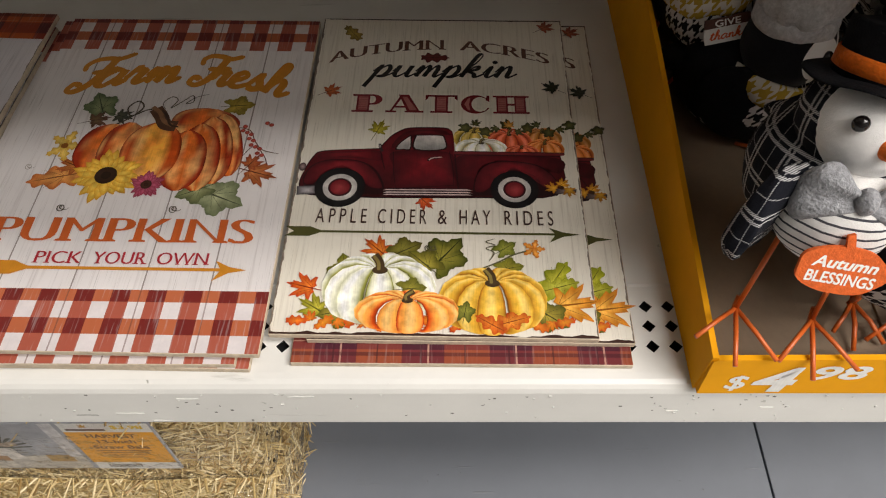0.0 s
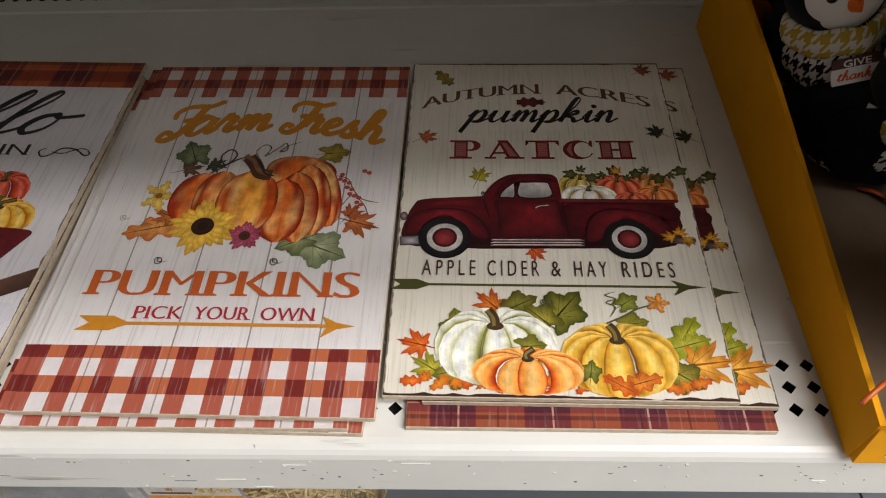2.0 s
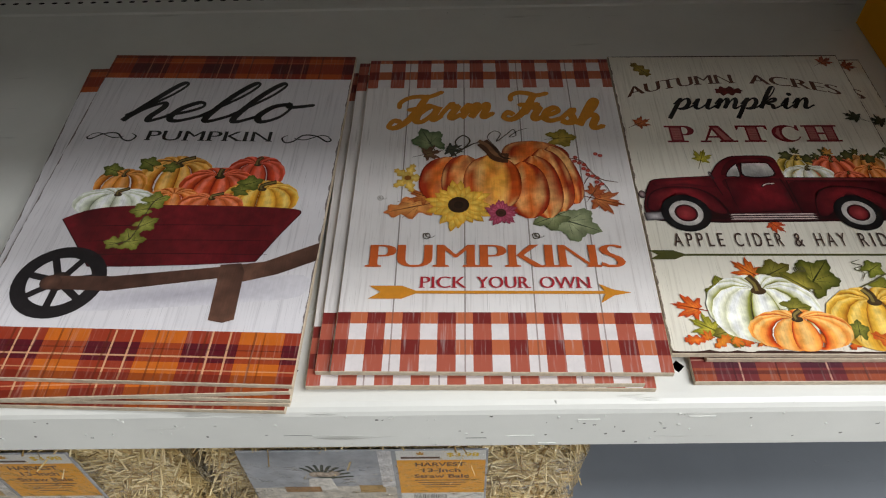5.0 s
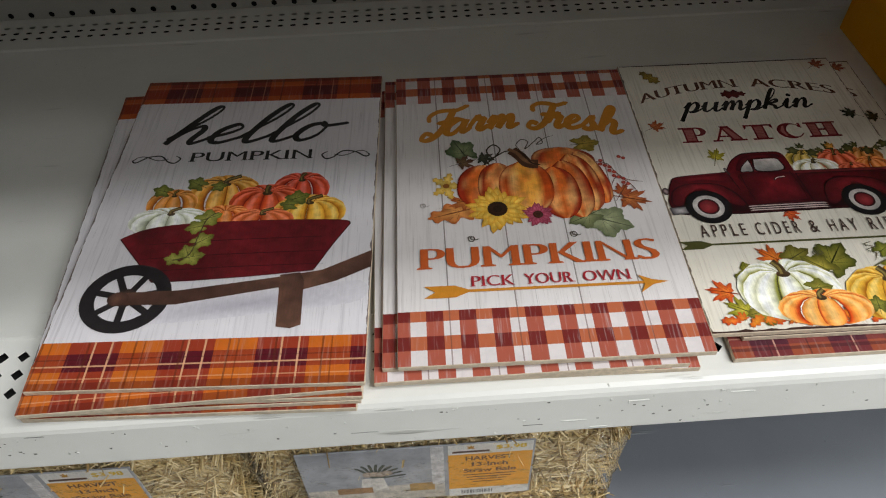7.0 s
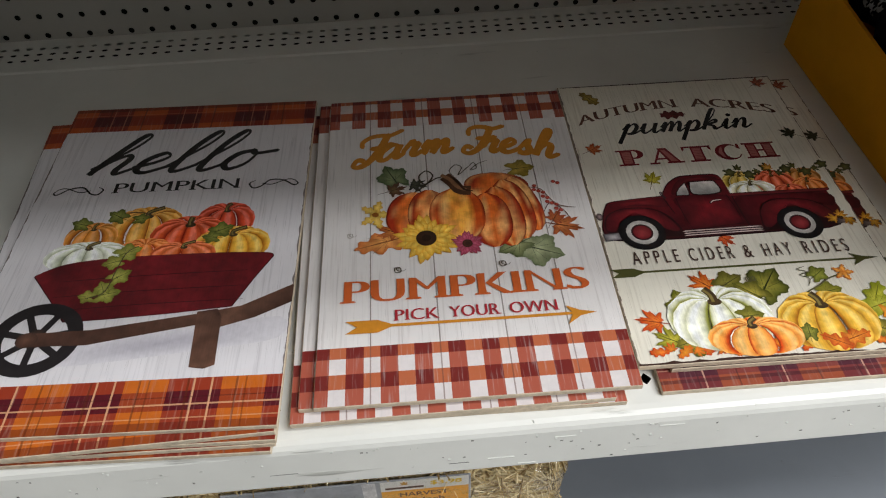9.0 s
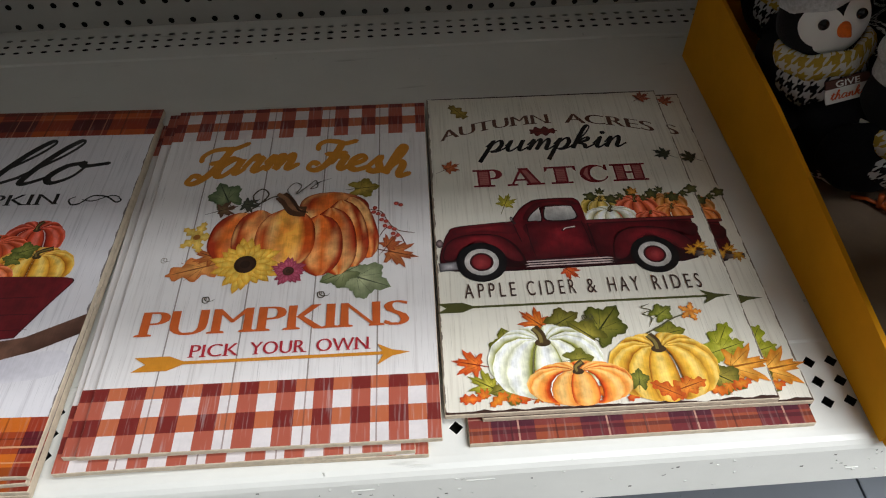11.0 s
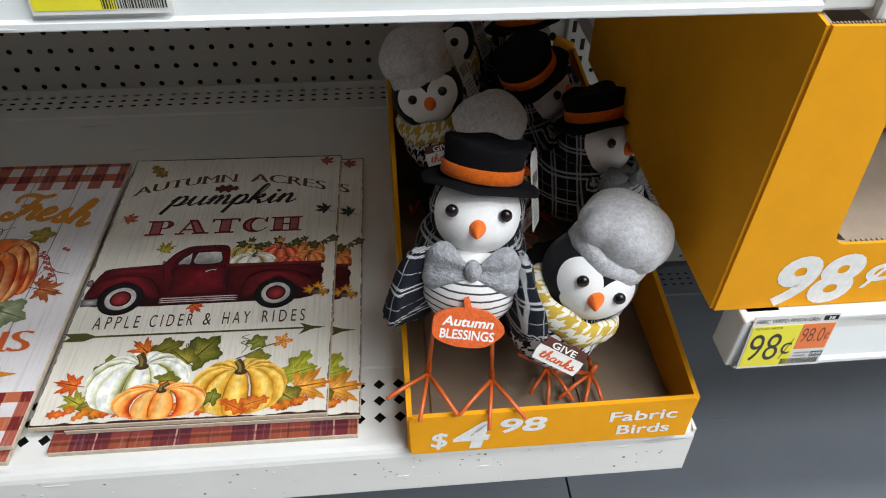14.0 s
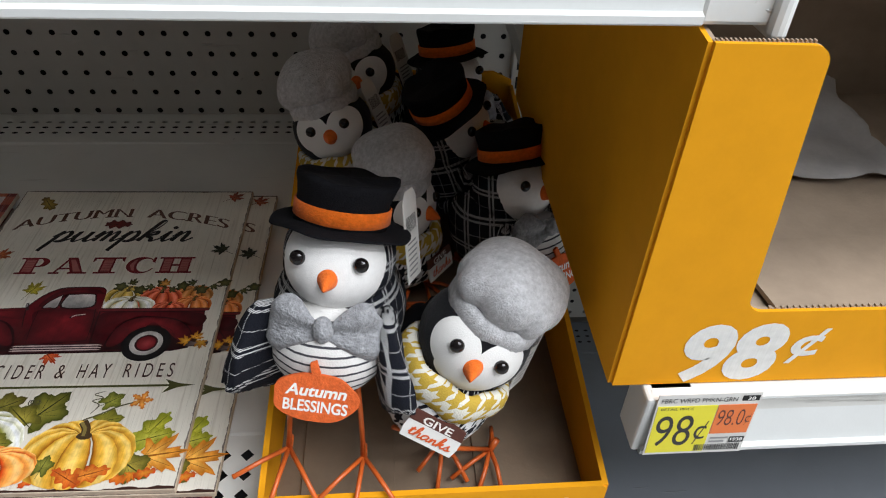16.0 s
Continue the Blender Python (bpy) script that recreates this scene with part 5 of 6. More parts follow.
def weave(name, period, dark, light, hound=True, wrap=0.0, bump=0.4):
    """Houndstooth, or tartan lines, woven from two crossed bands; wrap: radius round which the cloth is wound."""
    m = bpy.data.materials.new(name)
    m.use_nodes = True
    nt = m.node_tree
    b = nt.nodes["Principled BSDF"]
    b.inputs["Roughness"].default_value = 0.95
    b.inputs["Specular IOR Level"].default_value = 0.2
    tc = nt.nodes.new("ShaderNodeTexCoord")
    sep = nt.nodes.new("ShaderNodeSeparateXYZ")
    nt.links.new(tc.outputs["Object"], sep.inputs[0])
    u, v = sep.outputs[0], sep.outputs[2]
    if not hound:
        sk = node(nt, "ShaderNodeMath", op="ABSOLUTE")
        nt.links.new(sep.outputs[0], sk.inputs[0])
        ad = node(nt, "ShaderNodeMath", op="ADD")
        nt.links.new(sk.outputs[0], ad.inputs[0])
        nt.links.new(sep.outputs[1], ad.inputs[1])
        sc = node(nt, "ShaderNodeMath", op="MULTIPLY", i1=0.8)
        nt.links.new(ad.outputs[0], sc.inputs[0])
        u = sc.outputs[0]
    if wrap:
        at = node(nt, "ShaderNodeMath", op="ARCTAN2")
        nt.links.new(sep.outputs[0], at.inputs[0])
        nt.links.new(sep.outputs[1], at.inputs[1])
        sc = node(nt, "ShaderNodeMath", op="MULTIPLY", i1=wrap)
        nt.links.new(at.outputs[0], sc.inputs[0])
        u = sc.outputs[0]

    def op(kind, a, c):
        n = nt.nodes.new("ShaderNodeMath")
        n.operation = kind
        for i, x in enumerate((a, c)):
            if isinstance(x, (int, float)):
                n.inputs[i].default_value = x
            else:
                nt.links.new(x, n.inputs[i])
        return n.outputs[0]

    def band(s, per, width, off=0.0):
        f = op("FRACT", op("ADD", op("DIVIDE", s, per), 50.0 + off), 0)
        return op("LESS_THAN", f, width)

    if hound:
        c, r = band(u, period, 0.5), band(v, period, 0.5)
        d = band(op("ADD", u, v), period * 0.5, 0.5)
        fac = op("ADD", op("MULTIPLY", d, c), op("MULTIPLY", op("SUBTRACT", 1.0, d), r))
    else:
        twill = band(op("ADD", u, v), 0.0015, 0.62)
        lines = [op("MULTIPLY", band(s, period, 0.070, o), 1.0) for s in (u, v) for o in (0.0, 0.14)]
        thin = [op("MULTIPLY", band(s, period, 0.030, 0.58), 0.7) for s in (u, v)]
        total = lines[0]
        for x in lines[1:] + thin:
            total = op("MAXIMUM", total, x)
        fac = op("SUBTRACT", 1.0, op("MULTIPLY", op("MULTIPLY", total, twill), 0.9))
    mix = nt.nodes.new("ShaderNodeMix")
    mix.data_type = "RGBA"
    nt.links.new(fac, mix.inputs[0])
    mix.inputs[6].default_value = (*light, 1)
    mix.inputs[7].default_value = (*dark, 1)
    nt.links.new(mix.outputs[2], b.inputs["Base Color"])
    n = nt.nodes.new("ShaderNodeTexNoise")
    n.inputs["Scale"].default_value, n.inputs["Detail"].default_value = 900, 3
    nt.links.new(tc.outputs["Object"], n.inputs["Vector"])
    bp = nt.nodes.new("ShaderNodeBump")
    bp.inputs["Strength"].default_value, bp.inputs["Distance"].default_value = bump, 0.002
    nt.links.new(n.outputs["Fac"], bp.inputs["Height"])
    nt.links.new(bp.outputs["Normal"], b.inputs["Normal"])
    return m


M_TARTAN = weave("black_tartan", 0.0250, (0.008, 0.009, 0.014), (0.62, 0.62, 0.62), False)
M_HOUND = weave("mustard_houndstooth", 0.0135, (0.50, 0.34, 0.05), (0.70, 0.68, 0.60), True, 0.040)
M_HOUNDBW = weave("black_houndstooth", 0.0130, (0.010, 0.010, 0.014), (0.66, 0.66, 0.66), True, 0.045)


def stripes(name, period, width, dark, light):
    m = mat(name, light, 0.95, 0, 0.04, 200, 0.3, 900)
    nt = m.node_tree
    b = nt.nodes["Principled BSDF"]
    base = b.inputs["Base Color"].links[0].from_socket
    tc = nt.nodes.new("ShaderNodeTexCoord")
    sep = nt.nodes.new("ShaderNodeSeparateXYZ")
    nt.links.new(tc.outputs["Object"], sep.inputs[0])
    d = node(nt, "ShaderNodeMath", op="DIVIDE", i1=period)
    nt.links.new(sep.outputs[2], d.inputs[0])
    a = node(nt, "ShaderNodeMath", op="ADD", i1=50.0)
    nt.links.new(d.outputs[0], a.inputs[0])
    f = node(nt, "ShaderNodeMath", op="FRACT")
    nt.links.new(a.outputs[0], f.inputs[0])
    lt = node(nt, "ShaderNodeMath", op="LESS_THAN", i1=width)
    nt.links.new(f.outputs[0], lt.inputs[0])
    mix = nt.nodes.new("ShaderNodeMix")
    mix.data_type = "RGBA"
    nt.links.new(lt.outputs[0], mix.inputs[0])
    nt.links.new(base, mix.inputs[6])
    mix.inputs[7].default_value = (*dark, 1)
    nt.links.new(mix.outputs[2], b.inputs["Base Color"])
    return m


M_STRIPE = stripes("striped_shirt_cloth", 0.0056, 0.24, (0.05, 0.05, 0.06), (0.72, 0.71, 0.69))


def mask_material():
    """Black felt with a white fleece heart on the side that faces -y."""
    m = fabric("masked_felt", (0.006, 0.006, 0.008), 0.3, 0.25, 1300, 0.1)
    nt = m.node_tree
    b = nt.nodes["Principled BSDF"]
    base = b.inputs["Base Color"].links[0].from_socket
    tc = nt.nodes.new("ShaderNodeTexCoord")
    sep = nt.nodes.new("ShaderNodeSeparateXYZ")
    nt.links.new(tc.outputs["Object"], sep.inputs[0])

    def op(kind, a, c):
        n = nt.nodes.new("ShaderNodeMath")
        n.operation = kind
        for i, x in enumerate((a, c)):
            if isinstance(x, (int, float)):
                n.inputs[i].default_value = x
            else:
                nt.links.new(x, n.inputs[i])
        return n.outputs[0]

    ax = op("ABSOLUTE", sep.outputs[0], 0)
    d1 = op("ADD", op("POWER", op("DIVIDE", op("SUBTRACT", ax, 0.0138), 0.0150), 2.0), op("POWER", op("DIVIDE", op("SUBTRACT", sep.outputs[2], 0.0025), 0.0165), 2.0))
    d2 = op("ADD", op("POWER", op("DIVIDE", ax, 0.020), 2.0), op("POWER", op("DIVIDE", op("ADD", sep.outputs[2], 0.012), 0.012), 2.0))
    inside = op("MULTIPLY", op("LESS_THAN", op("MINIMUM", d1, d2), 1.0), op("LESS_THAN", sep.outputs[1], 0.0))
    mix = nt.nodes.new("ShaderNodeMix")
    mix.data_type = "RGBA"
    nt.links.new(inside, mix.inputs[0])
    nt.links.new(base, mix.inputs[6])
    mix.inputs[7].default_value = (0.82, 0.81, 0.79, 1)
    nt.links.new(mix.outputs[2], b.inputs["Base Color"])
    return m


M_MASK = mask_material()


def bm_ball(rx, ry, rz, at=(0, 0, 0), seg=32, rings=20, lump=0.0, freq=60.0, top=None, turn=None):
    """An ellipsoid with soft lumps."""
    bm = bmesh.new()
    bmesh.ops.create_uvsphere(bm, u_segments=seg, v_segments=rings, radius=1)
    for v in bm.verts:
        n = v.co.copy()
        s = 1 + lump * noise.noise(Vector((n.x * rx, n.y * ry, n.z * rz)) * freq + Vector(at) * 31)
        v.co = Vector((n.x * rx * s, n.y * ry * s, n.z * rz * s))
        if top:
            v.co = top(v.co, n)
    if turn is not None:
        bmesh.ops.transform(bm, matrix=turn, verts=bm.verts[:])
    bmesh.ops.translate(bm, vec=Vector(at), verts=bm.verts[:])
    return bm


def leg(parent, sx, floor, tilt, fwd):
    """A wire leg with three long front toes and a short back one; floor: height of the toe tips."""
    a = Vector((sx * 0.016, -0.020, -0.078))
    k = Vector((sx * 0.018, fwd, floor + 0.007))
    k = tilt @ k
    bm = bm_tube([a, a.lerp(k, 0.5) + Vector((0.0005, 0, 0)), k], 0.0017)
    for dx, dy, dz in ((-0.012, -0.026, 0.002), (0.004, -0.034, -0.004), (0.024, -0.024, -0.002), (0.002, 0.022, 0.003)):
        tip = tilt @ (Vector((dx if sx < 0 else -dx, dy, floor + dz)) + Vector((sx * 0.018, fwd, 0)))
        bm_tube([k, k.lerp(tip, 0.5) + Vector((0, 0, 0.002)), tip], 0.0017, 7, bm)
    bm_tube([k + Vector((0, 0.001, 0.010)), k - Vector((0, 0.001, 0.003))], 0.0026, 7, bm)
    return part("leg", bm, M_WIRE, parent, "orange wire leg with splayed toes", None, True)


def perched_leg(parent, spots):
    """A wire leg from hip to ankle with toes hooked over an edge; spots are in the world."""
    inv = parent.matrix_basis.inverted()
    hip, ankle, *toes = [inv @ Vector(q) for q in spots]
    bm = bm_tube([hip, hip.lerp(ankle, 0.5) + Vector((0.0004, 0.0004, 0)), ankle], 0.0017)
    for tip in toes:
        bm_tube([ankle, ankle.lerp(tip, 0.5) + Vector((0, 0, 0.0008)), tip], 0.0016, 8, bm)
    back = (ankle - hip).normalized()
    bm_tube([ankle - back * 0.008 + Vector((0, 0.003, 0)), ankle + back * 0.003], 0.0024, 8, bm)
    return part("leg", bm, M_WIRE, parent, "orange wire leg with splayed toes", None, True)


def face_bits(ob, gap, eye_z, eye_y, beak_r, beak_y):
    for sx in (-1, 1):
        part("eye", bm_ball(0.0044, 0.0036, 0.0044, (sx * gap, eye_y, eye_z), 16, 12), M_EYE, ob, "glossy black bead eye", None, True)

    def cone(co, n):
        f = max(0.0, -n.y)
        return Vector((co.x * (1 - 0.75 * f), co.y, co.z * (1 - 0.6 * f) - 0.0015 * f))

    part("beak", bm_ball(beak_r, 0.0145, beak_r * 1.05, (0, beak_y, -0.001), 20, 14, 0.05, 200, cone), M_BEAK, ob, "orange felt beak", None, True)


def price_tag(ob, m):
    bm = bm_prism([(-0.011, -0.030), (0.011, -0.030), (0.011, 0.022), (0.006, 0.028), (-0.006, 0.028), (-0.011, 0.022)], -0.0003, 0.0003)
    tag = part("price_tag", bm, M_PAPER, ob, "white paper price tag with printed bars", m, False)
    a = Art(tag, 0.0004)
    a.begin()
    x = -8.0
    while x < 8:
        w = 0.5 + 0.5 * ((x * 7.3) % 1)
        a.poly([(x, 2), (x + w, 2), (x + w, 12), (x, 12)], (0.03, 0.03, 0.03))
        a.z -= a.step
        x += w + 0.5 + 0.4 * ((x * 3.1) % 1)
    for k in range(7):
        a.poly([(-8, -26 + 3.4 * k), (5 + 3 * ((k * 0.37) % 1), -26 + 3.4 * k), (5 + 3 * ((k * 0.37) % 1), -24.8 + 3.4 * k), (-8, -24.8 + 3.4 * k)], (0.25, 0.25, 0.25))
    a.end("tag_print", "black bars and grey lines", M_INKFLAT)


def pleat(k, amp):
    def f(co, n):
        a = math.atan2(n.y, n.x)
        low = max(0.0, 0.6 - n.z) * (1 if n.z > -0.9 else 0)
        dip = 0.5 + 0.5 * math.cos(k * a + 1.8 * math.sin(2 * a + 0.7))
        s = 1 - amp * low * (1.6 * dip ** 3 - 0.4)
        sag = 0.004 * math.sin(3 * a + 1) * (1 - abs(n.z))
        return Vector((co.x * s, co.y * s, co.z + sag))
    return f


def top_hat_bird(m, floor, label, tilt, fwd, hat_lean=(2, 0), feet=None):
    """Head's middle at the origin, face towards -y."""
    ob = thing("fabric_bird", m, label, "toy bird", "fabric birds in the tray")
    part("body", bm_ball(0.042, 0.052, 0.044, (0, 0.022, -0.048), 32, 20, 0.06, 40), M_TARTAN, ob, "black and white tartan body", None, True)
    part("tail", bm_ball(0.022, 0.035, 0.008, (0, 0.078, -0.040), 20, 10, 0.08, 60, None, pose(0, 0, 0, -25, 0, 0)), M_TARTAN, ob, "", None, True)
    part("head", bm_ball(0.0305, 0.0310, 0.0300, (0, 0, -0.002), 32, 22, 0.025, 60), M_FLEECE, ob, "white fleece head", None, True)
    hood = bm_ball(0.0335, 0.0330, 0.0330, (0, 0.0075, -0.004), 32, 22, 0.03, 60)
    part("hood", hood, M_TARTAN, ob, "tartan hood round the back of the head", None, True)
    part("belly", bm_ball(0.034, 0.028, 0.031, (0, -0.015, -0.052), 28, 18, 0.04, 60), M_STRIPE, ob, "white shirt front with black stripes", None, True)
    for sx in (-1, 1):
        def pad(co, n):
            q = max(abs(n.y), abs(n.z), 0.25) ** 0.55
            fray = 1 + 0.03 * math.sin(31 * math.atan2(n.z, n.y))
            return Vector((co.x + 0.0035 * math.sin(3 * n.y + 2 * n.z), co.y / q * fray, co.z / q * fray))
        turn = pose(0, 0, 0, 0, sx * -9, sx * 30) @ pose(0, 0, 0, -20, 0, 0)
        part("wing", bm_ball(0.0085, 0.0275, 0.0330, (sx * 0.0360, -0.0140, -0.0575), 36, 20, 0.06, 60, pad, turn), M_TARTAN, ob, "frayed tartan wing", None, True)
    face_bits(ob, 0.0175, 0.0085, -0.0265, 0.0070, -0.0270)
    bow = thing("bow_tie", pose(0, -0.0340, -0.0290) @ Matrix.Scale(0.93, 4), "", "")
    bow.parent = ob
    tagged(bow, "soft grey felt bow tie")
    for sx in (-1, 1):
        def lobe(co, n, sx=sx):
            t = (n.x * sx + 1) / 2
            return Vector((co.x, co.y * (0.6 + 0.5 * t) + 0.002 * math.sin(n.z * 7), co.z * (0.32 + 0.85 * t) - 0.004 * t))
        part("lobe", bm_ball(0.0185, 0.0085, 0.027, (sx * 0.0175, 0.003, -0.003), 24, 16, 0.12, 90, lobe, pose(0, 0, 0, 0, 0, sx * 14)), M_GREYD, bow, "", None, True)
    part("knot", bm_ball(0.0065, 0.007, 0.0085, (0, -0.003, 0), 16, 12, 0.06, 120), M_GREYD, bow, "", None, True)
    hat = thing("top_hat", pose(0, 0.0055, 0.0190, -9, *hat_lean) @ Matrix.Diagonal((0.84, 0.84, 0.56, 1)), "", "")
    hat.parent = ob
    tagged(hat, "black felt top hat with an orange band")

    def sag(co, n):
        a = math.atan2(n.y, n.x)
        r = math.hypot(co.x, co.y) / 0.048
        return Vector((co.x, co.y, co.z - 0.006 * r * r * (0.5 + 0.5 * math.cos(2 * a)) + 0.0015 * math.sin(5 * a) * r))
    part("brim", bm_ball(0.0490, 0.0470, 0.0046, (0, 0, 0), 48, 12, 0.05, 45, sag), M_BLACK, hat, "", None, True)
    prof = [(0.0, 0.0), (0.0330, 0.0), (0.0322, 0.008), (0.0318, 0.018), (0.0322, 0.026), (0.0336, 0.036), (0.0346, 0.043), (0.0340, 0.0475), (0.0320, 0.0488), (0.0300, 0.0480), (0.020, 0.0465), (0.010, 0.0462), (0, 0.0462)]
    bm = bm_lathe(prof, 48)
    for v in bm.verts:
        up = max(0.0, v.co.z - 0.026) / 0.022
        a = math.atan2(v.co.y, v.co.x)
        v.co *= 1 + 0.06 * noise.noise(v.co * 50)
        v.co.z += up * (0.0012 * math.sin(2 * a + 0.6) + 0.0010 * math.sin(5 * a))
        v.co.x += up * 0.0015
    part("crown", bm, M_BLACK, hat, "", None, True)
    bm = bm_lathe([(0.0328, 0.005), (0.0338, 0.0060), (0.0336, 0.0205), (0.0326, 0.0220)], 40)
    part("hat_band", bm, M_BAND, hat, "orange felt hat band", None, True)
    # pumpkin-shaped plaque
    plaque_pts = []
    for q in range(40):
        a = 2 * math.pi * q / 40
        plaque_pts.append((0.0285 * math.cos(a) * (1 + 0.05 * math.cos(5 * a)), 0.0165 * math.sin(a) * (1 + 0.10 * abs(math.cos(a)))))
    bm = bm_prism(plaque_pts, -0.0015, 0.0015)
    bm_prism([(-0.003, 0.015), (0.003, 0.015), (-0.001, 0.026), (-0.005, 0.024)], -0.0014, 0.0014, bm)
    plaque = part("plaque", bm, M_PLAQUE, ob, "orange felt pumpkin plaque with white words", pose(0, -0.0490, -0.0660, 78, 0, 0) @ Matrix.Scale(0.85, 4))
    a = Art(plaque, 0.0017)
    a.begin()
    a.text("Autumn", -20, 20, 1.5, 8.0, (0.85, 0.83, 0.80), 0.03, 0.25)
    a.text("BLESSINGS", -21, 22, -9.5, 8.2, (0.85, 0.83, 0.80), 0.025, 0.05)
    a.end("lettering", "white hand lettering", M_INKFLAT)
    for sx in (-1, 1):
        if feet:
            perched_leg(ob, feet[(sx + 1) // 2])
        else:
            leg(ob, sx, floor, tilt, fwd)
    price_tag(ob, pose(0.040, 0.026, 0.008, 80, 0, 75))
    return ob


def cap_bird(m, floor, label, tilt, fwd, hat_lean=(6, 0), feet=None):
    ob = thing("fabric_bird", m, label, "toy bird", "fabric birds in the tray")
    part("body", bm_ball(0.036, 0.054, 0.043, (0, 0.026, -0.048), 32, 20, 0.06, 40), M_BLACK, ob, "black felt body", None, True)
    part("tail", bm_ball(0.022, 0.027, 0.008, (0, 0.074, -0.040), 20, 10, 0.08, 60, None, pose(0, 0, 0, -25, 0, 0)), M_BLACK, ob, "", None, True)
    part("head", bm_ball(0.0350, 0.0340, 0.0340, (0, 0.001, -0.002), 40, 28, 0.025, 60), M_MASK, ob, "black head with white heart-shaped face", None, True)
    part("belly", bm_ball(0.0330, 0.0490, 0.0390, (0, 0.024, -0.0570), 32, 20, 0.04, 50), M_HOUNDBW, ob, "black and white houndstooth underside", None, True)
    part("bib", bm_ball(0.037, 0.042, 0.036, (0, 0.004, -0.050), 28, 18, 0.04, 60), M_HOUNDBW, ob, "black and white houndstooth bib", None, True)
    for sx in (-1, 1):
        part("wing", bm_ball(0.0100, 0.036, 0.034, (sx * 0.0280, 0.014, -0.048), 22, 16, 0.05, 60, None, pose(0, 0, 0, 20, 0, sx * -10)), M_BLACK, ob, "black knitted wing", None, True)
    face_bits(ob, 0.0145, 0.0065, -0.0300, 0.0070, -0.0295)
    # wound scarf
    bm = bmesh.new()
    n, mrow = 44, 10
    rows = []
    for i in range(n):
        a = 2 * math.pi * i / n
        ring = []
        for j in range(mrow):
            b = 2 * math.pi * j / mrow
            rr = 0.0325 + 0.0060 * math.cos(b) + 0.0012 * math.sin(7 * a)
            ring.append(bm.verts.new((rr * math.sin(a), rr * math.cos(a) * 1.02, -0.028 + 0.0115 * math.sin(b) + 0.003 * math.cos(a) - 0.001 * math.sin(5 * a))))
        rows.append(ring)
    for i in range(n):
        for j in range(mrow):
            bm.faces.new((rows[i][j], rows[i][(j + 1) % mrow], rows[(i + 1) % n][(j + 1) % mrow], rows[(i + 1) % n][j]))
    bmesh.ops.recalc_face_normals(bm, faces=bm.faces[:])
    part("scarf", bm, M_HOUND, ob, "mustard and white houndstooth scarf", None, True)
    cap = thing("chef_cap", pose(0.0004 * hat_lean[0], 0.003, 0.0170, 2, *hat_lean) @ Matrix.Scale(0.83, 4), "", "")
    cap.parent = ob
    tagged(cap, "puffy grey felt cap with gathered rim")
    part("puff", bm_ball(0.0405, 0.0405, 0.0310, (0, 0, 0.028), 80, 36, 0.07, 30, pleat(9, 0.085)), M_GREY, cap, "", None, True)
    bm = bm_lathe([(0.0345, -0.004), (0.0368, -0.003), (0.0372, 0.008), (0.0360, 0.012), (0.033, 0.014)], 40)
    for v in bm.verts:
        v.co *= 1 + 0.04 * noise.noise(v.co * 60)
    part("cap_band", bm, M_GREY, cap, "", None, True)
    # plaque
    bm = bm_prism([(-0.024, -0.013), (0.022, -0.013), (0.024, -0.004), (0.024, 0.004), (-0.024, 0.004), (-0.025, -0.004)], -0.0012, 0.0012)
    plaque = part("plaque", bm, M_PAPER, ob, "white and brown plaque with words", pose(0.000, -0.0430, -0.0480, 76, 2, 0) @ Matrix.Scale(0.74, 4))
    part("plaque_top", bm_prism([(-0.024, 0.0035), (0.024, 0.0035), (0.023, 0.013), (0.010, 0.0145), (0.004, 0.0125), (-0.023, 0.013)], -0.0012, 0.0014), M_BROWNPAPER, plaque, "dark brown top field")
    a = Art(plaque, 0.0017)
    a.begin()
    a.text("GIVE", -13, 13, 4.5, 7.0, (0.8, 0.78, 0.74), 0.02)
    a.cursive("thanks", -19, 19, -8.5, 4.6, 1.5, srgb(206, 84, 30), 0.2, 0.3)
    a.end("lettering", "white and rust lettering", M_INKFLAT)
    for sx in (-1, 1):
        if feet:
            perched_leg(ob, feet[(sx + 1) // 2])
        else:
            leg(ob, sx, floor, tilt, fwd)
    price_tag(ob, pose(0.041, 0.016, -0.002, 80, 0, 62))
    return ob


# ---- tray of birds ----
tray = thing("display_tray", pose(0.285, 0.41, Z_SHELF + 0.0012), "open orange cardboard tray holding fabric birds", "tray")
TX, TY0, TY1 = 0.1108, -0.2135, 0.248


def card(name, pts, thick, parent, m, label="", inner=None):
    """A cardboard panel: outline in its own plane, printed outside, kraft inside."""
    ob = part(name, bm_prism(pts, 0.0, thick * 0.55), M_ORANGE, parent, label, m)
    part("liner", bm_prism(pts, -thick * 0.45, 0.0), inner or M_KRAFT_SHADED, ob, "plain brown liner")
    return ob


card("front", [(-TX, 0), (TX, 0), (TX + 0.001, 0.044), (TX - 0.002, 0.0465), (-TX + 0.002, 0.0445), (-TX - 0.001, 0.042)], 0.004, tray, pose(0, TY0, 0, 86, 0, 0), "orange front with white price", M_ORANGE)
card("side", [(-TY1, 0), (-TY0 - 0.002, 0), (-TY0 - 0.002, 0.046), (-0.05, 0.082), (-TY1, 0.100)], 0.004, tray, pose(-TX, 0, 0, 90, 0, -90), "", M_ORANGE)
card("side", [(TY0 + 0.002, 0), (TY1, 0), (TY1, 0.100), (0.05, 0.082), (TY0 + 0.002, 0.046)], 0.004, tray, pose(TX, 0, 0, 90, 0, 90), "", M_ORANGE)
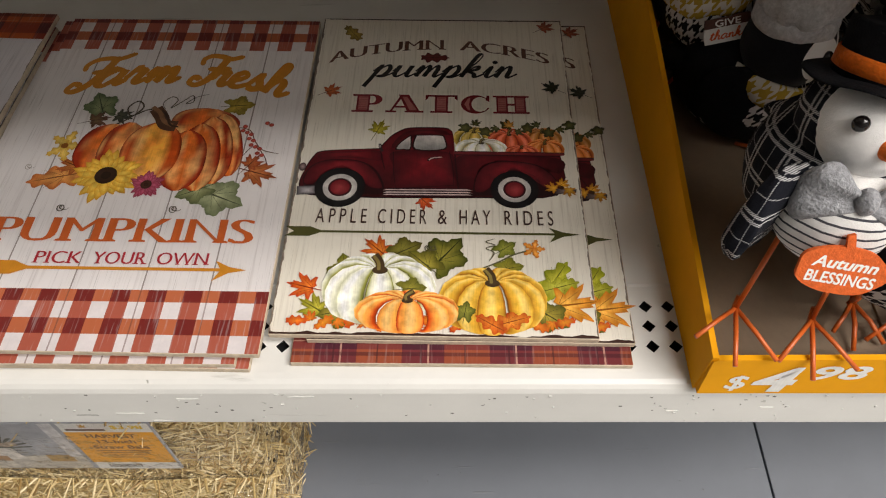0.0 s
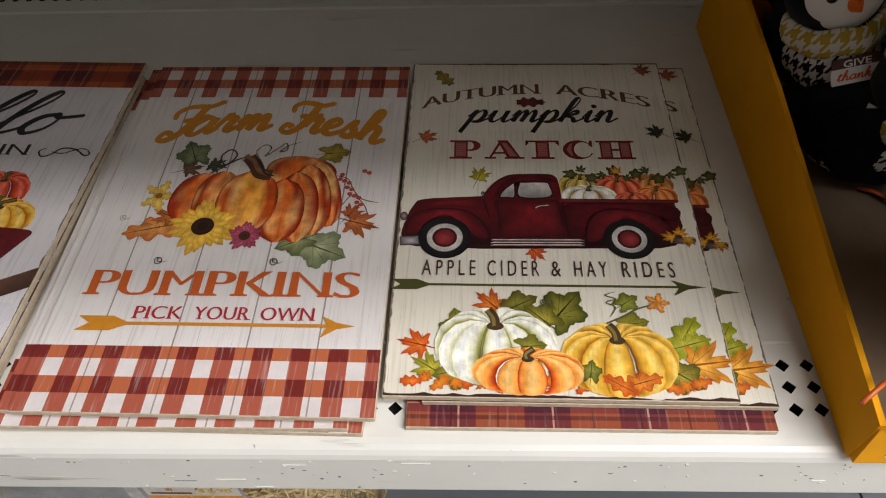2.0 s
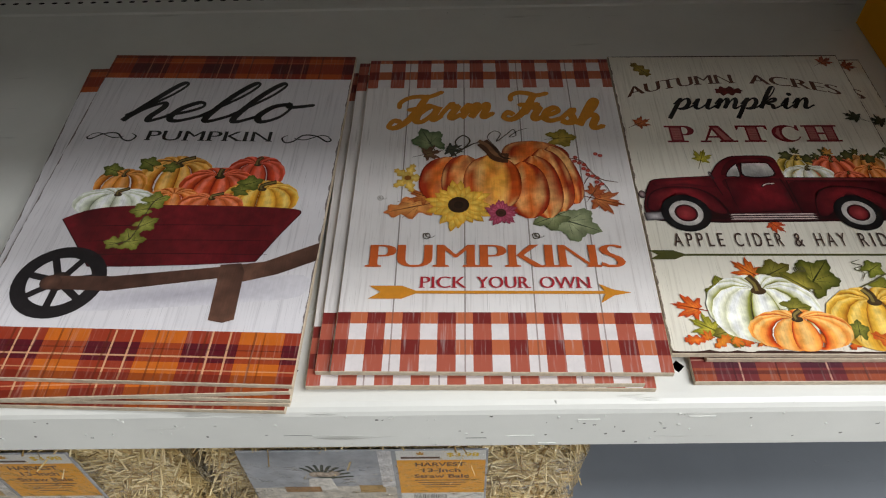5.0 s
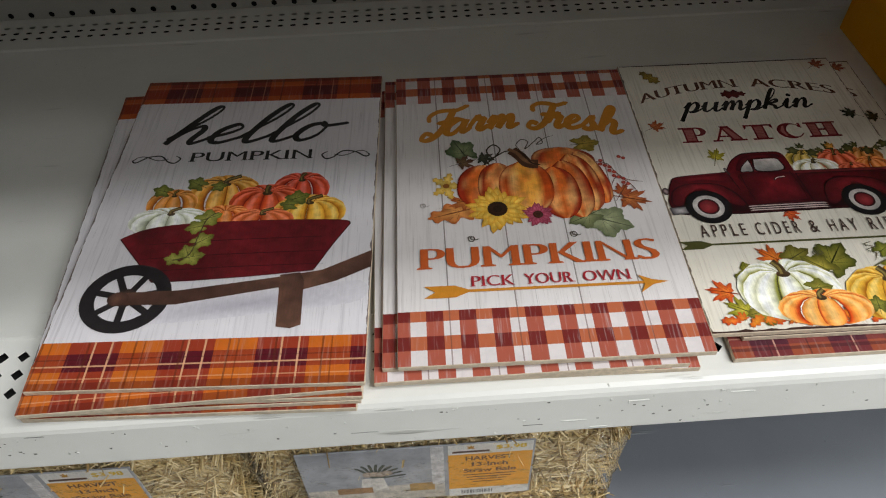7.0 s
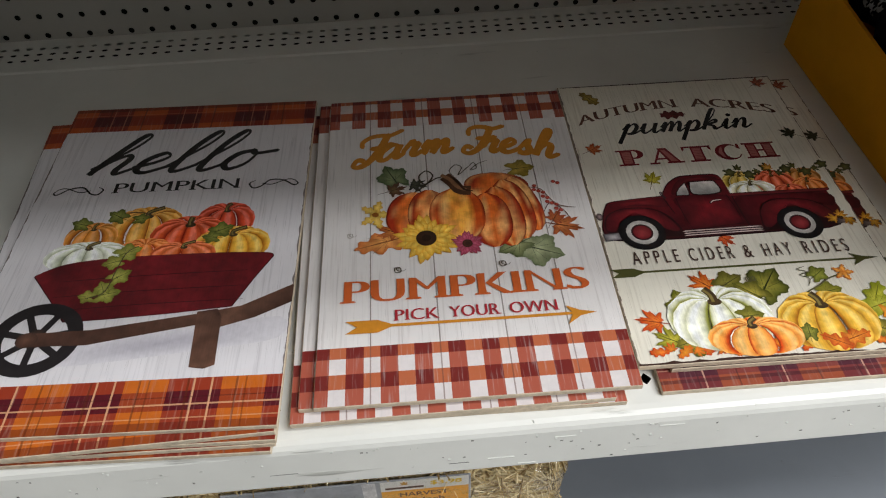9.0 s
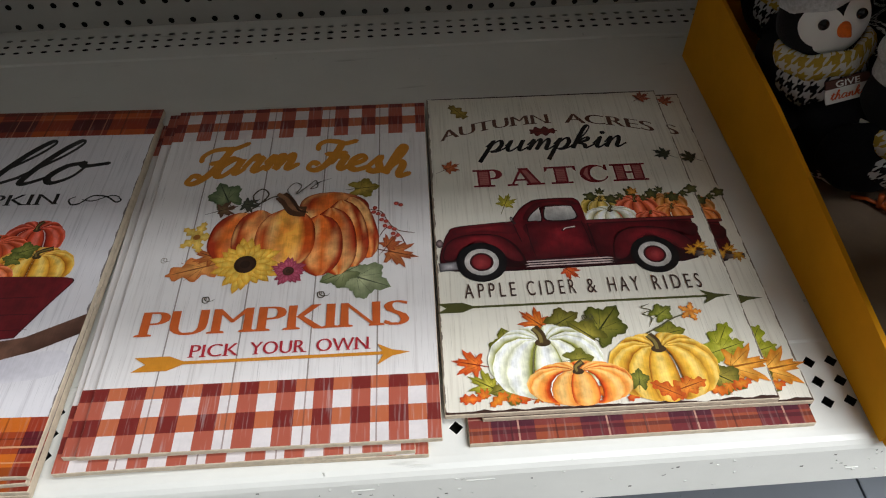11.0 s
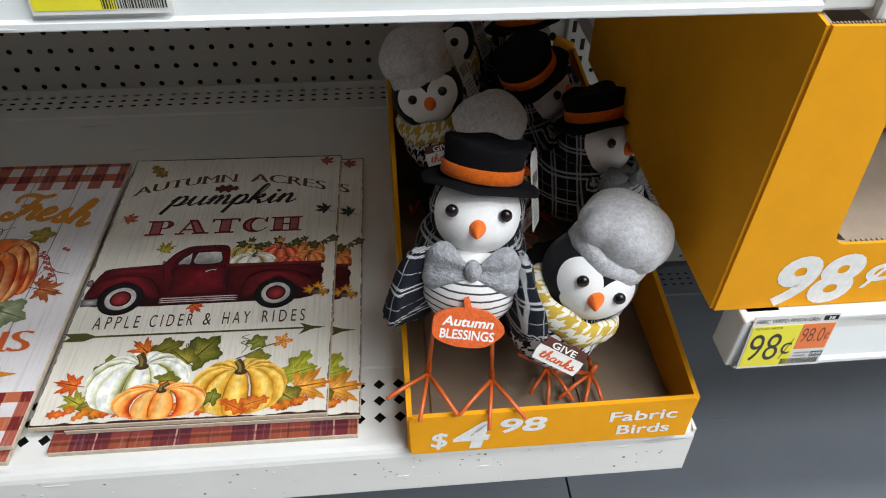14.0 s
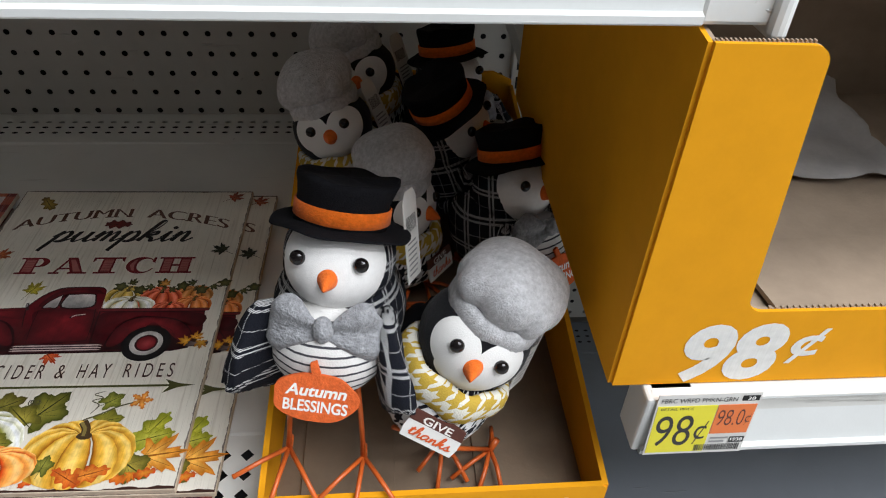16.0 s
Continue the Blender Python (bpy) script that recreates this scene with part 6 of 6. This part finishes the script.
card("back", [(-TX, 0), (TX, 0), (TX, 0.106), (0.09, 0.116), (-0.09, 0.116), (-TX, 0.106)], 0.004, tray, pose(0, TY1, 0, 90, 0, 180), "", M_ORANGE)
part("base", bm_box(-TX + 0.002, TX - 0.002, TY0 + 0.002, TY1 - 0.002, 0, 0.003), M_KRAFT_SHADED, tray, "plain brown cardboard base")
for sx in (-1, 1):
    part("base_flap", bm_box(-0.030 + sx * 0.062, 0.036 + sx * 0.062, TY0 + 0.004, TY0 + 0.19, 0.003, 0.0055, 0.0005), M_KRAFT_SHADED, tray, "folded brown base flap")
a = Art(tray, 0.0, pose(-TX, TY0 - 0.0026, 0.0, 86, 0, 0))
WHITE = (0.82, 0.81, 0.78)
a.begin()
a.text("$", 15, 28, 8, 18, WHITE, 0.02, 0.1)
a.text("4", 31, 59, 5, 31, WHITE, 0.045, 0.18)
a.text("98", 67, 104, 21, 17, WHITE, 0.03, 0.15)
a.end("price_lettering", "white printed price", M_INKFLAT)
a.begin()
a.text("Fabric", 155, 209, 25, 12, WHITE, 0.02)
a.text("Birds", 163, 206, 8, 12, WHITE, 0.02)
a.end("name_lettering", "white printed name", M_INKFLAT)

PERCH = (((0.196, 0.240, 0.655), (0.190, 0.229, 0.588), (0.158, 0.206, 0.592), (0.181, 0.189, 0.585), (0.2095, 0.194, 0.582)),
         ((0.236, 0.235, 0.655), (0.2385, 0.222, 0.585), (0.2105, 0.194, 0.582), (0.2320, 0.184, 0.575), (0.2600, 0.189, 0.579)))
BIRDS = (
    (top_hat_bird, (0.2215, 0.230, 0.732), (-15, 3, -9), -0.148, "fabric bird in a black top hat, tartan wings and grey bow", (3, 0), PERCH),
    (cap_bird, (0.304, 0.208, 0.681), (-12, 24, -15), -0.128, "fabric bird in a grey cap slumped against the tray side", (3, 0), None),
    (cap_bird, (0.2085, 0.464, 0.682), (-12, -15, 3), -0.144, "fabric bird in a grey cap and mustard scarf", (-3, 0), None),
    (top_hat_bird, (0.389, 0.398, 0.671), (-14, 4, 35), -0.134, "fabric bird in a black top hat turned sideways", (2, 0), None),
    (top_hat_bird, (0.352, 0.476, 0.686), (-12, -14, 62), -0.144, "fabric bird in a tilted black top hat, face in shade", (-4, 0), None),
    (cap_bird, (0.299, 0.411, 0.642), (-4, 2, 54), -0.102, "fabric bird in a grey cap behind the others", (3, 0), None),
    (cap_bird, (0.228, 0.562, 0.682), (-6, -10, -4), -0.150, "fabric bird in a grey cap at the back of the tray", (-12, 0), None),
    (top_hat_bird, (0.340, 0.565, 0.678), (-6, -4, 24), -0.144, "fabric bird in a black top hat at the tray's back", (2, 0), None),
)
for build, tip, turn, floor, label, hat_lean, feet in BIRDS:
    r = pose(0, 0, 0, *turn)
    h = Vector(tip) - r.to_3x3() @ Vector((0, -0.0425, 0.0035))
    tilt = (pose(0, 0, 0, 0, 0, turn[2]).inverted() @ r).to_3x3().inverted()
    build(Matrix.Translation(h) @ r, floor, label, tilt, 0.004 if "slumped" in label else -0.020, hat_lean, feet)

# ---- empty display case on the next bay's shelf ----
case = thing("display_case", pose(0.382, 0.2045, Z_BAY + 0.0012), "nearly empty orange cardboard display case on the shelf", "display box")
CW, CD, CH = 0.40, 0.345, 0.245


def arc(cx, cy, r, a0, a1, n=6):
    return [(cx + r * math.cos(radians(a0 + (a1 - a0) * k / n)), cy + r * math.sin(radians(a0 + (a1 - a0) * k / n))) for k in range(n + 1)]


front = [(0, 0), (CW, 0), (CW, 0.055)] + [(0.070, 0.0565)] + arc(0.070, 0.0665, 0.010, -90, -180)[1:] + [(0.0555, 0.12)] + arc(0.040, 0.194, 0.009, -5, 95) + [(0, 0.2035)]
card("front", front, 0.004, case, pose(0, 0, 0, 90, 0, 0), "orange cut-out front with white price", M_KRAFT_LIT)
card("side", [(-CD, 0), (0, 0), (0, 0.203), (-0.010, 0.204), (-0.018, 0.2055), (-0.028, 0.212), (-0.032, CH), (-CD, CH)], 0.004, case, pose(0, 0, 0, 90, 0, -90), "", M_KRAFT_LIT)
card("side", [(0, 0), (CD, 0), (CD, CH), (0, CH)], 0.004, case, pose(CW, 0, 0, 90, 0, 90), "", M_KRAFT_LIT)
card("back", [(-CW, 0), (0, 0), (0, CH), (-CW, CH)], 0.004, case, pose(0, CD, 0, 90, 0, 180), "", M_KRAFT_LIT)
part("base", bm_box(0.002, CW - 0.002, 0.002, CD - 0.002, 0, 0.004), M_KRAFT_LIT, case, "brown corrugated base")
part("base_flap", bm_prism([(0.062, 0.004), (0.140, 0.004), (0.136, 0.085), (0.128, 0.092), (0.066, 0.092)], 0.004, 0.0075), M_KRAFT_LIT, case, "folded brown flap")
part("base_flap", bm_prism([(0.118, 0.010), (0.30, 0.010), (0.30, 0.110), (0.112, 0.110), (0.106, 0.102)], 0.0078, 0.0115), M_KRAFT_LIT, case, "folded brown flap", pose(0, 0, 0, 0, -1.0, 0))
# corrugated raw edge along the front's cut-out
bm = bmesh.new()
for k in range(90):
    x = 0.074 + k * 0.0035
    bm_box(x, x + 0.0016, 0.0000, 0.0018, 0.0556, 0.0574, 0, bm)
for k in range(22):
    x = 0.001 + k * 0.0019
    bm_box(x, x + 0.0008, 0.0000, 0.0018, 0.2030, 0.2041, 0, bm)
part("corrugated_edge", bm, M_KRAFT_LIT, case, "raw corrugated edge")["kind"] = "stuff"
a = Art(case, 0.0, pose(0, -0.0025, 0, 90, 0, 0))
a.begin()
a.text("98", 31, 89, 5, 43, WHITE, 0.040, 0.10)
a.text("\u00a2", 95, 112, 22, 24, WHITE, 0.02, 0.10)
a.end("price_lettering", "white printed price", M_INKFLAT)

# crumpled film left in the case
M_FILM = mat("milky_film", (0.46, 0.44, 0.43), 0.45, 0, 0.12, 40, 0.2, 120, 0.5)
film_ob = thing("packing_film", pose(0.500, 0.455, Z_BAY + 0.006), "crumpled milky packing film in the case", "packing film")
bm = bmesh.new()
nx, ny = 30, 18
grid = []
for j in range(ny):
    row = []
    for i in range(nx):
        u, v = i / (nx - 1), j / (ny - 1)
        e = 1 + 0.25 * noise.noise(Vector((u * 4, v * 3, 1)))
        z = 0.004 + 0.022 * v * v + 0.012 * abs(noise.noise(Vector((u * 5, v * 5, 7)))) + 0.006 * abs(math.sin(9 * u + 4 * v))
        row.append(bm.verts.new(((u - 0.35) * 0.26 * e, (v - 0.5) * 0.13 * e, z)))
    grid.append(row)
for j in range(ny - 1):
    for i in range(nx - 1):
        bm.faces.new((grid[j][i], grid[j][i + 1], grid[j + 1][i + 1], grid[j + 1][i]))
part("sheet", bm, M_FILM, film_ob, "", None, True)

# ---- shelf labels ----
M_YELLOW = mat("label_yellow", (0.80, 0.72, 0.03), 0.4, 0, 0.04, 60, 0)
M_TAGOR = mat("label_orange", (0.80, 0.19, 0.04), 0.4, 0, 0.05, 60, 0)


def shelf_label(m, price, second, top, label):
    """A 60 by 50 mm paper price label with a yellow and an orange field."""
    ob = thing("price_label", m, label, "price label", "price labels on the rails")
    part("paper", bm_box(0, 0.060, 0, 0.050, -0.0004, 0.0002), M_PAPER, ob, "white glossy paper")
    part("yellow_field", bm_box(0.001, 0.036, 0.002, 0.041, 0.0002, 0.0005), M_YELLOW, ob)
    part("orange_field", bm_box(0.0365, 0.059, 0.017, 0.041, 0.0002, 0.0005), M_TAGOR, ob)
    part("black_field", bm_box(0.049, 0.059, 0.044, 0.048, 0.0002, 0.0005), M_DARK, ob)
    a = Art(ob, 0.0006)
    a.begin()
    K0 = (0.02, 0.02, 0.02)
    for s, x0, x1, y, h in price:
        a.text(s, x0, x1, y, h, K0, -0.004)
    for s, x0, x1, y, h in second:
        a.text(s, x0, x1, y, h, (0.12, 0.03, 0.02), -0.01)
    for s, x0, x1, y, h in top:
        a.text(s, x0, x1, y, h, K0)
    x = 30.0
    while x < 57:
        w = 0.35 + 0.5 * ((x * 5.7) % 1)
        a.poly([(x, 2.5), (x + w, 2.5), (x + w, 8), (x, 8)], K0)
        a.z -= a.step
        x += w + 0.35 + 0.4 * ((x * 2.9) % 1)
    a.poly([(38, 9.5), (47, 9.5), (47, 11), (38, 11)], (0.3, 0.3, 0.3))
    a.poly([(38, 12.5), (49, 12.5), (49, 14), (38, 14)], (0.3, 0.3, 0.3))
    a.poly([(50, 9), (59, 9), (59, 14), (50, 14)], K0)
    a.text("RETAIL PRICE", 3, 22, 38, 2.0, K0)
    a.text("38", 52, 56.5, 44.8, 2.6, (0.8, 0.8, 0.78), 0.02)
    a.text("1938", 50.8, 58.2, 10.2, 2.8, (0.8, 0.8, 0.78), 0.02)
    a.end("label_print", "black figures and bars", M_INKFLAT)
    return ob


shelf_label(pose(0.4050, 0.1862, 0.6290, 85, 0, 0), (("98", 3, 25, 8, 27), ("\u00a2", 27, 34, 13, 18)), (("98.0", 38, 54, 24, 14), ("\u00a2", 55, 58, 26, 9)),
            (("FBRC WRPD PMKN-GRN", 2, 46, 44, 3.6),), "yellow and orange paper price label on the rail")
shelf_label(pose(0.0165, 0.2095, 0.889, 86, 0, 0), (("2", 3, 13, 8, 28), ("98", 16, 33, 18, 19)), (("2", 39, 45, 21, 13), ("46", 47, 56, 25, 10)),
            (), "yellow and orange paper price label on the upper rail")

# ---- straw bales ----
M_STRAWCORE = mat("straw_core", (0.30, 0.21, 0.09), 0.9, 0, 0.45, 130, 1.0, 260)
M_PHOTO = mat("photo_print", (0.36, 0.37, 0.40), 0.35, 0, 0.35, 26, 0)
M_GOLDLABEL = mat("gold_label", (0.80, 0.36, 0.015), 0.35, 0, 0.05, 50, 0)


def straw_material():
    m = bpy.data.materials.new("straw")
    m.use_nodes = True
    nt = m.node_tree
    b = nt.nodes["Principled BSDF"]
    b.inputs["Roughness"].default_value = 0.45
    g = nt.nodes.new("ShaderNodeNewGeometry")
    r = nt.nodes.new("ShaderNodeValToRGB")
    r.color_ramp.elements[0].color = (0.34, 0.21, 0.075, 1)
    r.color_ramp.elements[1].color = (0.86, 0.72, 0.44, 1)
    e = r.color_ramp.elements.new(0.5)
    e.color = (0.64, 0.48, 0.22, 1)
    nt.links.new(g.outputs["Random Per Island"], r.inputs["Fac"])
    nt.links.new(r.outputs["Color"], b.inputs["Base Color"])
    return m


def wrap_material():
    m = bpy.data.materials.new("clear_wrap")
    m.use_nodes = True
    nt = m.node_tree
    nt.nodes.remove(nt.nodes["Principled BSDF"])
    out = nt.nodes["Material Output"]
    tr, gl, mx, fr = (nt.nodes.new("ShaderNode" + k) for k in ("BsdfTransparent", "BsdfGlossy", "MixShader", "Fresnel"))
    gl.inputs["Roughness"].default_value = 0.14
    fr.inputs["IOR"].default_value = 1.22
    tc = nt.nodes.new("ShaderNodeTexCoord")
    n = nt.nodes.new("ShaderNodeTexNoise")
    n.inputs["Scale"].default_value, n.inputs["Detail"].default_value = 55, 5
    nt.links.new(tc.outputs["Object"], n.inputs["Vector"])
    bp = nt.nodes.new("ShaderNodeBump")
    bp.inputs["Strength"].default_value, bp.inputs["Distance"].default_value = 1.0, 0.006
    nt.links.new(n.outputs["Fac"], bp.inputs["Height"])
    nt.links.new(bp.outputs["Normal"], gl.inputs["Normal"])
    nt.links.new(bp.outputs["Normal"], fr.inputs["Normal"])
    add = node(nt, "ShaderNodeMath", op="ADD", i1=0.02)
    nt.links.new(fr.outputs[0], add.inputs[0])
    nt.links.new(add.outputs[0], mx.inputs[0])
    nt.links.new(tr.outputs[0], mx.inputs[1])
    nt.links.new(gl.outputs[0], mx.inputs[2])
    nt.links.new(mx.outputs[0], out.inputs["Surface"])
    return m


M_STRAW, M_WRAP = straw_material(), wrap_material()
BW, BD, BH = 0.166, 0.100, 0.149


def straws(count, seed):
    rng = random.Random(seed)
    vs, fs = [], []
    for _ in range(count):
        f = rng.random()
        if f < 0.5:
            p = Vector((rng.uniform(-BW + 0.014, BW - 0.014), -BD - rng.uniform(-0.003, 0.004), rng.uniform(0.004, BH)))
            d = Vector((rng.gauss(0, 1), rng.gauss(0, 0.12), rng.gauss(0, 0.6)))
            up = Vector((0, -1, 0))
        elif f < 0.78:
            p = Vector((rng.uniform(-BW + 0.014, BW - 0.014), rng.uniform(-BD, BD * 0.4), BH + rng.uniform(-0.003, 0.004)))
            d = Vector((rng.gauss(0, 1), rng.gauss(0, 0.7), rng.gauss(0, 0.12)))
            up = Vector((0, 0, 1))
        else:
            s = rng.choice((-1, 1))
            p = Vector((s * (BW + rng.uniform(-0.006, 0.002)), rng.uniform(-BD, BD * 0.4), rng.uniform(0.004, BH)))
            d = Vector((rng.gauss(0, 0.12), rng.gauss(0, 0.7), rng.gauss(0, 0.8)))
            up = Vector((s, 0, 0))
        d.normalize()
        l, w = rng.uniform(0.008, 0.034), rng.uniform(0.0005, 0.0014)
        side = d.cross(up).normalized() * w
        k = len(vs)
        q = up * 0.0009
        vs += [p - d * l - side, p - d * l + side, p + d * l + side, p + d * l - side, p - d * l + q, p + d * l + q]
        fs += [(k, k + 4, k + 5, k + 3), (k + 4, k + 1, k + 2, k + 5)]
    me = bpy.data.meshes.new("straw")
    me.from_pydata([tuple(v) for v in vs], [], fs)
    me.materials.append(M_STRAW)
    return me


STRAW = straws(9500, 5)


def bale(x, y, z, labelled, label):
    ob = thing("straw_bale", pose(x, y, z), label, "straw bale", "straw bales on the deck")

    def rough(s, deep=1.0, crease=0.0):
        bm = bm_box(-BW * s, BW * s, -BD * s * deep, BD * s, 0.001, BH * min(s, 1.012), 0.016, None, 3)
        bmesh.ops.subdivide_edges(bm, edges=bm.edges[:], cuts=7 if crease else 3, use_grid_fill=True)
        for v in bm.verts:
            v.co += 0.005 * s * noise.noise_vector(v.co * 22)
            v.co += crease * noise.noise_vector(v.co * 70)
            v.co.z = max(v.co.z, 0.0005)
        return bm
    part("core", rough(0.985), M_STRAWCORE, ob, "dense tan straw", None, True)
    st = new("straw", STRAW)
    st.parent = ob
    tagged(st, "loose golden straw stalks", "", "", "stuff")
    wrap = part("wrap", rough(1.045, 1.24, 0.004), M_WRAP, ob, "clear crinkled plastic wrap", None, True)
    wrap.visible_shadow = False
    if labelled:
        card_ob = part("card", bm_box(-0.130, 0.088, -0.001, 0.001, BH - 0.123, BH - 0.020, 0.0008), M_PHOTO, ob, "grey photo card", pose(0, -BD - 0.024, 0.0, -3, 0, 0))
        a = Art(card_ob, 0.0, pose(0, -0.0012, 0, 90, 0, 0))
        z0, z1 = (BH - 0.123) * 1000, (BH - 0.020) * 1000
        a.begin()
        a.poly([(8, z0), (86, z0), (86, z1), (8, z1)], (0.76, 0.75, 0.72))
        a.poly([(8, z0 + 16), (86, z0 + 16), (86, z1 - 18), (8, z1 - 18)], (0.80, 0.36, 0.015))
        a.end("label_field", "white and golden label", M_INKFLAT)
        a.begin()
        BR = (0.13, 0.04, 0.01)
        a.text("$3.98", 52, 80, z1 - 11, 7, (0.75, 0.50, 0.03), 0.03)
        a.text("HARVEST", 24, 68, z1 - 30, 7.5, BR, 0.03)
        a.text("13-Inch", 30, 64, z1 - 42, 7.5, BR, 0.03)
        a.text("Straw Bale", 22, 72, z1 - 54, 7.5, BR, 0.03)
        for k in range(4):
            a.poly([(22 + 3 * k, z1 - 60 - 5 * k), (72 - 4 * k, z1 - 60 - 5 * k), (72 - 4 * k, z1 - 58.4 - 5 * k), (22 + 3 * k, z1 - 58.4 - 5 * k)], BR)
        a.poly([(12, z1 - 15), (46, z1 - 15), (46, z1 - 11.5), (12, z1 - 11.5)], (0.09, 0.04, 0.02))
        leaf(a, 29, z1 - 7, 6, 1.57, "maple", (0.5, 0.22, 0.02), (0.6, 0.35, 0.03), False)
        x = 20.0
        while x < 50:
            w = 0.5 + 0.6 * ((x * 5.7) % 1)
            a.poly([(x, z0 + 4), (x + w, z0 + 4), (x + w, z0 + 12), (x, z0 + 12)], (0.05, 0.05, 0.05))
            x += w + 0.5 + 0.5 * ((x * 2.9) % 1)
        a.end("label_print", "brown words and bars", M_INKFLAT)
        a.begin()
        a.poly([(-128, z0 + 2), (4, z0 + 2), (4, z0 + 34), (-128, z0 + 30)], srgb(196, 188, 176))
        for k in range(9):
            t = 2.2 - 0.25 * k
            a.stroke([(-62, z0 + 48), (-62 + 18 * math.cos(t), z0 + 48 + 22 * math.sin(t)), (-62 + 30 * math.cos(t), z0 + 48 + 30 * math.sin(t))], 3.0, srgb(60, 66, 54))
        for k in range(4):
            a.disc(-68 + 6 * k, z0 + 58 + 3 * math.sin(k * 3), 5, srgb(150, 128, 110), srgb(206, 190, 170))
        a.poly([(-78, z0 + 24), (-50, z0 + 24), (-54, z0 + 50), (-74, z0 + 50)], srgb(214, 208, 200))
        a.poly([(-100, z0 + 20), (-66, z0 + 20), (-66, z0 + 32), (-100, z0 + 32)], srgb(150, 110, 66))
        a.poly([(-30, z0 + 18), (-6, z0 + 18), (-6, z0 + 34), (-30, z0 + 34)], srgb(176, 140, 80))
        a.poly([(-8, z0 + 30), (4, z0 + 30), (4, z1), (-8, z1)], srgb(206, 204, 204))
        a.end("photo_print", "grey printed still life")
    return ob


bale(-0.3375, 0.337, Z_DECK + 0.002 + 0.151, True, "wrapped straw bale with a golden label card")
bale(-0.700, 0.337, Z_DECK + 0.002 + 0.151, True, "wrapped straw bale with a golden label card")
bale(-0.3385, 0.315, Z_DECK + 0.001, False, "wrapped straw bale under another bale")
bale(-0.695, 0.318, Z_DECK + 0.001, False, "wrapped straw bale under another bale")

# ---- chipped paint along the shelf's lip ----
rng = random.Random(3)
M_CHIP = mat("bare_steel_chip", (0.13, 0.125, 0.115), 0.5, 0.3, 0.3, 200, 0.2)
M_FLAKE = mat("raised_flake", (0.60, 0.60, 0.57), 0.4, 0, 0.1, 200, 0.2)
shelf_ob = bpy.data.objects["shelf_main"]
for name, material, count, lift in (("paint_chips", M_CHIP, 80, 0.0), ("lifted_flakes", M_FLAKE, 60, 0.0005)):
    bm = bmesh.new()
    for _ in range(count):
        x = rng.uniform(-0.9, 0.40)
        z = rng.choice((rng.gauss(-0.030, 0.004), rng.gauss(-0.014, 0.003), rng.gauss(-0.034, 0.008)))
        z = max(-0.050, min(-0.010, z))
        y = Y_FRONT - 0.0015 - 0.0035 * (-z - 0.009) / 0.0435
        w, h = rng.uniform(0.0003, 0.0012), rng.uniform(0.0002, 0.0009)
        if rng.random() < 0.06:
            w, h = rng.uniform(0.003, 0.012), rng.uniform(0.00015, 0.0003)
        bm_box(x - w, x + w, y - 0.0002 - lift, y + 0.0006, z - h, z + h, 0, bm)
    part(name, bm, material, shelf_ob, "chipped and lifted paint on the lip")["kind"] = "stuff"
